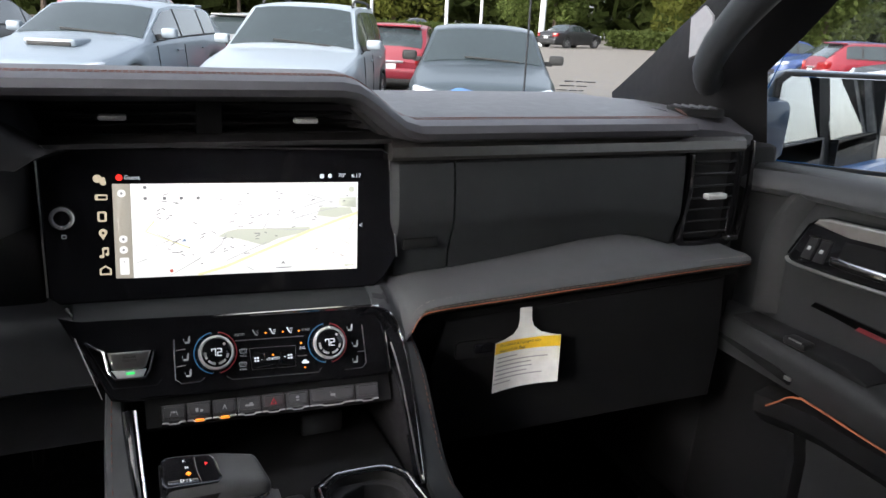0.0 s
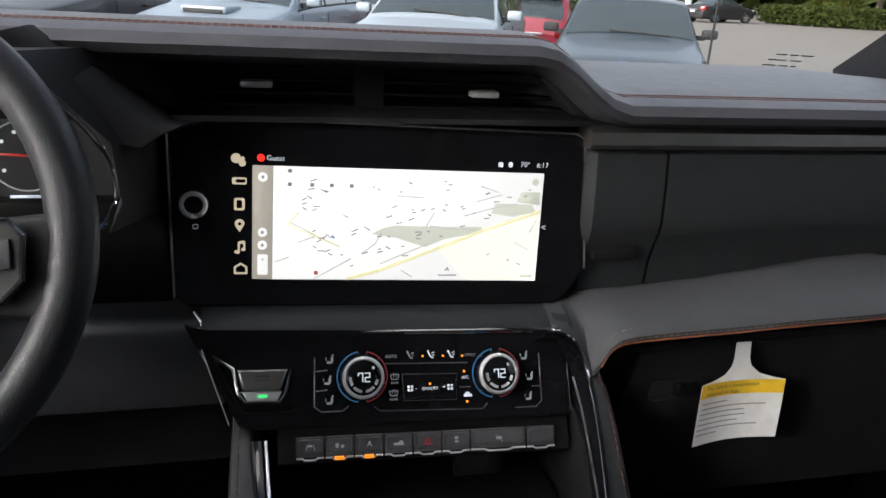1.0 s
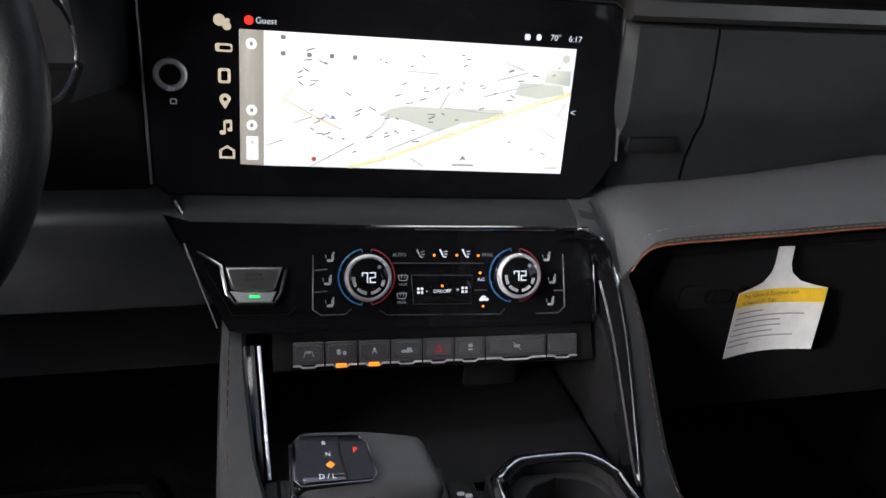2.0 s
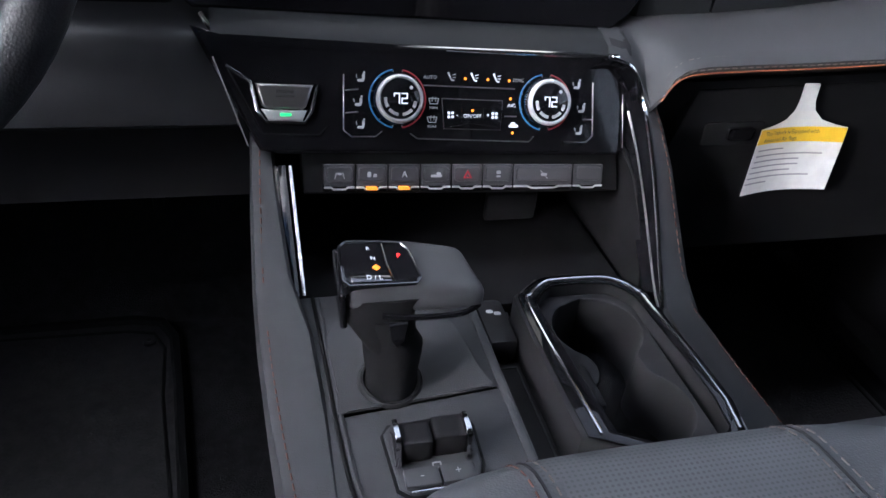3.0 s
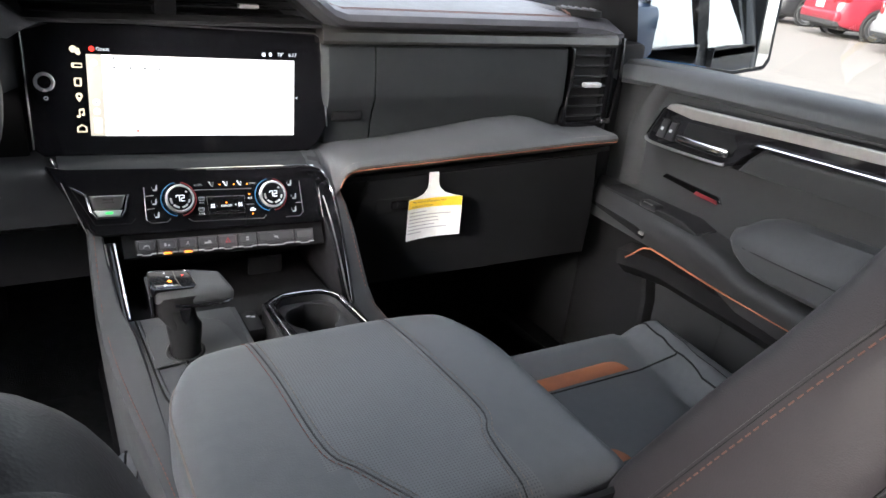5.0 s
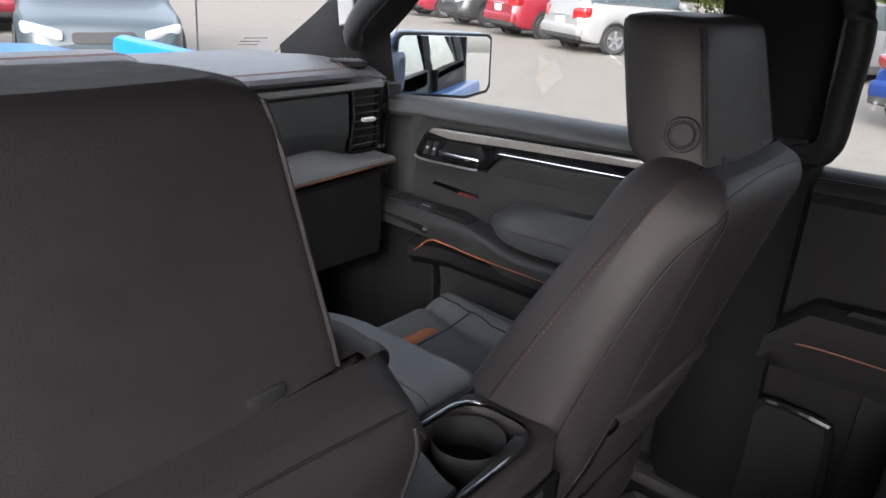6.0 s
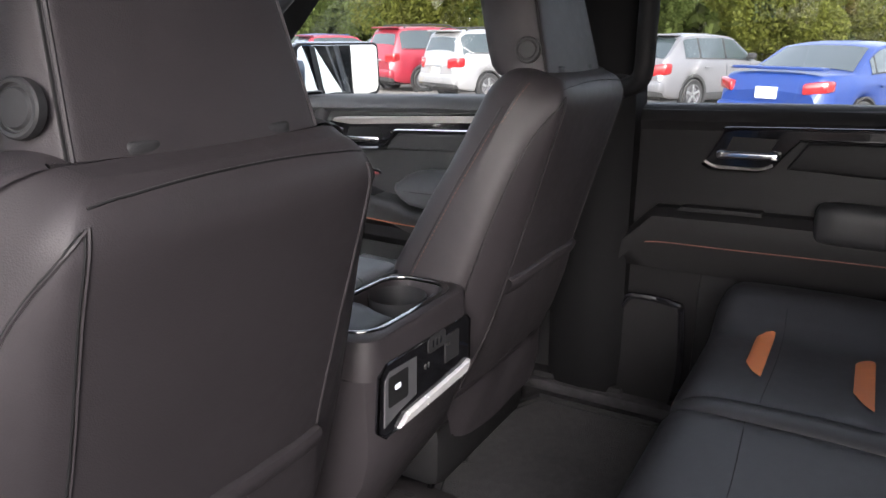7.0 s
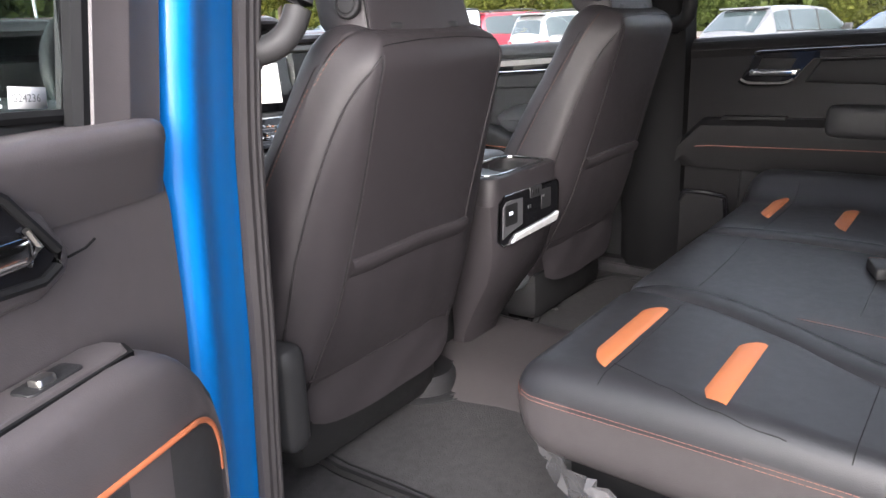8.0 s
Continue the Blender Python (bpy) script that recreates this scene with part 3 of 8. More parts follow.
# ledge with stitched edge, lower glove box
rings = []
for x, o, zf, zb in ((0.132, 0.032, 1.286, 1.299), (0.15, 0.022, 1.279, 1.2985), (0.162, 0.016, 1.263, 1.299), (0.1695, 0.006, 1.247, 1.2995), (0.176, 0.0, 1.262, 1.3), (0.183, 0.0, 1.276, 1.3005), (0.193, 0.0, 1.284, 1.3015), (0.21, 0.0, 1.2875, 1.3025), (0.26, 0.0, 1.29, 1.305), (0.33, 0.0, 1.2925, 1.312), (0.4, 0.0, 1.296, 1.321), (0.47, 0.0, 1.298, 1.331), (0.53, 0.0, 1.301, 1.335), (0.57, 0.0, 1.3025, 1.329), (0.63, 0.0, 1.305, 1.311), (0.68, 0.0, 1.306, 1.308), (0.722, 0.0, 1.307, 1.309)):
    d = zb - zf
    rings.append([(x, y + o * (0.12 - y) / 0.12, z) for y, z in ((0.12, zb + 0.004), (0.07, zb), (0.035, zb - 0.35 * d), (0.014, zf + 0.002 + 0.12 * d), (0.004, zf + 0.0005), (0.0, zf - 0.004), (0.002, zf - 0.012), (0.026, zf - 0.026), (0.12, zf - 0.03))])
ledge = part("ledge", loft(rings), SOFT, dash, "soft grey-black ledge along the dash")
edge = [Vector(r[5]) + Vector((0, -0.0006, 0)) for r in rings[4:]]
part("stitching", stitches(smooth_line([e + Vector((0, 0.009, 0.0052)) for e in edge])), THREAD_GREY, ledge)
part("stitching", stitches(smooth_line([e + Vector((0, -0.0004, -0.002)) for e in edge])), THREAD_GREY, ledge)
part("piping", tube(smooth_line([e + Vector((0, 0.0016, -0.0065)) for e in edge]), 0.0008, 6), THREAD, ledge, "copper-orange piping")
lo = []
for x in (0.17, 0.3, 0.45, 0.6, 0.74):
    zt = 1.251 + 0.022 * max(0, (x - 0.2) / 0.5)
    lo.append([(x, y, z) for y, z in ((0.13, zt + 0.01), (0.04, zt), (0.036, zt - 0.006), (0.05, zt - 0.05), (0.07, 1.08), (0.1, 1.05), (0.4, 1.04), (0.4, zt))])
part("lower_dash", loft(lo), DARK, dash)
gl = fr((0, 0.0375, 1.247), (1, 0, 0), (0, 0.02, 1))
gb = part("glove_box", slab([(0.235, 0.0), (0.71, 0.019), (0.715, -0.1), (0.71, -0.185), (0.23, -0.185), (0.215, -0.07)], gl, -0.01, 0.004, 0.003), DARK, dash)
part("latch", slab(rr(0.07, 0.026, 0.006, 3, 0.285, -0.045), gl, 0.006, 0.0075, 0.001), DARK, gb)
part("latch_tab", slab(rr(0.03, 0.014, 0.004, 3, 0.292, -0.044), gl, 0.0075, 0.011, 0.002), PIANO, gb)
# driver's side
part("cluster_hood", loft([[(x, y, z) for y, z in ((0.13, 1.545), (0.045, 1.545), (0.035, 1.535), (0.045, 1.525), (0.13, 1.52))] for x in (-0.75, -0.6, -0.42, -0.34, -0.318)]), VINYL_TOP, dash)
part("cluster_cheek", loft([[(x0, 0.0 + k, z) for x0, k, z in ((-0.325, 0.0, 1.54), (-0.30, 0.0, 1.515), (-0.262, 0.02, 1.47), (-0.258, 0.02, 1.42), (-0.27, 0.02, 1.395), (-0.235, 0.09, 1.395), (-0.232, 0.09, 1.48), (-0.25, 0.09, 1.54))], [(x0, 0.12, z) for x0, z in ((-0.33, 1.54), (-0.31, 1.515), (-0.275, 1.47), (-0.27, 1.42), (-0.28, 1.395), (-0.22, 1.395), (-0.22, 1.48), (-0.24, 1.54))]]), PLASTIC, dash)
cl = part("cluster_glass", slab([(-0.62, 1.39), (-0.30, 1.39), (-0.275, 1.415), (-0.272, 1.46), (-0.3, 1.5), (-0.34, 1.52), (-0.6, 1.52)], fr((0, 0.085, 0), (1, 0, 0), (0, 0.15, 1)), 0, 0.006, 0.002), PIANO, dash, "gloss black instrument cluster")
part("cluster_rim", tube(smooth_line([(-0.34, 0.06, 1.515), (-0.296, 0.05, 1.487), (-0.27, 0.045, 1.45), (-0.266, 0.04, 1.42), (-0.285, 0.035, 1.392), (-0.33, 0.03, 1.39)]), 0.0022, 6), CHROME, dash)
part("driver_lower_panel", loft([[(x, y, z) for y, z in ((0.2, 1.30), (0.075, 1.298), (0.055, 1.285), (0.03, 1.235), (0.03, 1.222), (0.06, 1.205), (0.22, 1.15))] for x in (-0.76, -0.5, -0.3, -0.225, -0.19)]), KNEE, dash, "smooth dark knee panel below the wheel")
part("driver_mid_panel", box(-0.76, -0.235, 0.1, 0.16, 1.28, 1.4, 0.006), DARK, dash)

# ---- centre stack ----
stack = thing("centre_stack", (0, 0.05, 1.2), "gloss black centre stack with screen and climate controls", "centre console")
LEVEL = (1, 0, -0.036)
scr = fr((0, 0.075, 1.392), LEVEL, (0, 0.12, 1))
bez = [(-0.226, 0.078), (-0.218, 0.0825), (0.155, 0.0835), (0.165, 0.078), (0.178, -0.055), (0.162, -0.082), (0.148, -0.094), (-0.215, -0.094), (-0.227, -0.084), (-0.2315, 0.066)]
display = part("display", slab(bez, scr, -0.03, 0.0, 0.003, 3), PIANO, stack, "gloss black wide touch screen housing")
part("rim", tube([scr @ Vector((x, y, 0.0002)) for x, y in bez[-2:] + bez[:5]], 0.0012, 6), SATIN, display)


def decal(name, pts, m, material, parent, d=0.0012, label=""):
    return part(name, slab(pts, m, d - 0.0003, d), material, parent, label)


def strip(a, b, w):
    (ax, ay), (bx, by) = a, b
    k = math.hypot(bx - ax, by - ay)
    nx, ny = -(by - ay) / k * w / 2, (bx - ax) / k * w / 2
    return [(ax + nx, ay + ny), (bx + nx, by + ny), (bx - nx, by - ny), (ax - nx, ay - ny)]


MAP = glow("lit_map_ground", (1.0, 0.985, 0.93), 0.3)
MAP_G = glow("lit_map_park", (0.66, 0.68, 0.56), 0.27)
MAP_Y = glow("lit_map_highway", (0.95, 0.88, 0.5), 0.28)
MAP_C = glow("lit_map_cream", (1.0, 0.95, 0.82), 0.29)
MAP_K = glow("lit_map_line", (0.3, 0.3, 0.3), 0.2)
MAP_S = glow("lit_sidebar", (0.6, 0.55, 0.45), 0.2)
ICON = glow("amber_white_icon", (0.85, 0.72, 0.5), 0.2)
lit = decal("map", [(-0.139, -0.0665), (0.1245, -0.068), (0.1245, 0.0425), (-0.139, 0.041)], scr, MAP, display, 0.0006, "lit navigation map")
decal("map_sidebar", [(-0.1575, -0.066), (-0.1392, -0.0665), (-0.1392, 0.041), (-0.1575, 0.041)], scr, MAP_S, display, 0.0006)
decal("map_shade", [(0.124, 0.004), (0.124, -0.0675), (0.05, -0.0675), (0.02, -0.036), (0.066, -0.018)], scr, MAP_C, lit, 0.0008)
for pts in ([(-0.0466, -0.0215), (-0.035, -0.0153), (-0.023, -0.0127), (0.0108, -0.0133), (0.0631, -0.0125), (0.0648, -0.0181), (0.0264, -0.0254), (0.0071, -0.0337), (-0.0226, -0.0248)], [(0.0765, 0.0113), (0.1151, 0.0109), (0.1184, 0.0035), (0.0955, -0.0019), (0.0722, 0.0013)], [(0.1011, 0.023), (0.1218, 0.0235), (0.1225, 0.0104), (0.0981, 0.013)]):
    decal("map_park", pts, scr, MAP_G, lit, 0.0009)
for a, b in (((-0.0687, -0.066), (-0.038, -0.0579)), ((-0.038, -0.0579), (0.0219, -0.0341)), ((0.0219, -0.0341), (0.0659, -0.0161)), ((0.0659, -0.0161), (0.1243, 0.0042))):
    decal("map_highway", strip(a, b, 0.0032), scr, MAP_Y, lit, 0.0011)
for a, b in (((-0.1153, -0.0014), (-0.1252, -0.0133)), ((-0.1252, -0.0133), (-0.0779, -0.0339))):
    decal("map_road", strip(a, b, 0.0014), scr, MAP_Y, lit, 0.0011)
MAP_R = glow("lit_map_street", (0.62, 0.62, 0.6), 0.24)
for line_pts in (((115, 285), (180, 318), (240, 345)), ((175, 428), (222, 402), (270, 375)), ((80, 385), (115, 372)), ((295, 362), (330, 337), (345, 308)), ((345, 388), (410, 360), (470, 335)), ((470, 290), (540, 296), (615, 298)), ((460, 292), (480, 255)), ((640, 290), (690, 268)), ((700, 328), (745, 350)), ((135, 336), (172, 322)), ((742, 302), (760, 268)), ((400, 405), (430, 422)), ((560, 262), (640, 240), (700, 228)), ((590, 225), (660, 205)), ((380, 215), (450, 218)), ((600, 185), (650, 200))):
    line_pts = [(-0.139 + (u - 75) * 0.000379, 0.0415 - (v - 150) * 0.000388) for u, v in line_pts]
    for a, b in zip(line_pts, line_pts[1:]):
        decal("map_street", strip(a, b, 0.001), scr, MAP_R, lit, 0.001)
rmap = random.Random(12)
for k in range(123):
    x, y = rmap.uniform(-0.12, 0.115), rmap.uniform(-0.06, 0.036)
    if y > -0.03 + 0.3 * x and k % 4 or k % 7 == 0:
        a = rmap.choice((0.35, 0.4, 0.05, -0.5)) + rmap.uniform(-0.1, 0.1)
        n = rmap.uniform(0.002, 0.007)
        decal("map_label", strip((x, y), (x + n * math.cos(a), y + n * math.sin(a)), 0.001), scr, MAP_K, lit, 0.0012)
decal("map_marker", [(0.0306, -0.0535), (0.0278, -0.058), (0.0306, -0.0568), (0.0334, -0.058)], scr, MAP_K, lit, 0.0012)
decal("map_bar", strip((0.0215, -0.0621), (0.0405, -0.062), 0.0011), scr, MAP_K, lit, 0.0012)
decal("map_bar", strip((0.108, -0.0627), (0.12, -0.0627), 0.0022), scr, MAP_G, lit, 0.0012)
decal("map_pin", rr(0.004, 0.004, 0.0019, 3, -0.0983, -0.06), scr, glow("lit_pin_red", (0.6, 0.12, 0.08), 0.2), lit, 0.0012)
decal("map_lake", [(-0.0865, -0.026), (-0.0835, -0.0225), (-0.0805, -0.026)], scr, glow("lit_map_lake", (0.3, 0.42, 0.6), 0.2), lit, 0.0012)
for y in (0.0304, -0.0213, -0.0335):
    decal("sidebar_button", rr(0.0085, 0.0085, 0.004, 4, -0.1483, y), scr, MAP, display, 0.0009)
    decal("sidebar_mark", rr(0.0025, 0.003, 0.0008, 2, -0.1483, y), scr, MAP_K, display, 0.0012)
decal("sidebar_zoom", rr(0.0095, 0.0195, 0.001, 2, -0.148, -0.0523), scr, MAP, display, 0.0009)
words("+", 0.006, scr @ Matrix.Translation((-0.148, -0.0475, 0.001)), MAP_K, "zoom_sign", display)
words("-", 0.006, scr @ Matrix.Translation((-0.148, -0.0572, 0.001)), MAP_K, "zoom_sign", display)
for k, (x, y) in enumerate(((-0.124, 0.037), (-0.124, 0.0245), (-0.1035, 0.0245), (-0.0855, 0.0245), (-0.067, 0.0245))):
    decal("map_icon", rr(0.0038, 0.0036, 0.001, 2, x, y), scr, MAP_K, lit, 0.0012)
decal("compass", rr(0.007, 0.007, 0.0033, 4, 0.116, 0.0335), scr, MAP_G, lit, 0.0012)
# icons down the left of the display
for dx, dy, r in ((-0.0025, 0.001, 0.0045), (0.0035, 0.001, 0.0018), (0.003, -0.0032, 0.0032)):
    decal("icon_dot", rr(2 * r, 2 * r, r * 0.98, 5, -0.1695 + dx, 0.0457 + dy), scr, ICON, display, 0.0009)
decal("icon_car", rr(0.013, 0.0065, 0.0018, 3, -0.169, 0.0262), scr, ICON, display, 0.0009)
decal("icon_hole", rr(0.0085, 0.003, 0.0008, 2, -0.168, 0.0262), scr, PIANO, display, 0.0012)
part("icon_frame", frame_ring(rr(0.0095, 0.0115, 0.002, 3, -0.169, 0.0047), rr(0.005, 0.0075, 0.001, 3, -0.169, 0.0047), scr, 0.0002, 0.0009), ICON, display)
decal("icon_pin", [(-0.1687 + 0.0045 * math.cos(a), -0.0135 + 0.0045 * math.sin(a)) for a in (0, 0.5, 1, 1.57, 2.1, 2.6, 3.14, 3.7)] + [(-0.1687, -0.0215)], scr, ICON, display, 0.0009)
decal("icon_hole", rr(0.003, 0.003, 0.0014, 3, -0.1687, -0.0135), scr, PIANO, display, 0.0012)
for pts in (strip((-0.1695, -0.04), (-0.1695, -0.031), 0.0018), strip((-0.1695, -0.0315), (-0.164, -0.0308), 0.0026), strip((-0.1645, -0.0375), (-0.1645, -0.031), 0.0018), rr(0.005, 0.0035, 0.0016, 3, -0.171, -0.0402), rr(0.004, 0.003, 0.0014, 3, -0.1655, -0.0378)):
    decal("icon_note", pts, scr, ICON, display, 0.0009)
part("icon_home", frame_ring([(-0.174, -0.0615), (-0.1616, -0.0615), (-0.1616, -0.0545), (-0.1678, -0.0505), (-0.174, -0.0545)], [(-0.172, -0.0598), (-0.1636, -0.0598), (-0.1636, -0.0552), (-0.1678, -0.0526), (-0.172, -0.0552)], scr, 0.0002, 0.0009), ICON, display)
decal("alert_dot", rr(0.007, 0.007, 0.0034, 4, -0.1501, 0.048), scr, L_RED, display, 0.0009)
words("Guest", 0.0068, scr @ Matrix.Translation((-0.137, 0.048, 0.0006)), L_WHITE, "user_name", display)
decal("status_icon", rr(0.005, 0.005, 0.001, 2, 0.0785, 0.0497), scr, L_WHITE, display, 0.0009)
decal("status_icon", rr(0.0045, 0.0055, 0.002, 3, 0.0886, 0.0501), scr, L_WHITE, display, 0.0009)
words("70°", 0.0072, scr @ Matrix.Translation((0.1039, 0.0504, 0.0006)), L_WHITE, "temperature", display)
words("6:17", 0.0072, scr @ Matrix.Translation((0.1219, 0.0503, 0.0006)), L_WHITE, "clock", display)
words("<", 0.009, scr @ Matrix.Translation((0.1285, -0.0126, 0.0006)), L_WHITE, "arrow", display)
vo = scr @ Matrix.Translation((-0.2085, 0.0044, 0))
vk = part("volume_knob", lathe([(0.0125, 0.0), (0.0125, 0.009), (0.0112, 0.0105), (0.009, 0.0105), (0.008, 0.0085), (0.0, 0.0085)], vo, 28), BRIGHT, display, "bright chrome volume knob")
part("knob_face", disc(vo, 0.008, 0.0085, 0.0088, 0, 20), PIANO, vk)
part("home_mark", frame_ring(rr(0.005, 0.0045, 0.001, 2, -0.2077, -0.017), rr(0.0034, 0.003, 0.0006, 2, -0.2077, -0.017), scr, 0.0, 0.0005), L_DIM, display)
# climate panel
hv = fr((0, 0.012, 1.2475), LEVEL, (0, 0.035, 0.076))
face_o = [(-0.222, 0.053), (-0.20, 0.047), (-0.19, 0.044), (0.118, 0.045), (0.14, 0.034), (0.146, 0.0), (0.146, -0.044), (-0.158, -0.044), (-0.172, -0.041)]
panel = part("climate_panel", slab(face_o, hv, -0.06, 0.0, 0.003), PIANO, stack, "gloss black climate panel")
part("inset", frame_ring([(-0.192, 0.041), (0.118, 0.041), (0.142, 0.03), (0.147, 0.0), (0.147, -0.04), (-0.165, -0.04)], [(-0.19, 0.039), (0.117, 0.039), (0.14, 0.029), (0.145, 0.0), (0.145, -0.038), (-0.163, -0.038)], hv, 0, 0.0008), PIANO, panel)
part("stack_lip", loft([[(x, y, z - 0.036 * x) for y, z in ((0.1, 1.300), (0.06, 1.299), (0.04, 1.293), (0.034, 1.286), (0.05, 1.28), (0.1, 1.28))] for x in (-0.205, -0.19, 0.1, 0.135, 0.155)]), VINYL, stack, "soft ledge under the screen")
part("lip_strip", tube(smooth_line([(-0.212, 0.055, 1.305), (-0.196, 0.038, 1.294), (-0.15, 0.0335, 1.2905), (0.112, 0.029, 1.2825), (0.13, 0.024, 1.2832)]), 0.0024, 8), CHROME, stack)
part("strip_gleam", tube([(-0.19, 0.0335, 1.2835), (-0.16, 0.033, 1.281), (0.1, 0.031, 1.2715), (0.125, 0.029, 1.268)], 0.0012, 6), PEARL, stack)


def line(pts, m=None, r=0.00055, material=None, name="panel_line"):
    return part(name, tube([(m or hv) @ Vector((x, y, 0.0004)) for x, y in pts], r, 4), material or SATIN, panel)


for pts in ([(-0.1053, 0.0201), (-0.1055, -0.0246), (-0.0989, -0.0296), (-0.079, -0.0293), (-0.0737, -0.0249)], [(-0.104, 0.0075), (-0.0936, 0.0085)], [(-0.1041, -0.0106), (-0.0936, -0.0096)], [(-0.0501, -0.0264), (-0.0437, -0.0307), (0.0565, -0.0325), (0.0608, -0.0276)], [(0.1149, 0.0196), (0.117, -0.0269), (0.1111, -0.0325), (0.0897, -0.0327)], [(-0.0389, 0.0131), (0.0414, 0.0122)], [(0.033, -0.011), (0.044, -0.011)], [(0.107, -0.0125), (0.1165, -0.0125)], [(0.1445, 0.01), (0.1475, -0.037)], [(-0.02, 0.0415), (0.05, 0.0405)]):
    line(pts)
rk = [(-0.023, 0.0027), (0.0308, 0.0019), (0.0297, -0.0226), (-0.0208, -0.022)]
part("rocker", slab(rk, hv, 0, 0.0015, 0.001), PIANO, panel)
line(rk + rk[:1], r=0.0004)
line([(-0.006, -0.0035), (0.0135, -0.0038), (0.0133, -0.0165), (-0.006, -0.0162), (-0.006, -0.0035)], hv @ Matrix.Translation((0, 0, 0.0015)), 0.0003, SMOKE)
for pts in (((-0.0161, -0.0206), (0.0036, -0.0177), (0.0252, -0.0205)), ((0.0036, 0.006), (0.0036, -0.0035)), ((-0.006, -0.004), (-0.006, -0.017)), ((0.0135, -0.004), (0.0135, -0.017)), ((0.0036, -0.0215), (0.0036, -0.031))):
    part("panel_line", tube([hv @ Vector((x, y, 0.0018)) for x, y in pts], 0.0006 if len(pts) > 2 else 0.0003, 4), CHROME if len(pts) > 2 else SMOKE, panel)
for text, x, y, size in (("AUTO", -0.0335, 0.0198, 0.0042), ("SYNC", 0.0445, 0.0194, 0.0042), ("ON/OFF", 0.0037, -0.0114, 0.0044), ("A/C", 0.039, -0.0019, 0.0044), ("MAX", -0.0301, -0.0052, 0.0034), ("REAR", -0.0312, -0.0205, 0.0034)):
    words(text, size, hv @ Matrix.Translation((x, y, 0.0016 if text == "ON/OFF" else 0.0003)), L_WHITE if text in ("ON/OFF", "A/C") else L_DIM, "lettering", panel)


def glyph(kind, x, y, material):
    """Small pictograms of the climate panel."""
    m = hv @ Matrix.Translation((x, y, 0.0003 if kind != "fan" else 0.0017))
    shapes = {
        "seat": [rr(0.0022, 0.005, 0.001, 2, 0.0018, 0.0008), rr(0.0055, 0.0022, 0.001, 2, -0.0005, -0.0022), rr(0.0018, 0.0018, 0.0008, 2, 0.0024, 0.0042), strip((-0.0042, 0.0025), (-0.0036, -0.0005), 0.0006)],
        "vent": [strip((-0.002, 0.003), (0.0005, -0.002), 0.0012), strip((0.0005, -0.002), (0.003, -0.0024), 0.0012), rr(0.0018, 0.0018, 0.0008, 2, -0.0022, 0.0036), strip((0.001, 0.002), (0.0042, 0.0028), 0.0006), strip((0.0015, 0.0), (0.0042, 0.0002), 0.0006)],
        "screen": [strip((-0.0042, 0.0018), (0.0042, 0.0018), 0.0007), strip((-0.003, -0.0026), (0.003, -0.0026), 0.0007), strip((-0.0042, 0.0018), (-0.003, -0.0026), 0.0007), strip((0.0042, 0.0018), (0.003, -0.0026), 0.0007), strip((-0.0014, -0.001), (-0.001, 0.0034), 0.0005), strip((0.0014, -0.001), (0.0018, 0.0034), 0.0005)],
        "fan": [rr(0.0024, 0.0024, 0.001, 3, 0.0016 * a, 0.0016 * b) for a in (-1, 1) for b in (-1, 1)],
        "recirc": [rr(0.0085, 0.0026, 0.001, 3, 0, -0.0008), rr(0.0045, 0.0024, 0.001, 3, -0.0004, 0.0012)],
    }[kind]
    g = None
    for pts in shapes:
        g = part("symbol", slab(pts, m, 0, 0.0003), material, panel)
    return g


for kind, x, y in (("seat", -0.091, 0.0178), ("seat", -0.0931, -0.0015), ("seat", -0.091, -0.0197), ("seat", 0.0998, 0.017), ("seat", 0.1053, -0.0032), ("seat", 0.1038, -0.0226), ("vent", -0.0156, 0.0201), ("vent", 0.0045, 0.0202), ("vent", 0.0245, 0.0201), ("screen", -0.0301, 0.0008), ("screen", -0.0312, -0.0145), ("fan", -0.0155, -0.0106), ("fan", 0.0235, -0.0105), ("recirc", 0.0415, -0.0184)):
    glyph(kind, x, y, L_WHITE if kind in ("fan", "recirc") or (kind == "vent" and x > 0) else L_DIM)
words("-", 0.006, hv @ Matrix.Translation((-0.0098, -0.0106, 0.0016)), L_WHITE, "lettering", panel)
words("+", 0.006, hv @ Matrix.Translation((0.0175, -0.0105, 0.0016)), L_WHITE, "lettering", panel)
for x, y in ((-0.0031, 0.0195), (0.017, 0.0193), (0.0362, 0.0189), (0.0037, -0.0068), (0.0379, 0.0039), (0.0408, -0.0251)):
    part("indicator", disc(hv @ Matrix.Translation((x, y, 0)), 0.0012, 0.0002, 0.0022 if abs(x - 0.0037) < 0.001 else 0.0007, 0, 10), L_ORANGE, panel, "small lit orange indicator")
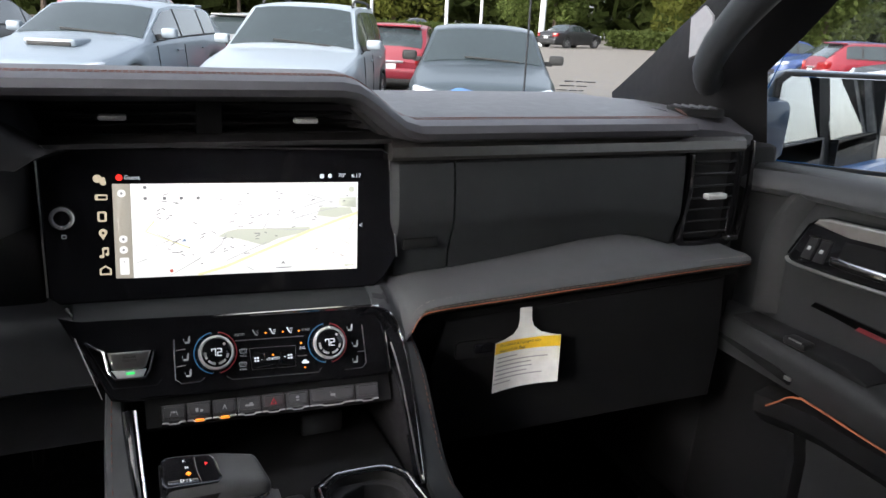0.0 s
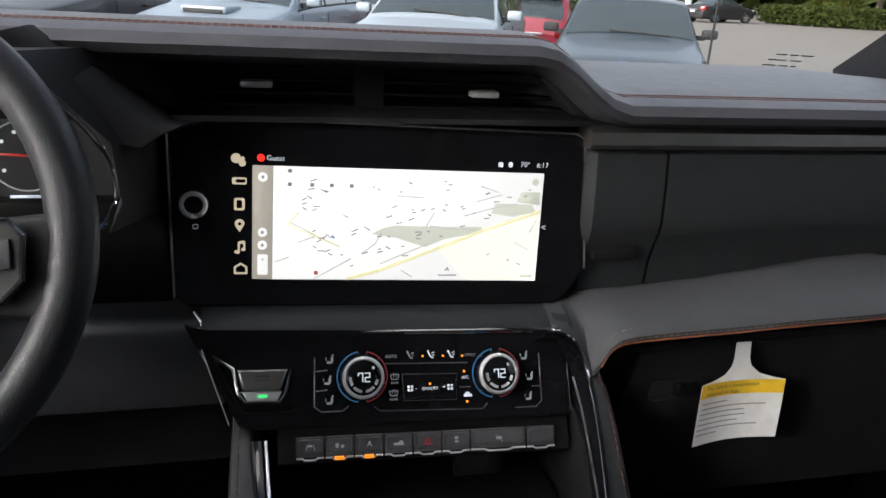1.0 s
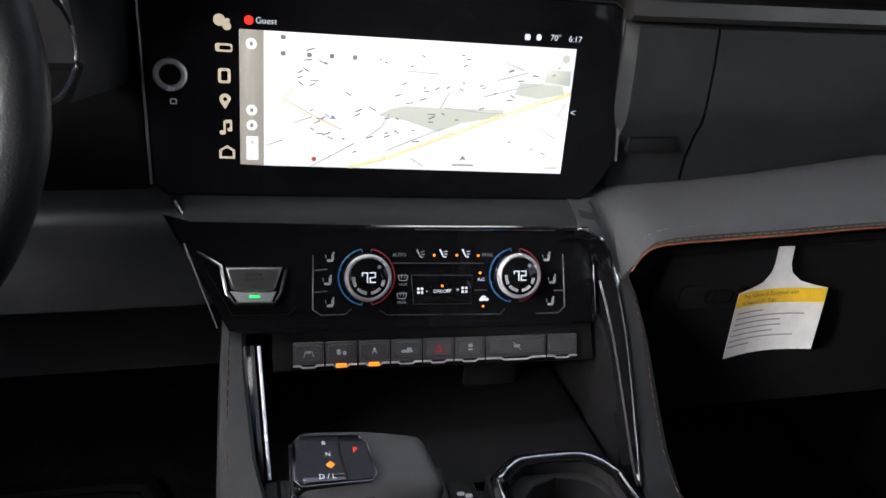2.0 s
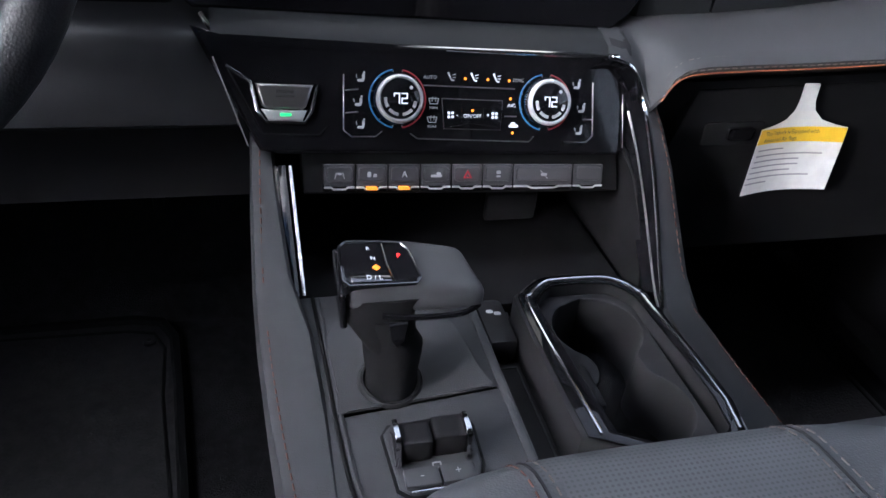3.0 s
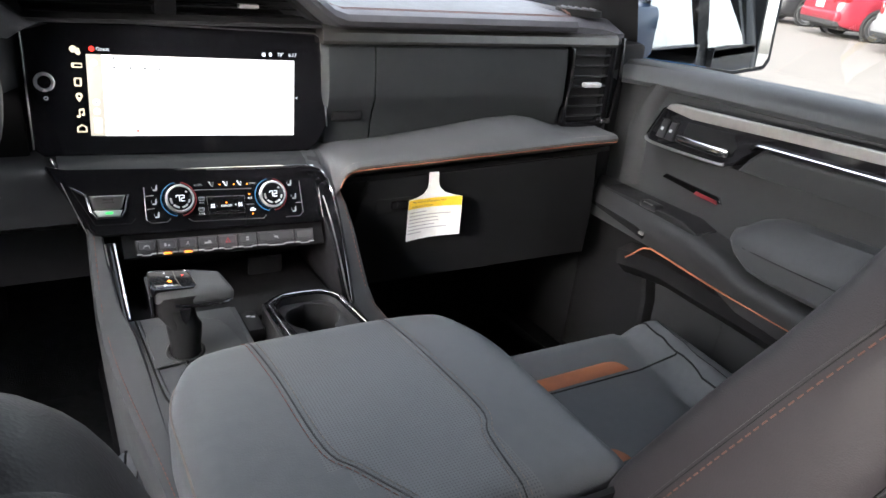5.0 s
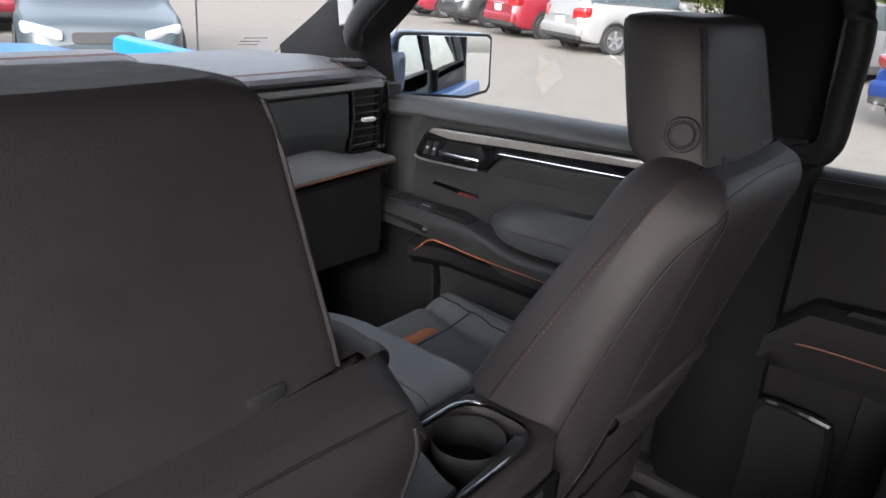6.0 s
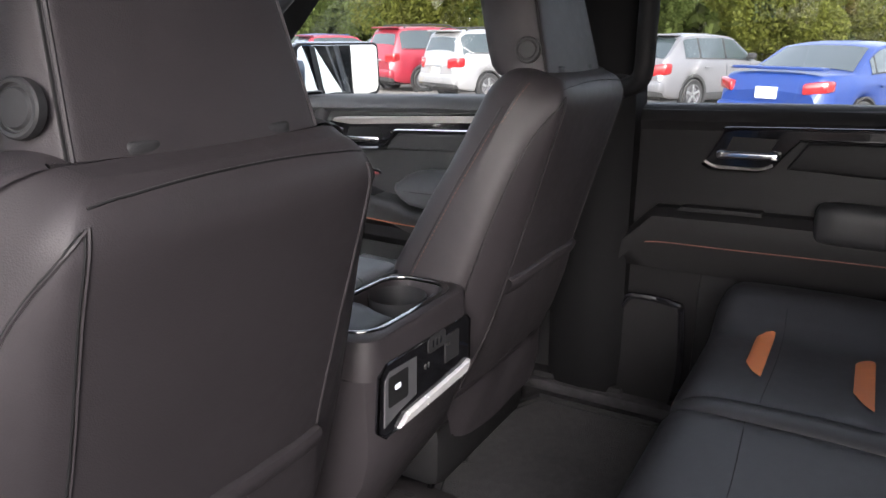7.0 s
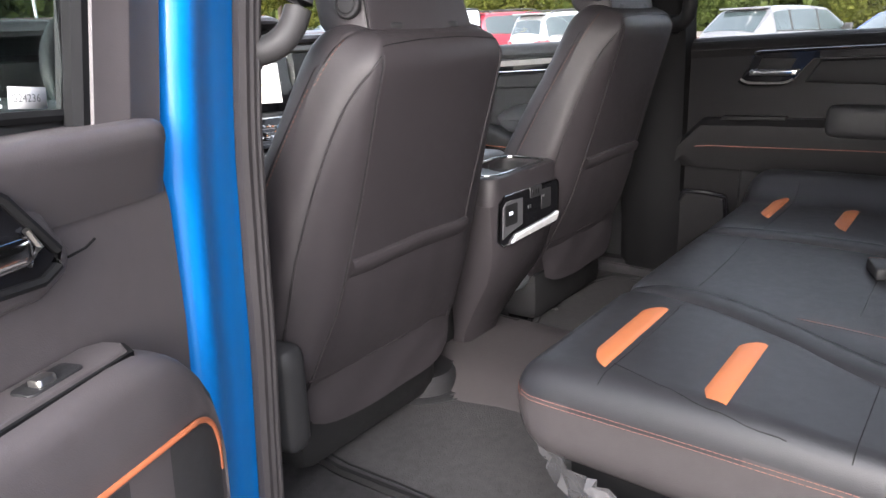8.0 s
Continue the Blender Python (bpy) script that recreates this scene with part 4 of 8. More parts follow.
for kx in (-0.061, 0.070):
    o = hv @ Matrix.Translation((kx, 0.0015, 0))
    knob = part("knob", lathe([(0.0208, 0), (0.021, 0.004), (0.0204, 0.0075), (0.0196, 0.009)], o, 48), SMOKE, panel, "chrome temperature knob with lit digits")
    part("knurl", joined(*[moved(box(-0.0003, 0.0003, 0.0203, 0.0213, 0.001, 0.0075), o @ Matrix.Rotation(math.tau * k / 60, 4, "Z")) for k in range(60)]), CHROME, knob)
    part("chrome_ring", lathe([(0.0196, 0.0085), (0.0198, 0.0105), (0.0192, 0.0125), (0.018, 0.0136), (0.0168, 0.0136), (0.0162, 0.0125)], o, 48), BRIGHT, knob, "bright chrome ring")
    part("knob_face", lathe([(0.0164, 0.0124), (0.0155, 0.0131), (0.0, 0.0131)], o, 40), PIANO, knob)
    for k, mt in ((0, L_BLUE), (1, glow("red_ring_light", (0.5, 0.04, 0.05), 0.035) if kx < 0 else bpy.data.materials["red_ring_light"])):
        arc = [o @ Vector((0.0236 * math.cos(a), 0.0236 * math.sin(a), 0.0008)) for a in [radians((100 if k == 0 else -80) + 8 * i) for i in range(21)]]
        part("light_ring", tube(arc, 0.0007, 5), mt, knob)
        for i in range(0, 21, 4):
            a = radians((100 if k == 0 else -80) + 8 * i)
            part("ring_tick", slab(strip((0.0216 * math.cos(a), 0.0216 * math.sin(a)), (0.0228 * math.cos(a), 0.0228 * math.sin(a)), 0.0004), o, 0.0006, 0.001), L_DIM, knob)
    for a0, a1 in ((175, 212), (222, 262), (278, 318), (328, 352), (40, 52)):
        ring_ = [radians(a0 + (a1 - a0) * i / 8) for i in range(9)]
        part("dial_mark", slab([(0.0138 * math.cos(a), 0.0138 * math.sin(a)) for a in ring_] + [(0.0112 * math.cos(a), 0.0112 * math.sin(a)) for a in ring_[::-1]], o, 0.0131, 0.0134), PEARL, knob)
    w_, h_ = 0.0042, 0.0078
    for dx, bars in ((-0.0032, ((0, 1, 1, 1), (1, 1, 1, 0), (0, 1, 0, 0.72))), (0.0032, ((0, 1, 1, 1), (1, 1, 1, 0.5), (1, 0.5, 0, 0.5), (0, 0.5, 0, 0), (0, 0, 1, 0)))):
        for ax, ay, bx, by in bars:
            a_, b_ = (dx + (ax - 0.5) * w_, (ay - 0.5) * h_ + 0.0004), (dx + (bx - 0.5) * w_, (by - 0.5) * h_ + 0.0004)
            e_ = (Vector(b_) - Vector(a_)).normalized() * 0.0005
            part("digit_bar", slab(strip((a_[0] - e_.x, a_[1] - e_.y), (b_[0] + e_.x, b_[1] + e_.y), 0.001), o, 0.0131, 0.0135), L_WHITE, knob)
# engine button
eb = part("engine_button", slab([(-0.1745, 0.0111), (-0.1297, 0.0107), (-0.1355, -0.0065), (-0.1385, -0.0088), (-0.1665, -0.0083), (-0.1702, -0.006)], hv, 0, 0.006, 0.0025, 3), SATIN, panel, "satin metal engine start button")
words("ENGINE", 0.0038, hv @ Matrix.Translation((-0.152, 0.005, 0.006)), INK, "lettering", eb)
words("START/STOP", 0.0026, hv @ Matrix.Translation((-0.152, 0.0012, 0.006)), INK, "lettering", eb)
part("skirt", slab([(-0.171, -0.0085), (-0.1345, -0.009), (-0.1385, -0.0175), (-0.165, -0.017)], hv, 0, 0.0048, 0.002, 3), PEARL, eb, "bright metal lower edge")
part("indicator", slab(rr(0.009, 0.0024, 0.0009, 2, -0.1517, -0.0128), hv, 0.0046, 0.0054), L_GREEN, eb, "lit green indicator")
part("button_rim", tube([hv @ Vector((x, y, 0.003)) for x, y in ((-0.196, 0.0236), (-0.178, 0.012), (-0.1735, -0.0095), (-0.1675, -0.0185), (-0.1365, -0.019), (-0.1315, -0.0105), (-0.1262, 0.0112))], 0.0016, 6), CHROME, eb)
line([(-0.1959, 0.0236), (-0.1694, -0.028), (-0.125, -0.0286), (-0.1193, -0.0222)], r=0.0009, material=CHROME)
line([(-0.2055, 0.03), (-0.1808, -0.038)], r=0.0006)
# button row
bf = fr((0, -0.008, 1.193), LEVEL, (0, 0.012, 0.03))
row = part("button_bar", loft([[(x, y, z - 0.036 * x) for y, z in ((0.03, 1.206), (0.002, 1.206), (-0.0148, 1.1768), (-0.0135, 1.174), (0.03, 1.17))] for x in (-0.14, -0.132, 0.133, 0.145)]), PILLAR_B, stack)
edges = (-0.1241, -0.0975, -0.07, -0.0423, -0.0145, 0.0135, 0.0419, 0.0989, 0.129)
for k, (x, x1) in enumerate(zip(edges, edges[1:])):
    w = x1 - x
    bt = part("button", slab(rr(w - 0.0012, 0.0185, 0.0015, 2, x + w / 2, -0.0035), bf, 0.0005, 0.0035, 0.001), KEY_GREY, row)
    part("key_pad", slab(rr(w - 0.005, 0.0125, 0.003, 3, x + w / 2, -0.0025), bf, 0.0035, 0.0046, 0.001), KEY_GREY, bt)
    part("key_gap", slab(strip((x, 0.006), (x, -0.0165), 0.0006), bf, 0.0005, 0.0036), DARK, row)
    lip = [(x + 0.0008, -0.0135), (x + w * 0.24, -0.0135), (x + w * 0.32, -0.0152), (x + w * 0.68, -0.0152), (x + w * 0.76, -0.0135), (x + w - 0.0008, -0.0135)]
    part("chrome_edge", tube([bf @ Vector((px, py, 0.0036)) for px, py in lip], 0.0009, 6), PEARL, row, "bright lower edge")
    c = x + w / 2
    if k in (1, 2):
        part("indicator", slab(rr(0.009, 0.0026, 0.0008, 2, c, -0.0142), bf, 0.0005, 0.0056), L_ORANGE, row, "lit orange indicator")
    marks = {0: [strip((c - 0.004, -0.006), (c - 0.0025, -0.001), 0.0007), strip((c + 0.004, -0.006), (c + 0.0025, -0.001), 0.0007), rr(0.0035, 0.002, 0.0008, 2, c, -0.002)], 1: [rr(0.003, 0.0045, 0.001, 2, c - 0.0025, -0.0025), rr(0.003, 0.003, 0.001, 2, c + 0.0025, -0.0035)], 2: [strip((c - 0.002, -0.005), (c, 0.0), 0.0008), strip((c + 0.002, -0.005), (c, 0.0), 0.0008), strip((c - 0.001, -0.003), (c + 0.001, -0.003), 0.0006)], 3: [rr(0.01, 0.0022, 0.001, 2, c, -0.004), rr(0.004, 0.002, 0.0008, 2, c + 0.002, -0.002)], 5: [rr(0.004, 0.003, 0.001, 2, c, -0.001), rr(0.004, 0.0016, 0.0006, 2, c, -0.0045)], 6: [rr(0.006, 0.0026, 0.001, 2, c, -0.003), strip((c - 0.0035, 0.0005), (c + 0.0035, -0.0065), 0.0006)]}
    for pts in marks.get(k, ()):
        part("symbol", slab(pts, bf, 0.0046, 0.005), L_DIM, bt)
    if k == 4:
        part("hazard_symbol", frame_ring([(c - 0.004, -0.006), (c + 0.004, -0.006), (c, 0.0012)], [(c - 0.0022, -0.005), (c + 0.0022, -0.005), (c, -0.0012)], bf, 0.0046, 0.0051), glow("hazard_red", (0.7, 0.03, 0.05), 0.05), bt, "red warning triangle")
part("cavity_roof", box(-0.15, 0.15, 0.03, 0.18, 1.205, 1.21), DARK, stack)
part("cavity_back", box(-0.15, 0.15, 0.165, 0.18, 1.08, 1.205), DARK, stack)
part("phone_pad_lip", box(0.045, 0.1, 0.05, 0.06, 1.098, 1.13, 0.004), PLASTIC, stack)

# ---- hang tag on the glove box ----
tag = thing("air_bag_tag", (0.36, 0.03, 1.15), "white and yellow paper air bag tag hanging from the glove box", "hang tag")
TL = fr((0.352, 0.026, 1.257), (1, 0.05, -0.035), (-0.05, 0.1, 1))


def tag_pt(x, y):
    return TL @ Vector((x, y, 0.010 * (1 - math.cos(x / 0.055 * 1.4)) + 0.004 * (y / -0.1)))


def tag_sheet(outline_l, outline_r, lift, material, name):
    rows = []
    for (xl, yl), (xr, yr) in zip(outline_l, outline_r):
        rows.append([tag_pt(xl + (xr - xl) * i / 10, yl + (yr - yl) * i / 10) + TL.col[2].to_3d() * lift for i in range(11)])
    bm = loft(rows, closed=False, caps=False)
    bmesh.ops.solidify(bm, geom=bm.faces[:], thickness=0.0003)
    return part(name, bm, material, tag)


tag_sheet([(-0.0095, 0.0), (-0.0098, -0.018), (-0.012, -0.027), (-0.02, -0.036), (-0.034, -0.041), (-0.051, -0.044), (-0.0525, -0.06), (-0.0545, -0.09), (-0.056, -0.113)],
          [(0.0095, 0.0), (0.0098, -0.018), (0.013, -0.027), (0.024, -0.036), (0.04, -0.04), (0.054, -0.042), (0.0535, -0.06), (0.052, -0.09), (0.051, -0.11)], 0.0, PAPER, "card")
tag_sheet([(-0.0505, -0.0445), (-0.0515, -0.052), (-0.0525, -0.0595)], [(0.0535, -0.0425), (0.0532, -0.05), (0.053, -0.058)], 0.0005, YELLOW, "yellow_band")
for k, (text, y) in enumerate((("This Vehicle is Equipped with", -0.049), ("Advanced Air Bags", -0.056))):
    t = words(text, 0.0058, Matrix.Identity(4), INK, "heading", tag, align="LEFT")
    for v in t.data.vertices:
        v.co = tag_pt(-0.044 + v.co.x, y + v.co.y + 0.018 * (v.co.x)) + TL.col[2].to_3d() * 0.001
for k in range(7):
    w = (0.035, 0.084, 0.06, 0.062, 0.055, 0.08, 0.03)[k]
    y = -0.066 - 0.0058 * k
    x0 = -0.048 - 0.001 * k
    rows = [[tag_pt(x0 + w * i / 8, y + d + 0.016 * (w * i / 8)) + TL.col[2].to_3d() * 0.0007 for i in range(9)] for d in (0.0008, -0.0008)]
    part("print_line", loft(rows, closed=False, caps=False), surface("grey_print", (0.3, 0.3, 0.32), 0.7, bump=0) if k == 0 else bpy.data.materials["grey_print"], tag)

# ---- steering wheel ----
wheel = thing("steering_wheel", (-0.437, -0.092, 1.428), "dark leather steering wheel with control pads", "steering wheel")
WF = fr((-0.437, -0.092, 1.428), (1, 0, 0), (0, 0.42, 0.91))


def rim_pt(a, r=0.1685, d=0.0):
    return WF @ Vector((r * math.cos(a), r * math.sin(a), d))


part("rim", tube([rim_pt(math.tau * i / 72) for i in range(72)], 0.0165, 12, closed=True), LEATHER, wheel)
for a in (55, -50, 128, 230):
    part("rim_seam", tube([rim_pt(radians(a), 0.1685 + 0.0168 * math.cos(b), 0.0168 * math.sin(b)) for b in [math.tau * i / 16 for i in range(16)]], 0.0008, 5, closed=True), DARK, wheel)
part("hub", softbox((0, 0, 0), (0.085, 0.07, 0.03), 0.028, 8), VINYL, wheel).data.transform(WF @ Matrix.Translation((0, -0.005, -0.01)))
for sx in (-1, 1):
    part("spoke", moved(softbox((0, 0, 0), (0.055, 0.032, 0.012), 0.01, 6, lambda p: (p.x, p.y * (1 + 3 * abs(p.x) * (p.x * 1 > 0)), p.z)), WF @ Matrix.Translation((sx * 0.118, -0.018, 0.0)) @ Matrix.Rotation(0 if sx > 0 else math.pi, 4, "Z")), PLASTIC, wheel)
    pad_ = part("control_pad", slab([(sx * x, y) for x, y in ((0.085, 0.014), (0.134, 0.012), (0.144, 0.002), (0.144, -0.028), (0.132, -0.042), (0.09, -0.046))], WF, 0.012, 0.018, 0.003), PLASTIC, wheel)
    part("pad_rim", tube([WF @ Vector((sx * x, y, 0.0178)) for x, y in ((0.085, 0.014), (0.134, 0.012), (0.144, 0.002), (0.144, -0.028), (0.132, -0.042), (0.09, -0.046))], 0.0013, 6), SMOKE, pad_)
    part("button", slab([(sx * x, y) for x, y in ((0.092, 0.002), (0.136, -0.001), (0.137, -0.02), (0.093, -0.026))], WF, 0.018, 0.0205, 0.0015), SOFT, pad_)
    part("mark", slab([(sx * x, y) for x, y in ((0.124, -0.009), (0.127, -0.012), (0.124, -0.015))], WF, 0.0205, 0.0209), L_DIM, pad_)
part("lower_spoke", moved(box(-0.03, 0.03, -0.17, -0.06, -0.012, 0.006, 0.006), WF), PLASTIC, wheel)
part("column", lathe([(0.05, -0.16), (0.055, -0.06), (0.04, -0.03)], WF, 20), PLASTIC, wheel)
# gauges on the cluster
gface = fr((0, 0.079, 1.39), (1, 0, 0), (0, 0.15, 1))
for gx, gy, r in ((-0.345, 0.055, 0.03), (-0.475, 0.055, 0.045)):
    part("gauge_ring", tube([gface @ Vector((gx + r * math.cos(a), gy + r * math.sin(a), 0.001)) for a in [math.tau * i / 32 for i in range(32)]], 0.0007, 5, closed=True), L_DIM, cl)
    part("needle", slab(strip((gx - r * 0.8, gy + 0.002), (gx + 0.004, gy), 0.002), gface, 0.0005, 0.001), glow("dim_needle", (0.8, 0.03, 0.02), 0.1), cl)
    for k in range(8):
        a = radians(215 - 35 * k)
        part("gauge_mark", slab(rr(0.003, 0.003, 0.001, 2, gx + r * 0.72 * math.cos(a), gy + r * 0.72 * math.sin(a)), gface, 0.0005, 0.0009), L_WHITE, cl)
for x, y in ((-0.293, 0.1), (-0.281, 0.082), (-0.283, 0.062), (-0.291, 0.072)):
    part("tell_tale", slab(rr(0.004, 0.004, 0.0015, 2, x, y), gface, 0.0005, 0.0009), L_WHITE, cl)
part("info_line", slab(strip((-0.36, 0.02), (-0.32, 0.02), 0.0025), gface, 0.0005, 0.0009), glow("lit_info_line", (0.7, 0.75, 0.9), 0.2), cl)

# ---- pedals and mats ----
PEDAL = surface("grey_pedal_rubber", (0.075, 0.068, 0.07), 0.7, grain=300, bump=0.3, specular=0.2)
ped = thing("brake_pedal", (-0.49, 0.45, 0.75), "black ribbed rubber brake pedal", "pedal")
pm = fr((-0.497, 0.43, 0.79), (1, 0, 0), (0, 0.5, 1))
pp = part("pad", slab(rr(0.13, 0.07, 0.012, 3), pm, -0.01, 0.004, 0.003), PEDAL, ped)
for k in range(5):
    part("rib", slab(rr(0.115, 0.005, 0.002, 2, 0, -0.024 + 0.012 * k), pm, 0.004, 0.006), PEDAL, pp)
part("arm", tube([(-0.497, 0.45, 0.8), (-0.49, 0.5, 0.95), (-0.49, 0.52, 1.1)], 0.012, 8), PLASTIC, ped)
ped = thing("accelerator_pedal", (-0.32, 0.45, 0.75), "black ribbed accelerator pedal", "pedal")
pm = fr((-0.322, 0.43, 0.785), (1, 0, 0.06), (0, 0.5, 1))
pp = part("pad", slab([(-0.022, -0.045), (0.018, -0.04), (0.022, 0.06), (-0.018, 0.06)], pm, -0.01, 0.004, 0.003), PEDAL, ped)
for k in range(4):
    part("rib", slab(rr(0.004, 0.085, 0.001, 2, -0.012 + 0.009 * k, 0.008), pm, 0.004, 0.006), PEDAL, pp)
part("arm", tube([(-0.32, 0.45, 0.82), (-0.32, 0.52, 0.95)], 0.01, 8), PLASTIC, ped)


MAT = surface("dark_ribbed_mat", (0.036, 0.035, 0.036), 0.9, grain=260, bump=0.8, depth=0.002, wear=0.25, specular=0.1)


def mat_on_floor(pts, label, studs=()):
    m = thing("floor_mat", (pts[0][0], pts[0][1], FLOOR), label, "floor mat", group="floor mats")
    f = fr((0, 0, FLOOR + 0.002), (1, 0, 0), (0, 1, 0))
    cx, cy = sum(p[0] for p in pts) / len(pts), sum(p[1] for p in pts) / len(pts)
    base = part("mat", slab(pts, f, 0, 0.008, 0.003), MAT, m)
    for k, r in ((0.0, 0.009), (0.024, 0.003)):
        ring_ = [(x + (cx - x) * k / max(0.01, math.hypot(cx - x, cy - y)), y + (cy - y) * k / max(0.01, math.hypot(cx - x, cy - y))) for x, y in pts]
        part("raised_edge", tube([Vector((x, y, FLOOR + 0.009)) for x, y in ring_], r, 6, closed=True), DARK, base)
    for x, y in studs:
        part("stud", lathe([(0.009, 0.008), (0.008, 0.013), (0.004, 0.0135), (0.0, 0.011)], fr((x, y, FLOOR + 0.001), (1, 0, 0), (0, 1, 0)), 14), RUBBER, base)
    return m


mat_on_floor([(-0.72, -0.22), (-0.262, -0.22), (-0.275, 0.0), (-0.29, 0.2), (-0.3, 0.3), (-0.32, 0.335), (-0.36, 0.345), (-0.72, 0.34)], "black carpet mat with raised rubber edge before the driver seat", ((-0.335, 0.295), (-0.54, 0.29)))
mat_on_floor([(0.24, -0.2), (0.70, -0.2), (0.7, 0.3), (0.66, 0.34), (0.3, 0.34), (0.26, 0.3)], "black carpet mat with raised rubber edge before the passenger seat", ((0.595, 0.36),))
mat_on_floor([(-0.53, -0.645), (-0.512, -0.628), (-0.486, -0.62), (-0.411, -0.61), (-0.301, -0.605), (-0.268, -0.616), (-0.258, -0.66), (-0.235, -0.724), (-0.15, -0.797), (-0.116, -0.876), (-0.115, -1.0), (-0.14, -1.2), (-0.53, -1.2), (-0.54, -0.864), (-0.544, -0.737)], "black ribbed rear floor mat with raised edge", ((-0.503, -0.64), (-0.171, -0.81)))
mat_on_floor([(0.15, -0.72), (0.3, -0.66), (0.62, -0.68), (0.7, -0.72), (0.7, -1.2), (0.2, -1.2), (0.14, -0.9)], "black ribbed rear floor mat with raised edge", ((0.35, -0.7),))
hump = solid("floor_tunnel", loft([[(x, y, z) for x, z in ((-0.24 * k, FLOOR - 0.002), (-0.15 * k, FLOOR + 0.05 * h), (-0.1 * k, FLOOR + 0.06 * h), (0.1 * k, FLOOR + 0.06 * h), (0.16 * k, FLOOR + 0.05 * h), (0.26 * k, FLOOR - 0.002))] for y, k, h in ((-0.55, 1, 1), (-0.78, 1, 0.9), (-0.95, 0.95, 0.5), (-1.2, 0.9, 0.25))]), SEAL, "grey-black rubber cover of the floor tunnel", "floor", "structure")
foot = thing("duct_cover", (-0.21, -0.66, FLOOR), "black plastic duct outlet cover under the seat", "duct cover")
part("cover", moved(lathe([(0.098, 0.0), (0.098, 0.012), (0.09, 0.016), (0.082, 0.018), (0.078, 0.045), (0.07, 0.056), (0.0, 0.058)], fr((0, 0, 0), (1, 0, 0), (0, 1, 0)), 28), Matrix.Translation((-0.2, -0.66, FLOOR)) @ Matrix.Diagonal((0.95, 1.0, 1.0, 1))), BLACK_T, foot)


# ---- centre console ----
console = thing("centre_console", (0, -0.4, FLOOR), "grey-black centre console with shifter bay and cup holders", "centre console")


def flank(sx):
    """Cross-sections of one side panel, rising along the gloss fin on the right."""
    rings = []
    left = ((0.12, 0.178, 1.235, 0.162), (0.03, 0.181, 1.225, 0.162), (-0.02, 0.184, 1.19, 0.161), (-0.07, 0.186, 1.14, 0.155), (-0.12, 0.185, 1.122, 0.143), (-0.2, 0.181, 1.118, 0.14), (-0.28, 0.174, 1.117, 0.14), (-0.36, 0.166, 1.116, 0.138), (-0.46, 0.158, 1.115, 0.136))
    right = ((0.12, 0.178, 1.262, 0.168), (0.03, 0.182, 1.258, 0.168), (0.0, 0.188, 1.232, 0.168), (-0.03, 0.189, 1.206, 0.165), (-0.07, 0.188, 1.166, 0.16), (-0.1, 0.187, 1.138, 0.155), (-0.13, 0.187, 1.121, 0.15), (-0.2, 0.188, 1.118, 0.146), (-0.34, 0.188, 1.118, 0.146), (-0.45, 0.175, 1.118, 0.146))
    for y, xo, zt, xi in (left if sx < 0 else right):
        rings.append([(sx * a, y, b) for a, b in ((xi, 0.8), (xi, zt - 0.003), (xi + 0.003, zt), (xo - 0.009, zt - 0.001), (xo - 0.003, zt - 0.006), (xo, zt - 0.022), (xo - 0.004, zt - 0.1), (xo - 0.02, 0.8))])
    return rings


for sx, nm in ((-1, "left"), (1, "right")):
    rg = flank(sx)
    fl = part("side_panel", loft(rg), SOFT if sx < 0 else VINYL, console)
    part("stitching", stitches(smooth_line([Vector(r[3]) + Vector((0, 0, 0.0008)) for r in rg])), THREAD_DIM, fl)
# gloss fins that run from the climate panel down to the cup holders
fin_r = smooth_line([(0.13, 0.024, 1.283), (0.15, 0.0205, 1.276), (0.162, 0.017, 1.258), (0.167, 0.002, 1.234), (0.165, -0.03, 1.206), (0.16, -0.07, 1.168), (0.1515, -0.124, 1.1195)], 5)
rows = []
for i, p in enumerate(fin_r):
    k = i / (len(fin_r) - 1)
    w = 0.020 * (1 - k) ** 0.7 + 0.004
    dn = 0.014 * max(0.0, 1 - 5 * k)
    p = Vector(p)
    rows.append([p, p + Vector((-w * 0.5, -0.001, -dn * 0.5)), p + Vector((-w, 0.002, -dn)), p + Vector((-w, 0.02, -dn - 0.012)), p + Vector((0.0, 0.02, -0.012))])
fin = part("gloss_fin", loft(rows), PIANO, console, "gloss black fin beside the climate panel")
part("chrome_edge", tube([Vector(p) + Vector((-0.001, -0.0012, 0.0005)) for p in fin_r], 0.0017, 6), CHROME, fin)
part("chrome_edge", tube([r[2] + Vector((0.0, -0.0008, 0)) for r in rows[14:]], 0.0011, 6), SATIN, fin)
a, b = Vector((-0.1535, -0.008, 1.203)), Vector((-0.1485, -0.073, 1.12))
m = [a.lerp(b, i / 8) for i in range(9)]
part("trim_bar", tube([p + Vector((0.003, 0, 0)) for p in m], 0.0016, 8), BRIGHT, console, "chrome trim bar")
part("trim_bar", tube([p + Vector((-0.004, 0, 0)) for p in m], 0.0042, 8), PIANO, console)
part("trim_edge", tube([p + Vector((-0.0085, 0, 0)) for p in m], 0.0011, 6), SATIN, console)
side_v = fr((0.1495, 0, 0), (0, -1, 0), (0, 0, 1))
# Sheet added over the flank's inner wall to blacken the cavity.
part("cavity_dark_sheet", slab([(0.088, 1.1), (-0.165, 1.1), (-0.165, 1.21), (0.0, 1.206), (0.03, 1.19), (0.075, 1.145)], side_v, -0.004, 0.0, 0.001), PILLAR_B, console)
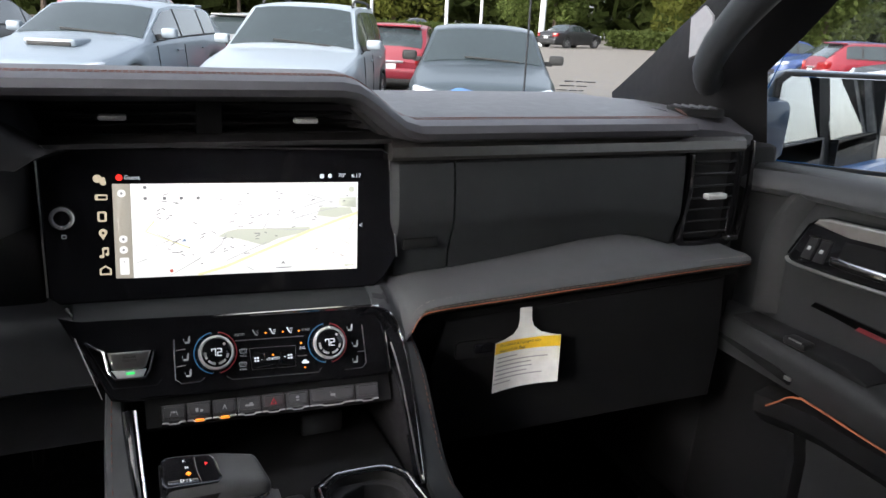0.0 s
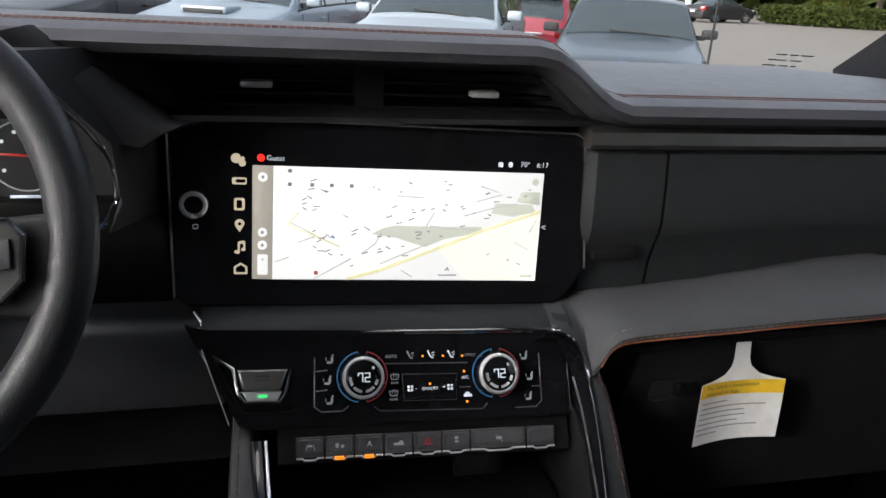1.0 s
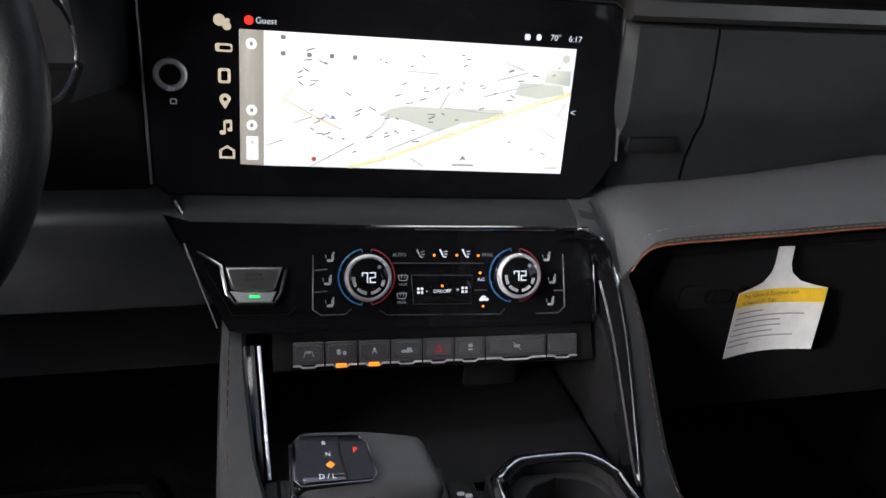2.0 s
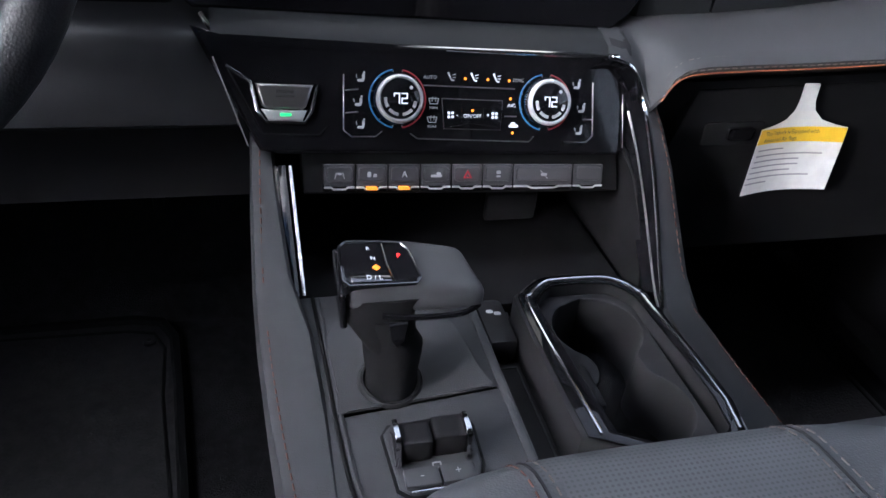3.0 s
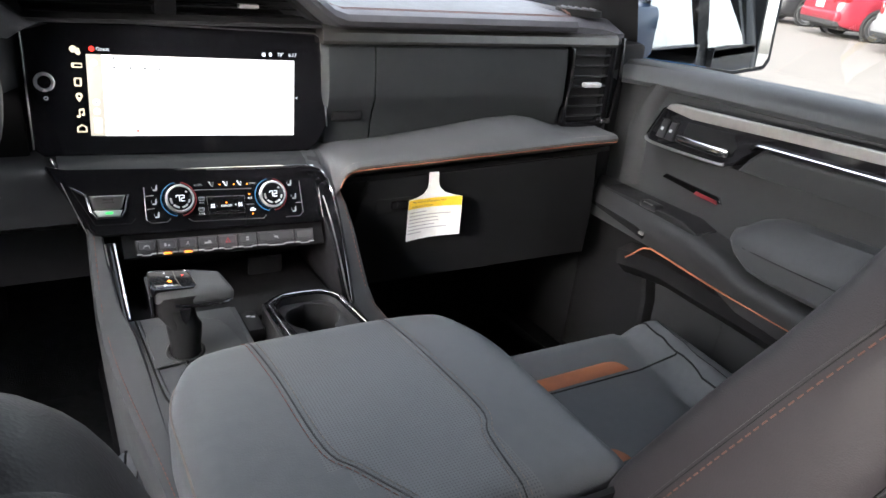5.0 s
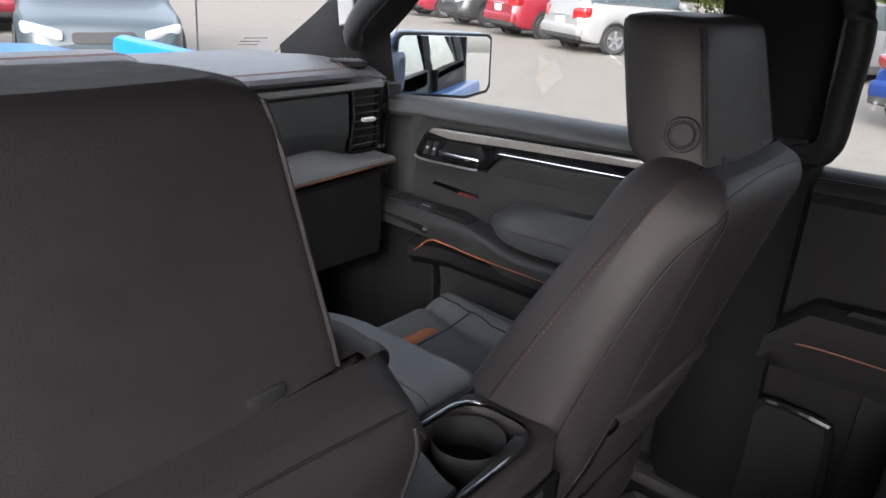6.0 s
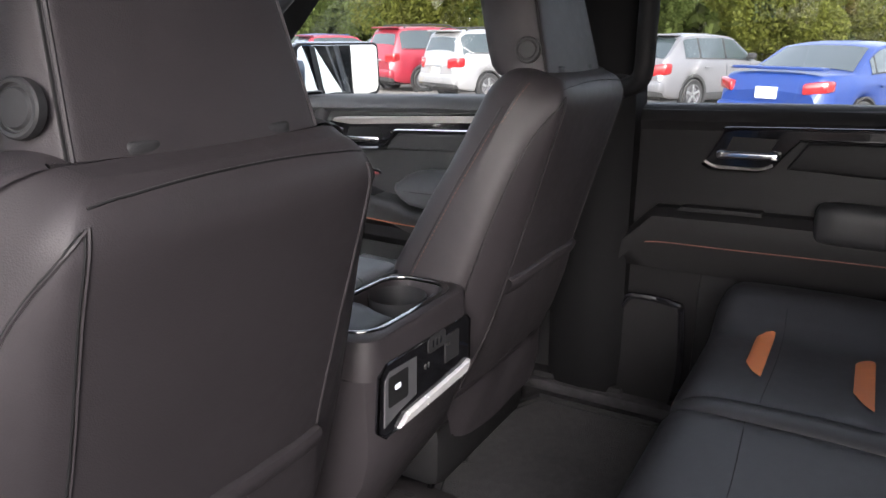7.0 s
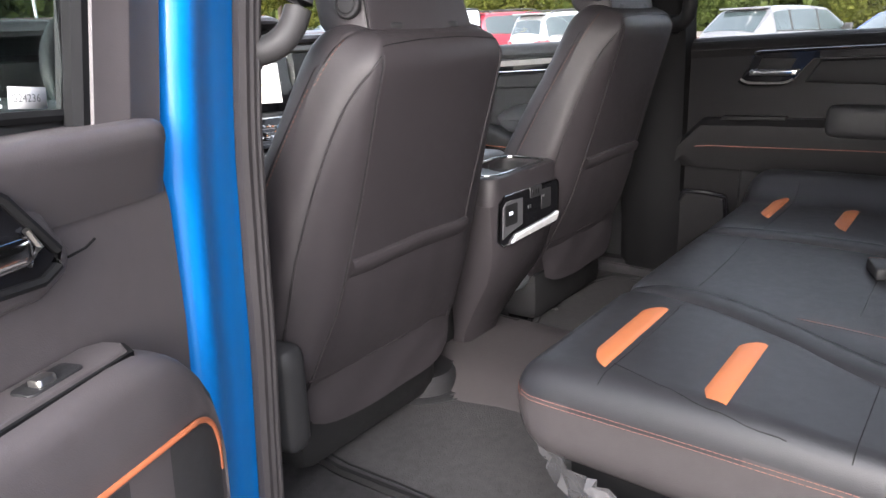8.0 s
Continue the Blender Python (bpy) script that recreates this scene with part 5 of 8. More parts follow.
top = part("console_top", box(-0.15, -0.012, -0.42, -0.07, 1.06, 1.116, 0.003), SOFT, console)
part("bridge", box(-0.012, 0.15, -0.42, -0.272, 1.06, 1.114, 0.003), SOFT, console)
part("phone_tray", box(-0.15, 0.15, -0.078, 0.17, 1.04, 1.098, 0.004), PILLAR_B, console)
part("core", box(-0.15, 0.15, -0.64, 0.1, 0.78, 1.0), DARK, console)
part("groove", tube(smooth_line([(-0.139, -0.072, 1.1165), (-0.137, -0.15, 1.1165), (-0.135, -0.224, 1.1165), (-0.131, -0.27, 1.1165), (-0.12, -0.292, 1.1165), (-0.1, -0.301, 1.1165)], 6), 0.0014, 6), DARK, top)
part("groove_lip", tube(smooth_line([(-0.1352, -0.075, 1.1155), (-0.1332, -0.15, 1.1155), (-0.1312, -0.222, 1.1155), (-0.1275, -0.267, 1.1155), (-0.117, -0.288, 1.1155), (-0.098, -0.297, 1.1155)], 6), 0.0024, 8), SOFT, top)
plate = [(-0.134, -0.126), (-0.128, -0.112), (-0.118, -0.102), (-0.1, -0.095), (-0.055, -0.099), (-0.042, -0.107), (-0.033, -0.12), (-0.024, -0.184), (-0.027, -0.19), (-0.126, -0.199), (-0.131, -0.195)]
plate = [tuple(p[:2]) for p in smooth_line([(x, y, 0) for x, y in plate + plate[:1]], 4)[:-1]]
fz = fr((0, 0, 1.116), (1, 0, 0), (0, 1, 0))
part("plate_gap", slab([(-0.08 + (x + 0.08) * 1.022, -0.15 + (y + 0.15) * 1.014) for x, y in plate], fz, 0.0, 0.0008), DARK, top)
part("shift_plate", slab(plate, fz, 0.0, 0.0032, 0.0022, 3), SOFT, top)
part("shift_collar", lathe([(0.0235, 0.002), (0.0232, 0.005), (0.0215, 0.0075), (0.0195, 0.0075), (0.0185, 0.004)], fr((-0.094, -0.176, 1.117), (1, 0, 0), (0, 0.98, 0.2))), PLASTIC, top)
shifter = thing("gear_shifter", (-0.094, -0.176, 1.12), "black leather gear shifter with gloss selector panel", "gear shifter")
part("boot", loft([[(-0.0945 + dx + rx * math.cos(u), -0.174 + dy + ry * math.sin(u), z) for u in [math.tau * k / 20 for k in range(20)]] for z, dx, dy, rx, ry in ((1.119, 0.001, -0.003, 0.0185, 0.019), (1.132, 0.001, -0.002, 0.0182, 0.0182), (1.148, 0.001, 0.0, 0.0205, 0.0188), (1.156, 0.001, 0.001, 0.0212, 0.0185), (1.164, 0.0, 0.002, 0.0175, 0.0165), (1.18, -0.004, 0.006, 0.017, 0.016))]), DARK, shifter, "black shift lever boot")


def grip_bend(p):
    """Tapers the handle to its rounded end and drops it to that side."""
    k = max(0.0, p.x / 0.046)
    return (p.x - 0.010 * k * (p.y + 0.024) / 0.048, p.y * (1 - 0.10 * k) + 0.002, p.z * (1 - 0.2 * k) - 0.10 * p.x + 0.17 * p.y)


part("grip", softbox((-0.079, -0.1565, 1.1975), (0.049, 0.0245, 0.0115), 0.0085, 13, grip_bend), SOFT, shifter, "dark soft handle")
heel_rows = []
for z, cx, cy, hx, hy in ((1.2, -0.098, -0.158, 0.031, 0.0225), (1.193, -0.101, -0.1585, 0.028, 0.0222), (1.185, -0.103, -0.1595, 0.0255, 0.0215), (1.177, -0.1025, -0.162, 0.0235, 0.0205), (1.17, -0.0995, -0.166, 0.0215, 0.019), (1.164, -0.097, -0.1695, 0.019, 0.0175), (1.16, -0.0955, -0.172, 0.0175, 0.0165)):
    heel_rows.append([(cx + hx * math.copysign(abs(math.cos(u)) ** 0.6, math.cos(u)), cy + hy * math.copysign(abs(math.sin(u)) ** 0.6, math.sin(u)), z + 0.17 * hy * math.sin(u)) for u in [math.tau * k / 32 for k in range(32)]])
part("heel", loft(heel_rows), DARK, shifter, "leather heel of the handle")
part("trigger", slab([(-0.006, 0.008), (0.007, 0.009), (0.005, -0.006), (0.0, -0.011), (-0.004, -0.005)], fr((-0.0945, -0.1882, 1.177), (1, 0, 0), (0, 0.1, 1)), 0, 0.0025, 0.001), PIANO, shifter)
part("under_strip", tube(smooth_line([(-0.104, -0.1845, 1.189), (-0.08, -0.186, 1.1865), (-0.05, -0.182, 1.1835), (-0.035, -0.174, 1.183)]), 0.0022, 6), PIANO, shifter)
part("chrome_edge", tube(smooth_line([(-0.074, -0.1865, 1.1855), (-0.062, -0.1855, 1.1845), (-0.05, -0.1835, 1.1835)]), 0.0009, 6), CHROME, shifter)
sp = fr((-0.103, -0.159, 1.2108), (1, 0.03, -0.10), (0.03, 1, 0.17))
sel = [(-0.0255, 0.016), (-0.021, 0.0205), (0.018, 0.0195), (0.0225, 0.014), (0.026, -0.012), (0.0225, -0.0165), (-0.0225, -0.0185), (-0.026, -0.014)]
part("selector", slab(sel, sp, -0.008, 0.0018, 0.0014), PIANO, shifter, "gloss black selector panel")
part("selector_cheek", softbox((-0.1285, -0.1585, 1.1915), (0.0026, 0.0195, 0.0165), 0.0022, 8, lambda p: (p.x - 0.05 * p.z, p.y * (1 + 8 * p.z), p.z + 0.17 * p.y)), PIANO, shifter)
part("selector_rim", tube([sp @ Vector((x, y, 0.0012)) for x, y in sel], 0.0008, 5, closed=True), SMOKE, shifter)
part("selector_rib", tube([sp @ Vector((0.004, 0.0185, 0.0019)), sp @ Vector((0.0045, 0.0, 0.0022)), sp @ Vector((0.0075, -0.0165, 0.0019))], 0.0007, 5), SMOKE, shifter)
part("selector_lip", slab([(-0.022, -0.0115), (0.005, -0.0105), (0.006, -0.0165), (-0.0205, -0.0175)], sp, 0.0018, 0.0028, 0.0006), SMOKE, shifter)
words("R", 0.0045, sp @ Matrix.Translation((-0.006, 0.0135, 0.002)), L_WHITE, "letter", shifter)
words("N", 0.0045, sp @ Matrix.Translation((-0.004, 0.0045, 0.002)), L_WHITE, "letter", shifter)
words("D / L", 0.0052, sp @ Matrix.Translation((-0.006, -0.0135, 0.003)), L_WHITE, "letter", shifter)
words("P", 0.006, sp @ Matrix.Translation((0.014, 0.007, 0.002)), L_RED, "letter", shifter)
part("marker", slab([(-0.0028, 0), (0, -0.0028), (0.0028, 0), (0, 0.0028)], sp @ Matrix.Translation((-0.003, -0.0035, 0)), 0.0019, 0.0023), L_ORANGE, shifter)
# brake-gain switch
sw = part("switch_base", slab([(-0.107, -0.222), (-0.102, -0.216), (-0.05, -0.213), (-0.0455, -0.222), (-0.047, -0.255), (-0.052, -0.267), (-0.097, -0.272), (-0.104, -0.266)], fz, 0, 0.003, 0.002), SOFT, top)
part("base_gap", slab([(-0.109, -0.223), (-0.103, -0.214), (-0.049, -0.211), (-0.0435, -0.222), (-0.045, -0.256), (-0.051, -0.2695), (-0.098, -0.2745), (-0.106, -0.267)], fz, 0, 0.0012), DARK, top)
for xc, yc in ((-0.0895, -0.2385), (-0.0675, -0.2365)):
    part("lever", softbox((xc, yc, 1.1275), (0.0107, 0.0095, 0.0095), 0.0025, 5), BLACK_T, sw)
for x0 in (-0.104, -0.0575):
    part("chrome_cheek", slab([(0.2515, 1.118), (0.2525, 1.124), (0.247, 1.139), (0.242, 1.141), (0.229, 1.14), (0.226, 1.118)], fr((x0, 0, 0), (0, -1, 0), (0, 0, 1)), -0.0035, 0.0, 0.001), CHROME, sw)
part("chrome_lip", box(-0.098, -0.053, -0.2735, -0.2705, 1.118, 1.1225, 0.001), CHROME, sw)
for x0, sign in ((-0.1, "-"), (-0.0765, "+")):
    part("key", box(x0, x0 + 0.0225, -0.2685, -0.255, 1.118, 1.1225, 0.001), SOFT, sw)
    words(sign, 0.008, fz @ Matrix.Translation((x0 + 0.011, -0.2615, 0.0067)), L_DIM, "letter", sw)
part("symbol", frame_ring(rr(0.006, 0.005, 0.001, 2, -0.077, -0.2525), rr(0.0044, 0.0034, 0.0008, 2, -0.077, -0.2525), fz, 0.003, 0.0034), L_DIM, sw)
# storage slot and front cup holders
part("slot_floor", box(-0.012, 0.03, -0.27, -0.08, 1.06, 1.09), PLASTIC, top)
part("slot_mat", frame_ring([(-0.006, -0.262), (0.017, -0.262), (0.017, -0.147), (-0.006, -0.147)], [(-0.0048, -0.261), (0.0158, -0.261), (0.0158, -0.1485), (-0.0048, -0.1485)], fr((0, 0, 1.09), (1, 0, 0), (0, 1, 0)), 0, 0.0012), SOFT, top)
part("slot_end", box(-0.007, 0.019, -0.141, -0.085, 1.085, 1.1135, 0.007), PLASTIC, top)
for k in range(2):
    part("slot_mark", slab(rr(0.006, 0.004, 0.0015, 2, 0.003 + 0.006 * k, -0.104 - 0.003 * k), fr((0, 0, 1.1135), (1, 0, 0), (0, 1, 0)), 0.0, 0.0004), L_DIM, top)
part("divider", box(-0.016, -0.008, -0.27, -0.075, 1.06, 1.117, 0.002), SOFT, top)
ring = [(0.02, -0.255), (0.02, -0.12), (0.028, -0.1), (0.045, -0.087), (0.06, -0.083), (0.105, -0.084), (0.124, -0.092), (0.135, -0.108), (0.139, -0.13), (0.141, -0.27), (0.06, -0.275)]
inn = [(0.046, -0.255), (0.037, -0.13), (0.041, -0.113), (0.052, -0.101), (0.064, -0.097), (0.1, -0.098), (0.114, -0.104), (0.122, -0.115), (0.126, -0.135), (0.128, -0.262), (0.07, -0.268)]
ring = [p[:2] for p in smooth_line([(x, y, 0) for x, y in ring], 4)]
inn = [p[:2] for p in smooth_line([(x, y, 0) for x, y in inn], 4)]
cups = part("cup_holder", frame_ring(ring, inn, fz, -0.05, 0.014, 0.004), PLASTIC, console)
mid = [((a[0] * 0.45 + b[0] * 0.55), (a[1] * 0.45 + b[1] * 0.55)) for a, b in zip(ring, inn)]
part("gloss_band", frame_ring([((a[0] * 0.82 + b[0] * 0.18), (a[1] * 0.82 + b[1] * 0.18)) for a, b in zip(ring, inn)], inn, fz, 0.0135, 0.0152, 0.0005), PIANO, cups)
part("chrome_ring", tube([fz @ Vector((x, y, 0.0155)) for x, y in mid[:-4]], 0.0015, 8), CHROME, cups)


def cup_half(y):
    """Half width of the joined pair of cup wells at y."""
    d = min(abs(y + 0.140), abs(y + 0.226))
    k = math.sqrt(max(0.0, 0.037 ** 2 - d * d))
    return max(k, 0.019) if -0.226 < y < -0.140 else k


ys = [-0.103 - 0.16 * i / 24 for i in range(25)]
hole = [(0.084 + cup_half(y), y) for y in ys] + [(0.084 - cup_half(y), y) for y in ys[::-1]]
edge_o = [(0.125, y + 0.006 * math.cos(math.pi * i / 24)) for i, y in enumerate(ys)] + [(0.042, y + 0.006 * math.cos(math.pi * i / 24)) for i, y in list(enumerate(ys))[::-1]]
part("shelf", frame_ring(edge_o, hole, fz, -0.06, 0.003, 0.002), PLASTIC, cups)
part("well_floor", box(0.04, 0.126, -0.268, -0.098, 1.055, 1.06), PIANO, cups)
part("well_fin", softbox((0.052, -0.2, 1.09), (0.006, 0.022, 0.03), 0.005, 5), PLASTIC, cups)

# ---- armrest lid and rear of the console ----
lid = thing("armrest_lid", (0.02, -0.5, 1.1), "padded charcoal leather armrest lid with copper seams", "armrest")


def lid_bend(p):
    t = (p.y + 0.165) / 0.33
    f = max(0.0, t - 0.62) / 0.38
    side = abs(p.x) / 0.172
    return (p.x * (1 - 0.16 * f * f), p.y - 0.016 * f * side ** 4, p.z - 0.006 * f * f)


lid_bm = softbox((0.026, -0.484, 1.17), (0.18, 0.172, 0.048), 0.03, 30, lid_bend)
for f in lid_bm.faces:
    c = f.calc_center_median()
    if f.normal.z > 0.75 and -0.052 + 0.06 * max(0, -0.55 - c.y) / 0.1 < c.x < 0.098:
        f.material_index = 1
lid_tree = BVHTree.FromBMesh(lid_bm)
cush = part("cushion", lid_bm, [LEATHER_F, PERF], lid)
for sx, xm in ((-1, -0.055), (1, 0.1)):
    ln = smooth_line([(xm, -0.31, 1.17), (xm - 0.002, -0.327, 1.2), (xm, -0.345, 1.2165), (xm + 0.005, -0.42, 1.2185), (xm + 0.01, -0.53, 1.2185), (xm + (0.03 if sx < 0 else -0.004), -0.57, 1.2185), (xm + (0.075 if sx < 0 else -0.014), -0.655, 1.2185)])
    part("seam", tube(snapped(lid_tree, ln, 0.0), 0.001, 6), LEATHER, cush)
    for off in (-0.0055, 0.0055):
        part("stitching", stitches(snapped(lid_tree, [p + Vector((off, 0, 0)) for p in ln])), THREAD_GREY if off > 0 or sx > 0 else THREAD_DIM, cush)
part("piping", tube(snapped(lid_tree, smooth_line([(-0.16, -0.64, 1.2), (-0.155, -0.5, 1.205), (-0.15, -0.4, 1.2), (-0.135, -0.35, 1.19), (-0.1, -0.32, 1.165)])), 0.0012, 6), THREAD_GREY, cush)
part("hinge_gap", box(-0.14, 0.18, -0.668, -0.662, 1.15, 1.214), DARK, lid)
rear = thing("console_rear", (0.02, -0.75, FLOOR), "rear of the console with cup holder tray and charging panel", "centre console")
rb = [[(x, y, z) for x, y in ((-0.115 - k, -0.66), (-0.118 - k, -0.77 + s), (-0.112 - k, -0.795 + s), (-0.095 - k, -0.806 + s), (0.13 + k, -0.806 + s), (0.147 + k, -0.795 + s), (0.153 + k, -0.77 + s), (0.15 + k, -0.66))] for z, k, s in ((0.79, -0.06, 0.125), (0.83, -0.055, 0.115), (0.9, -0.04, 0.075), (0.97, -0.022, 0.03), (1.02, -0.01, 0.01), (1.07, 0, 0.0), (1.155, 0.008, -0.001))]
body = part("body", loft(rb), LEATHER_BACK, rear)
part("tray_wall", frame_ring(rr(0.282, 0.15, 0.03, 5, 0.0175, -0.733), rr(0.235, 0.11, 0.04, 5, 0.02, -0.73), fr((0, 0, 1.155), (1, 0, 0), (0, 1, 0)), 0, 0.058, 0.008), LEATHER_BACK, rear)
part("tray_rim", frame_ring(rr(0.25, 0.125, 0.046, 5, 0.02, -0.731), rr(0.236, 0.111, 0.04, 5, 0.02, -0.73), fr((0, 0, 1.2135), (1, 0, 0), (0, 1, 0)), -0.004, 0.0015, 0.0008), SMOKE, rear, "gloss edged tray rim")
part("tray_floor", box(-0.1, 0.14, -0.79, -0.67, 1.1555, 1.158), PLASTIC, rear)
part("tray_block", softbox((-0.043, -0.722, 1.18), (0.052, 0.048, 0.026), 0.008, 6, lambda p: (p.x + (0.012 * math.sin(p.y * 40) if p.x > 0 else 0), p.y, p.z)), VINYL, rear, "raised lid beside the cup recess")
part("tray_fin", slab([(-0.02, -0.782), (0.12, -0.78), (0.135, -0.765), (0.13, -0.752), (0.06, -0.765), (-0.01, -0.768)], fr((0, 0, 1.158), (1, 0, 0), (0, 1, 0)), 0, 0.04, 0.004), SOFT, rear)
part("cup_wall", lathe([(0.046, 0.044), (0.044, 0.0), (0.0, 0.0)], fr((0.078, -0.72, 1.16), (1, 0, 0), (0, 1, 0))), PLASTIC, rear)
pf = fr((0.008, -0.806, 1.128), (1, 0, -0.02), (0, 0.0, 1))
po = [(-0.112, 0.03), (-0.095, 0.043), (0.13, 0.043), (0.14, 0.034), (0.141, -0.04), (0.128, -0.056), (-0.1, -0.064), (-0.118, -0.05)]
pn = part("charging_panel", slab(po, pf, 0, 0.005, 0.002), PIANO, rear, "gloss black rear charging panel")
part("panel_rim", tube([pf @ Vector((x, y, 0.005)) for x, y in po], 0.002, 6, closed=True), SMOKE, pn)
part("panel_trim", slab([(-0.072, -0.062), (0.124, -0.053), (0.136, -0.04), (0.134, -0.032), (0.11, -0.037), (-0.05, -0.047)], pf, 0.005, 0.012, 0.003), BRIGHT, pn, "bright silver lower trim strip")
part("usb_socket", slab([(-0.104, -0.048), (-0.102, 0.02), (-0.09, 0.03), (-0.022, 0.028), (-0.022, -0.03), (-0.07, -0.038)], pf, 0.005, 0.0065, 0.001), KEY_GREY, pn)
part("usb_well", slab(rr(0.05, 0.045, 0.004, 2, -0.07, 0.0), pf, 0.0065, 0.0068), DARK, pn)
part("usb_mark", slab(rr(0.014, 0.007, 0.001, 1, -0.072, 0.003), pf, 0.0068, 0.0075), L_WHITE, pn)
part("power_socket", slab(rr(0.05, 0.026, 0.006, 2, 0.035, 0.032), pf, 0.005, 0.007, 0.001), PLASTIC, pn)
for k in range(3):
    part("socket_slot", slab(rr(0.003, 0.012, 0.001, 1, 0.022 + 0.011 * k, 0.032), pf, 0.007, 0.0076), SMOKE, pn)
for k in range(2):
    part("marking", slab(rr(0.004, 0.008, 0.001, 1, 0.004 + 0.009 * k, 0.002), pf, 0.005, 0.0056), SATIN, pn)
part("side_socket", slab(rr(0.045, 0.045, 0.004, 2, 0.082, 0.008), pf, 0.005, 0.0062, 0.001), PLASTIC, pn)
part("side_mark", slab(rr(0.008, 0.005, 0.001, 1, 0.068, 0.016), pf, 0.0062, 0.0068), SATIN, pn)


# ---- front seats ----
def plan_ring(corners, radii, z, inset=0.0, bulge=0.0, n=5, k=7, lean=0.0):
    """A level outline with rounded corners and slightly full sides. corners: (x, y), counter-clockwise."""
    cx, cy = sum(c[0] for c in corners) / len(corners), sum(c[1] for c in corners) / len(corners)
    cs = []
    for x, y in corners:
        d = Vector((x - cx, y - cy))
        cs.append(Vector((x, y)) - Vector((math.copysign(inset, d.x), math.copysign(inset, d.y))))
    arcs = []
    for i, c in enumerate(cs):
        p, q = (cs[i - 1] - c).normalized(), (cs[(i + 1) % len(cs)] - c).normalized()
        half = p.angle(q) / 2
        t = radii[i] / math.tan(half)
        o = c + (p + q).normalized() * (radii[i] / math.sin(half))
        a, e = c + p * t - o, c + q * t - o
        arcs.append([o + (a * math.sin((1 - j / n) * a.angle(e)) + e * math.sin(j / n * a.angle(e))) / math.sin(a.angle(e)) for j in range(n + 1)])
    ring = []
    for i, arc in enumerate(arcs):
        ring += arc
        a, e = arc[-1], arcs[(i + 1) % len(arcs)][0]
        side = Vector(((e - a).y, -(e - a).x)).normalized()
        ring += [a.lerp(e, j / k) + side * bulge * 4 * (j / k) * (1 - j / k) for j in range(1, k)]
    return [(p.x, p.y, z + lean * (p.y - cy)) for p in ring]


def rear_y(z):
    """The rear face of a front backrest at height z."""
    return float(np.interp(z, (0.86, 0.95, 1.06, 1.5), (-0.712, -0.752, -0.797, -0.930)))


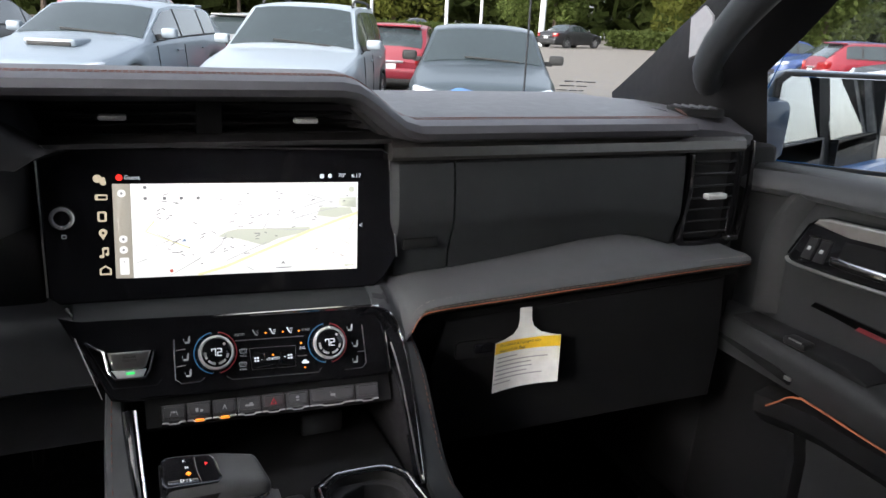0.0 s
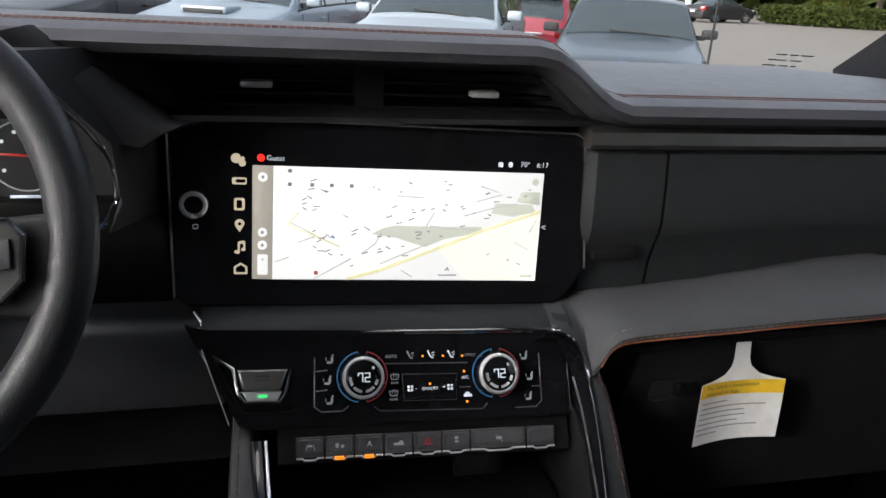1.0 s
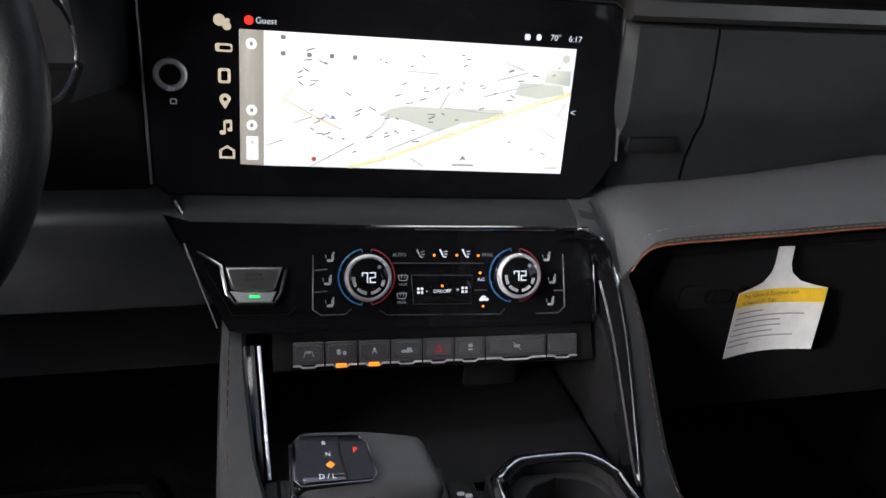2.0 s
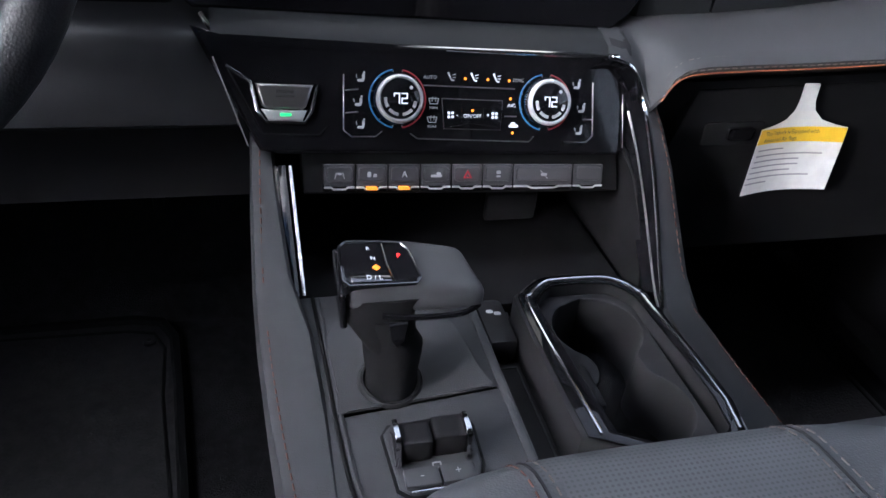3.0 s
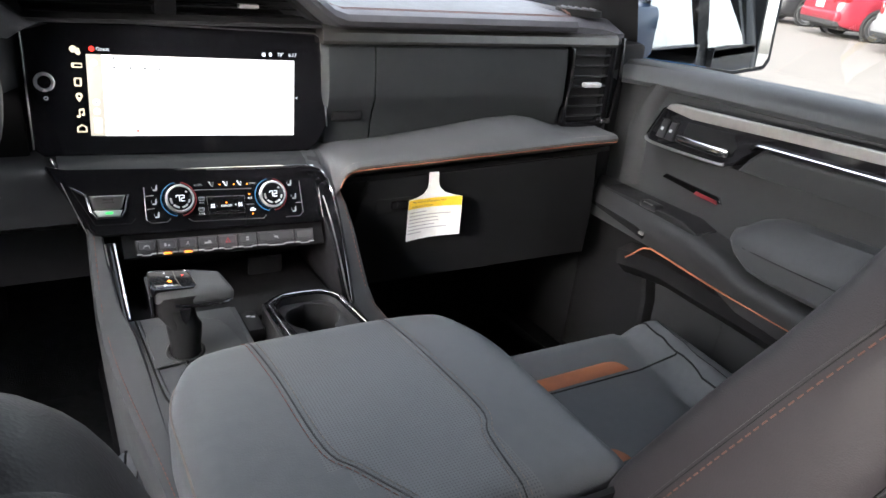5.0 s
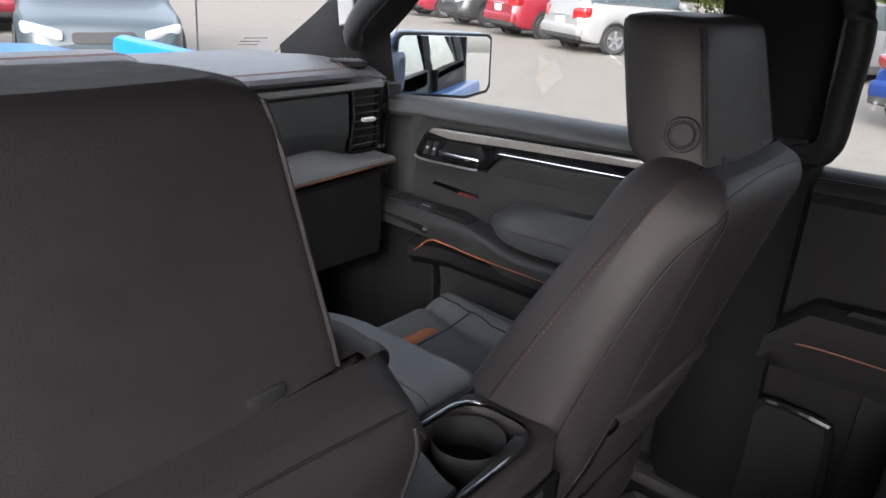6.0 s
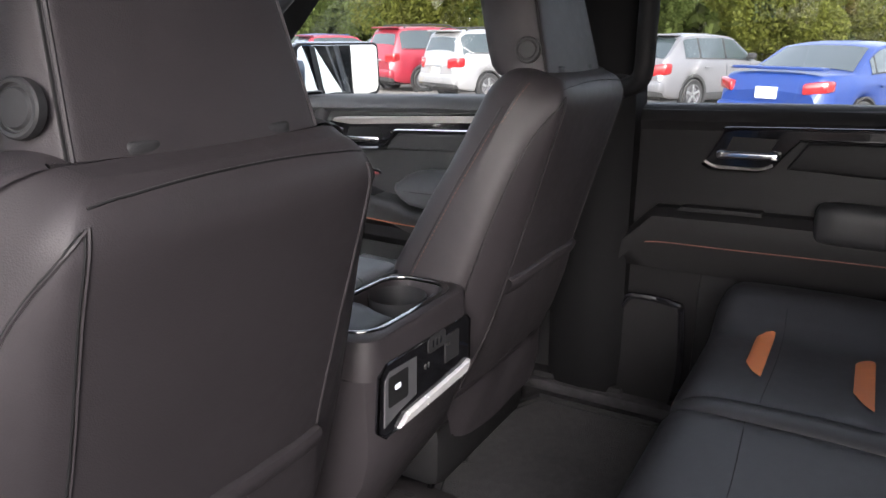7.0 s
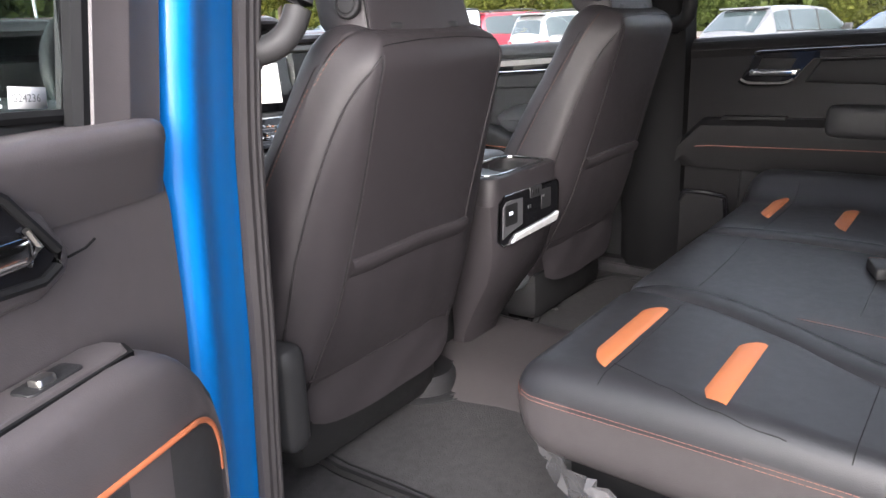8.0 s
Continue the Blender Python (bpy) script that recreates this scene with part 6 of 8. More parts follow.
def front_seat(x, lift, front, label):
    s = thing("front_seat", (x, -0.6, FLOOR), label, "car seat", group="front seats")
    up = Vector((0, 0, lift))

    out = math.copysign(1, x)

    def valley(y):
        """How far from the middle the seam between seat panel and side bolster lies."""
        return float(np.interp(y, (-0.7, -0.381, -0.296, -0.2, -0.15), (0.172, 0.177, 0.193, 0.216, 0.222)))

    mid_y = (-0.7 + front) / 2

    def cush(p):
        px = p.x * (1.1 if p.x * out > 0 else 1.0)
        y = p.y + mid_y
        k = max(0.0, min(1.0, (abs(px) - valley(y)) / 0.05))
        dz = 0.034 * k * k * (3 - 2 * k) - 0.01 * math.exp(-((abs(px) - valley(y)) / 0.011) ** 2) if p.z > 0 else 0.0
        curl = max(0.0, (abs(px) - 0.2) / 0.09) ** 1.5
        return (px, p.y - 0.045 * curl * max(0.0, p.y / 0.27), p.z + dz + 0.012 * (p.y / 0.29) - (0.03 * max(0, p.y - 0.22) / 0.1))

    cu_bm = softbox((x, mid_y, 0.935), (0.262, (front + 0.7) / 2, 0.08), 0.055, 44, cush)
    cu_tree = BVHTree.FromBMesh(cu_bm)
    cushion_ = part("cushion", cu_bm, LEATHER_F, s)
    part("base", box(x - 0.2, x + 0.2, -0.72, -0.24, FLOOR + 0.02, 0.9, 0.03), DARK, s)
    for sx in (-1, 1):
        part("seat_track", box(x + sx * 0.19 - 0.02, x + sx * 0.19 + 0.02, -0.62, -0.2, FLOOR, FLOOR + 0.05, 0.006), PLASTIC, s)
        ys = [front - 0.012 - (0.62 + front) * i / 24 for i in range(25)]
        part("seam", tube(snapped(cu_tree, [(x + sx * valley(y), y, 1.08) for y in ys], 0.0003), 0.0017, 6), DARK, cushion_)
        part("seam", tube(snapped(cu_tree, [(x + sx * (valley(y) + 0.05), y - 0.02, 1.1) for y in ys[2:]], 0.0), 0.0009, 6), DARK, cushion_)
    part("seam", tube(snapped(cu_tree, smooth_line([(x - 0.19, -0.313, 1.09), (x, -0.312, 1.09), (x + 0.19, -0.31, 1.09)], 12), 0.0), 0.0015, 6), DARK, cushion_)
    for at_y, x0, x1 in ((-0.296, -0.12, 0.141), (-0.46, -0.14, 0.0)):
        rows = []
        for k in range(7):
            v = -1 + k / 3
            end, start = x1 - 0.008 * (v + 1) - 0.014 * max(0.0, v) ** 3, x0 + 0.012 * v * v
            rows.append(snapped(cu_tree, [(x + start + (end - start) * q / 20, at_y + 0.0145 * v + 0.006 * (q / 20), 1.13) for q in range(21)], 0.0006 + 0.003 * (1 - v ** 4)))
        part("accent_bar", loft(rows, closed=False, caps=False), TAN, cushion_, "orange leather bar")

    # backrest: level sections from the flap to the rounded top
    zs = [0.86, 0.868, 0.885, 0.92, 0.96, 1.0, 1.04, 1.08, 1.12, 1.16, 1.2, 1.24, 1.28, 1.32, 1.36, 1.4, 1.425, 1.445] + [1.458 + 0.034 * math.sin(i * math.pi / 16) for i in range(9)]
    rings = []
    for i, z in enumerate(zs):
        tuck = 0.034 * (1 - math.cos(max(0, i - 17) * math.pi / 16))
        a = float(np.interp(z, (0.86, 0.95, 1.06, 1.17, 1.3, 1.44, 1.485, 1.5), (0.2, 0.205, 0.18, 0.156, 0.152, 0.152, 0.15, 0.147)))
        b = float(np.interp(z, (0.86, 0.95, 1.06, 1.17, 1.3, 1.38, 1.44, 1.485, 1.5), (0.232, 0.256, 0.264, 0.26, 0.24, 0.222, 0.2, 0.18, 0.172)))
        d = float(np.interp(z, (0.86, 1.0, 1.2, 1.34, 1.44, 1.5), (0.17, 0.205, 0.187, 0.16, 0.132, 0.108)))
        y = rear_y(z)
        k = 0.35 * (1 - (z - 0.86) / 0.03) if z < 0.89 else 0.0
        half = [(0.0, y - 0.003), (a * 0.5, y - 0.002), (a, y + 0.004), (a + (b - a) * 0.45, y + 0.017), (b - 0.012, y + 0.042), (b, y + 0.075), (b + 0.002, y + d - 0.055), (b - 0.008, y + d - 0.016), (b - 0.034, y + d), (b - 0.07, y + d - 0.014), (b * 0.52, y + d - 0.045), (0.0, y + d - 0.056)]
        loop = half + [(-p, q) for p, q in half[-2:0:-1]]
        mid = y + d * 0.45
        loop = [(p * (1 - 0.1 * k - 0.85 * tuck / b), q + (mid - q) * (0.4 * k + tuck / d * 1.7)) for p, q in loop]
        rise = 0.36 * min(1.0, max(0.0, (z - 1.38) / 0.1))
        rings.append([(x + p.x, p.y, z + lift + rise * (p.y - y)) for p in smooth_line([(p, q, 0) for p, q in loop + loop[:1]], 4)[:-1]])
    bk_bm = loft(rings)
    if bk_bm.calc_volume(signed=True) < 0:
        bmesh.ops.reverse_faces(bk_bm, faces=bk_bm.faces[:])
    bk_bm.normal_update()
    bk_tree = BVHTree.FromBMesh(bk_bm)
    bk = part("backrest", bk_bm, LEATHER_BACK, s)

    def rear_pt(px, z, off=0.0):
        """A point on the backrest's rear face."""
        hit, normal, _, _ = bk_tree.ray_cast(Vector((x + px, -2.0, z + lift)), Vector((0, 1, 0)))
        return hit + normal * off

    def seam(name, pts, r=0.0014, gap=0.0026):
        """A sewn seam: a low ridge of leather with a dark line beside it."""
        on = snapped(bk_tree, pts, 0.0004)
        part(name, tube(on, r, 6), LEATHER_BACK, bk)
        part(name, tube(snapped(bk_tree, [p + Vector((gap, -0.001, 0)) for p in on], 0.0006), 0.0009, 5), DARK, bk)

    for sx in (-1, 1):
        seam("seam", smooth_line([rear_pt(sx * a, z) for a, z in ((0.147, 1.478), (0.15, 1.46), (0.152, 1.42), (0.152, 1.36), (0.152, 1.3), (0.155, 1.2), (0.164, 1.1), (0.185, 1.0), (0.196, 0.94))], 10), gap=0.003 * sx)
        seam("corner_seam", smooth_line([Vector((x + sx * a, rear_y(z) + dy, z + lift)) for a, dy, z in ((0.15, 0.006, 1.478), (0.166, 0.012, 1.457), (0.194, 0.026, 1.41), (0.22, 0.032, 1.32), (0.24, 0.034, 1.2), (0.25, 0.03, 1.08), (0.25, 0.03, 0.98))], 10), gap=0.004 * sx)
        fl = smooth_line([Vector((x + sx * a, rear_y(z) + dy, z + lift)) for a, dy, z in ((0.165, 0.078, 1.495), (0.2, 0.095, 1.42), (0.235, 0.12, 1.3), (0.26, 0.14, 1.2), (0.27, 0.155, 1.08), (0.27, 0.16, 0.98))], 10)
        seam("side_seam", fl, 0.0016, 0.0)
        part("stitching", stitches(snapped(bk_tree, [p + Vector((0, -0.007, 0)) for p in fl])), THREAD_DIM, bk)
    seam("top_seam", smooth_line([Vector((x + px, rear_y(1.48) + 0.012, 1.5 + lift - 0.4 * px * px)) for px in (-0.145, -0.07, 0.0, 0.07, 0.145)], 8), 0.0009, 0.0)
    # map pocket with a rolled hem, and the seam of the flap under it
    rows = []
    for z, off in ((1.178, 0.001), (1.177, 0.008), (1.172, 0.0115), (1.164, 0.011), (1.155, 0.009), (1.149, 0.005), (1.143, 0.006), (1.1, 0.007), (1.03, 0.006), (0.962, 0.0025)):
        w = float(np.interp(z, (0.95, 1.06, 1.18), (0.19, 0.176, 0.154)))
        rows.append([rear_pt(w * q / 10, z + 0.003 * math.cos(q * 0.314) - 0.003, off + 0.0005 * math.sin(1.3 * q + 9 * z)) for q in range(-10, 11)])
    part("pocket", loft(rows, closed=False, caps=False), LEATHER_BACK, bk, "map pocket with a rolled hem")
    rows = []
    for k in range(7):
        rows.append([Vector((x + 0.208 * q / 8 * (1 - 0.012 * k), -0.757 + 0.012 * (abs(q) / 8) ** 4 + 0.0015 * math.sin(q * 0.9 + k), 0.957 + lift * 0.5 - (0.099 - 0.022 * (abs(q) / 8) ** 5) * k / 6)) for q in range(-8, 9)])
    rows += [[p + Vector((0, 0.006, 0.002)) for p in r] for r in rows[::-1]]
    part("flap", loft(rows, closed=False, caps=False), LEATHER_BACK, bk, "leather flap below the map pocket")
    seam("flap_seam", smooth_line([rear_pt(0.2 * q / 6, 0.958 + 0.004 * (q / 6) ** 2) for q in range(-6, 7)], 4), 0.0028, 0.0)
    if x < 0:
        part("side_cover", softbox((x - 0.252, -0.63, 0.96 + lift / 2), (0.03, 0.16, 0.095), 0.028, 8), PLASTIC, s)
    # headrest: leans forward, narrower to the rear and the top
    rings = []
    for z, inset in ((1.486, 0.03), (1.489, 0.013), (1.496, 0.005), (1.507, 0.001), (1.53, 0.0), (1.57, 0.0), (1.6, 0.0), (1.63, 0.0), (1.65, 0.0), (1.662, 0.002), (1.668, 0.007), (1.672, 0.02)):
        t = (z - 1.503) / 0.169
        hr, hf, y = 0.131 - 0.022 * t, 0.152 - 0.026 * t, -0.878 + 0.045 * t
        rings.append(plan_ring([(x - hr, y), (x + hr, y), (x + hf, y + 0.112), (x - hf, y + 0.112)], (0.014, 0.014, 0.04, 0.04), z + lift + 0.003 * (1 - t), inset, 0.005, lean=0.26 * (1 - t)))
    hd_bm = loft(rings)
    if hd_bm.calc_volume(signed=True) < 0:
        bmesh.ops.reverse_faces(hd_bm, faces=hd_bm.faces[:])
    hd_bm.normal_update()
    hd_tree = BVHTree.FromBMesh(hd_bm)
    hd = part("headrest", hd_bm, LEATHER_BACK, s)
    for sx in (-1, 1):
        part("headrest_post", tube([Vector((x + sx * 0.07, -0.845, 1.45)) + up, Vector((x + sx * 0.07, -0.825, 1.54)) + up], 0.008, 10), PLASTIC, s)
        part("post_sleeve", softbox(Vector((x + sx * 0.07, -0.862, 1.515)) + up, (0.016, 0.014, 0.007), 0.006, 4), PLASTIC, s)
        line_ = [Vector((x + sx * (0.1285 - 0.022 * t), -0.8765 + 0.045 * t, 1.503 + 0.169 * t + lift)) for t in [0.03 + 0.94 * i / 16 for i in range(17)]]
        part("seam", tube(snapped(hd_tree, line_, 0.0002), 0.002, 6), LEATHER_BACK, hd)
        part("seam", tube(snapped(hd_tree, [p + Vector((sx * 0.0045, 0.002, 0)) for p in line_], 0.0003), 0.0013, 5), DARK, hd)
    bo = fr(Vector((x - 0.1385, -0.842, 1.547)) + up, (0.19, -1, 0.04), (0.14, 0.03, 1))
    part("button", lathe([(0.0205, -0.004), (0.0205, 0.0025), (0.019, 0.0042), (0.0165, 0.0042), (0.0155, 0.0022), (0.014, 0.002), (0.0125, 0.004), (0.0, 0.0042)], bo, 28), PLASTIC, hd, "round black headrest release button")
    return s


front_seat(-0.41, 0.0, -0.18, "charcoal leather driver seat with map pocket and copper seams")
front_seat(0.41, 0.027, -0.16, "charcoal leather passenger seat with an orange bar, set higher")

# ---- rear bench ----
bench = thing("rear_bench", (0, -1.35, FLOOR), "charcoal leather rear bench with orange bars", "car seat")


def bolster(x):
    """Raised outer end of the bench by the closed door."""
    t = max(0.0, min(1.0, (x - 0.53) / 0.1))
    return t * t * (3 - 2 * t)


def split(y):
    return float(np.interp(y, (-1.7, -1.535, -1.42, -1.3, -1.2, -1.1), (-0.4, -0.368, -0.3, -0.235, -0.205, -0.195)))


def cushion(x0, x1):
    hx = (x1 - x0) / 2
    near = (1 if x1 < 0 else -1) if x0 < 0 else 0

    def bow(p):
        """The joint between the outer and middle cushion swings outwards to the rear."""
        return near and (split(p.y - 1.40) + 0.195) * max(0.0, min(1.0, (near * p.x + hx) / (2 * hx)))

    return softbox(((x0 + x1) / 2, -1.40, 1.0), (hx, 0.285, 0.067), 0.045, 18, lambda p: (p.x + bow(p), p.y + 0.02 * (p.z < 0) * (p.z / 0.067) * (p.y > 0), p.z + (0.012 * math.cos(p.y / 0.285 * 1.5) if p.z > 0 else 0) + 0.008 * (p.y / 0.285) + (0.05 * bolster((x0 + x1) / 2 + p.x) if p.z > 0 else 0)))


seats_bm = []
for a, b in ((-0.58, -0.19), (-0.20, 0.215), (0.213, 0.72)):
    bm = cushion(a, b)
    seats_bm.append(BVHTree.FromBMesh(bm))
    for f in bm.faces:
        f.material_index = 1 if f.calc_center_median().z < 1.033 and f.normal.z < 0.6 else 0
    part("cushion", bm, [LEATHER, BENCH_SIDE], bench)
for tree_, x0, x1, y in ((0, -0.53, -0.3, -1.215), (0, -0.575, -0.36, -1.378), (2, 0.34, 0.53, -1.212), (2, 0.3, 0.485, -1.37)):
    rows = []
    for k in range(8):
        t = k / 7
        v = -0.018 + (0.034 if tree_ == 0 else 0.029) * t
        a, b = x0 + 0.052 * t * t, x1 + 0.008 - 0.024 * t * t
        rows.append(snapped(seats_bm[tree_], [(a + (b - a) * q / 20, y + v, 1.16 if tree_ == 0 else 1.086) for q in range(21)], 0.0004 + 0.0024 * (1 - (2 * k / 7 - 1) ** 4)))
    part("accent_bar", loft(rows, closed=False, caps=False), TAN, bench, "orange leather bar")
for tr, pts in ((0, [(-0.57, -1.24, 1.08), (-0.4, -1.245, 1.09), (-0.21, -1.245, 1.08)]), (0, [(-0.36, -1.533, 1.08), (-0.48, -1.532, 1.09), (-0.6, -1.53, 1.08)]), (0, [(-0.512, -1.239, 1.09), (-0.56, -1.36, 1.09), (-0.6, -1.465, 1.09)]), (1, [(-0.17, -1.24, 1.08), (0.0, -1.24, 1.09), (0.19, -1.23, 1.08)]), (1, [(-0.17, -1.48, 1.08), (0.0, -1.48, 1.09), (0.19, -1.48, 1.08)]), (2, [(0.23, -1.24, 1.08), (0.43, -1.245, 1.09), (0.63, -1.24, 1.08)])):
    part("seam", tube(snapped(seats_bm[tr], smooth_line(pts, 8), 0.0), 0.0007, 6), DARK, bench)
for k, (a, b) in enumerate(((-0.57, -0.2), (-0.19, 0.2), (0.22, 0.64))):
    for dz, th in ((0.0, THREAD_DIM), (-0.006, THREAD_DIM)):
        part("stitching", stitches(snapped(seats_bm[k], smooth_line([(a - 0.04, -1.66, 1.03 + dz), (a - 0.04, -1.3, 1.036 + dz), (a - 0.02, -1.16, 1.037 + dz), (a + 0.05, -1.09, 1.04 + dz), (a + 0.12, -1.085, 1.04 + dz), (b - 0.01, -1.085, 1.04 + dz)], 10)), 0.006, 0.0015, 0.00055), th, bench)
for path in ([(split(y) + 0.005, y) for y in (-1.64, -1.53, -1.42, -1.3, -1.2, -1.14)], [(0.214, y) for y in (-1.64, -1.5, -1.3, -1.17, -1.13)]):
    welt = smooth_line([(px, y, float(np.interp(y, (-1.64, -1.3, -1.17, -1.13), (1.068, 1.075, 1.069, 1.05)))) for px, y in path], 6)
    part("valley_welt", tube(welt, 0.03, 12, 0.36), LEATHER, bench)
part("bench_base", box(-0.54, 0.6, -1.65, -1.19, FLOOR, 0.945, 0.01), DARK, bench)
for bx, by, tilt in ((0.05, -1.48, 20), (-0.3, -1.6, -15)):
    bk_ = thing("belt_buckle", (bx, by, 1.08), "black seat belt buckle lying on the bench", "seat belt", group="belt buckles")
    bm_ = pose(bx, by, 1.087, 0, 0, tilt)
    part("body", moved(softbox((0, 0, 0), (0.034, 0.016, 0.011), 0.006, 6), bm_), PLASTIC, bk_)
    part("release", moved(softbox((0.03, 0, 0.001), (0.007, 0.013, 0.009), 0.003, 4), bm_), surface("red_release", (0.35, 0.01, 0.015), 0.4, bump=0) if bx > 0 else bpy.data.materials["red_release"], bk_, "red release button")
rows = []
rng_p = random.Random(5)
for k in range(7):
    rows.append([(float(np.interp(-1.14 - 0.011 * i, (-1.45, -1.3, -1.25, -1.216, -1.176, -1.146), (-0.618, -0.618, -0.608, -0.588, -0.56, -0.536))) + 0.004 * k + rng_p.uniform(-0.008, 0.008), -1.14 - 0.011 * i + rng_p.uniform(-0.006, 0.006), 0.96 - 0.013 * k + rng_p.uniform(-0.006, 0.006)) for i in range(30)])
part("plastic_film", loft(rows, closed=False, caps=False), surface("crumpled_clear_film", (0.055, 0.055, 0.058), 0.22, 0.0, bump=0, specular=0.8), bench, "crumpled clear plastic film under the bench edge")


# ---- right-hand doors, closed ----
def plate_x(pts, x, t, bev=0.004, seg=2):
    """A plate on the right-hand door: outline in (y, z), its face towards the cab at x."""
    return slab([(-y, z) for y, z in pts], fr((x + t, 0, 0), (0, -1, 0), (0, 0, 1)), 0, t, bev, seg)


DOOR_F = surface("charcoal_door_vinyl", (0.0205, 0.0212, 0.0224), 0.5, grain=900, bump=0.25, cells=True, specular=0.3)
fd = thing("front_door", (0.82, -0.25, 0.8), "closed front passenger door with charcoal vinyl trim", "car door")
part("panel", plate_x([(0.14, 0.8), (0.14, 1.43), (-0.60, 1.455), (-0.61, 0.8)], 0.80, 0.06, 0.01), DOOR_F, fd)
# Ledge coloured greyer than the door, for the sky reflected along it.
part("belt", loft([[(x, y, z + dz) for x, z in ((0.86, 1.39), (0.80, 1.398), (0.788, 1.402), (0.782, 1.409), (0.783, 1.418), (0.792, 1.43), (0.808, 1.438), (0.828, 1.441), (0.86, 1.442))] for y, dz in ((0.17, -0.022), (0.1, -0.012), (0.0, -0.004), (-0.3, 0.008), (-0.62, 0.018))]), SOFT, fd, "soft window ledge, greyed for sky reflection")
part("front_sweep", loft([[(0.80, y + 0.03, z), (0.786, y + 0.024, z), (0.782, y + 0.01, z), (0.788, y - 0.006, z), (0.80, y - 0.016, z)] for y, z in ((-0.022, 1.408), (-0.004, 1.38), (0.014, 1.345), (0.022, 1.31), (0.02, 1.25), (0.02, 1.205))]), DOOR_F, fd)
bezel = part("bezel", plate_x([(-0.018, 1.312), (-0.052, 1.376), (-0.078, 1.387), (-0.62, 1.418), (-0.62, 1.378), (-0.262, 1.361), (-0.24, 1.338), (-0.222, 1.316), (-0.2, 1.307), (-0.03, 1.302)], 0.772, 0.03, 0.005), PIANO, fd, "gloss black door handle surround")
part("trim_strip", plate_x([(-0.056, 1.372), (-0.064, 1.381), (-0.08, 1.3855), (-0.35, 1.4005), (-0.62, 1.416), (-0.62, 1.4), (-0.45, 1.39), (-0.3, 1.381), (-0.2, 1.3735), (-0.12, 1.368)], 0.766, 0.01, 0.004), STRIP, bezel, "satin metal trim strip")
part("gleam", tube(smooth_line([(0.7685, -0.25, 1.352), (0.767, -0.262, 1.3605), (0.766, -0.3, 1.3635), (0.766, -0.45, 1.3705), (0.766, -0.61, 1.378)], 6), 0.0026, 8), CHROME, bezel)
part("bezel_rim", tube(smooth_line([(0.7695, -0.02, 1.312), (0.769, -0.033, 1.3055), (0.7685, -0.1, 1.306), (0.7685, -0.19, 1.3105), (0.7695, -0.205, 1.313)], 6), 0.0028, 8), SATIN, bezel)
part("bezel_edge", tube([(0.7705, y, z) for y, z in ((-0.068, 1.379), (-0.05, 1.37), (-0.021, 1.318))], 0.0016, 6), SMOKE, bezel)
part("handle_cup", plate_x([(-0.1, 1.322), (-0.112, 1.36), (-0.21, 1.366), (-0.222, 1.345), (-0.205, 1.32)], 0.7705, 0.004, 0.001), DARK, bezel)
part("handle", softbox((0.763, -0.155, 1.3315), (0.008, 0.058, 0.0075), 0.005, 8, lambda p: (p.x - 0.006 * (p.y / 0.058) ** 2 * -1, p.y, p.z - 0.03 * p.y)), CHROME, bezel, "chrome inner door handle")
for y0 in (-0.043, -0.064):
    key = part("lock_key", plate_x([(y0, 1.318), (y0 - 0.012, 1.352), (y0 - 0.028, 1.354), (y0 - 0.018, 1.318)], 0.7685, 0.006, 0.002), PLASTIC, bezel)
    part("key_gleam", tube([(0.768, y0 - 0.012, 1.3535), (0.768, y0 - 0.028, 1.3555)], 0.0012, 6), CHROME, key)
    part("key_mark", plate_x([(y0 - 0.01, 1.333), (y0 - 0.012, 1.339), (y0 - 0.018, 1.339), (y0 - 0.016, 1.333)], 0.7682, 0.001, 0), L_DIM, key)
part("insert_pad", plate_x([(-0.226, 1.308), (-0.244, 1.334), (-0.265, 1.353), (-0.62, 1.372), (-0.62, 1.328), (-0.5, 1.321)], 0.776, 0.025, 0.008, 3), DOOR_F, fd)
part("crease", tube(smooth_line([(0.7995, -0.2, 1.305), (0.7995, -0.23, 1.3045), (0.7995, -0.5, 1.319), (0.7995, -0.61, 1.325)]), 0.0014, 6), DARK, fd)
arm_f = part("armrest", loft([[(0.83, y, zb), (0.775 - w, y, zb + 0.002), (0.765 - w, y, zb + 0.012), (0.763 - w, y, zc), (0.768 - w, y, zc + 0.01), (0.79 - w * 0.5, y, zt - 0.004), (0.81, y, zt), (0.83, y, zt)] for y, w, zb, zc, zt in ((-0.262, 0.0, 1.205, 1.212, 1.222), (-0.272, 0.018, 1.196, 1.212, 1.232), (-0.29, 0.03, 1.186, 1.212, 1.246), (-0.32, 0.034, 1.172, 1.211, 1.258), (-0.36, 0.036, 1.168, 1.212, 1.264), (-0.45, 0.036, 1.168, 1.214, 1.27), (-0.6, 0.034, 1.17, 1.218, 1.28))]), SOFT, fd, "padded armrest")
part("seam", tube(smooth_line([(0.731, -0.31, 1.2105), (0.7275, -0.36, 1.2115), (0.727, -0.45, 1.2135), (0.729, -0.6, 1.2175)]), 0.0011, 5), DARK, arm_f)
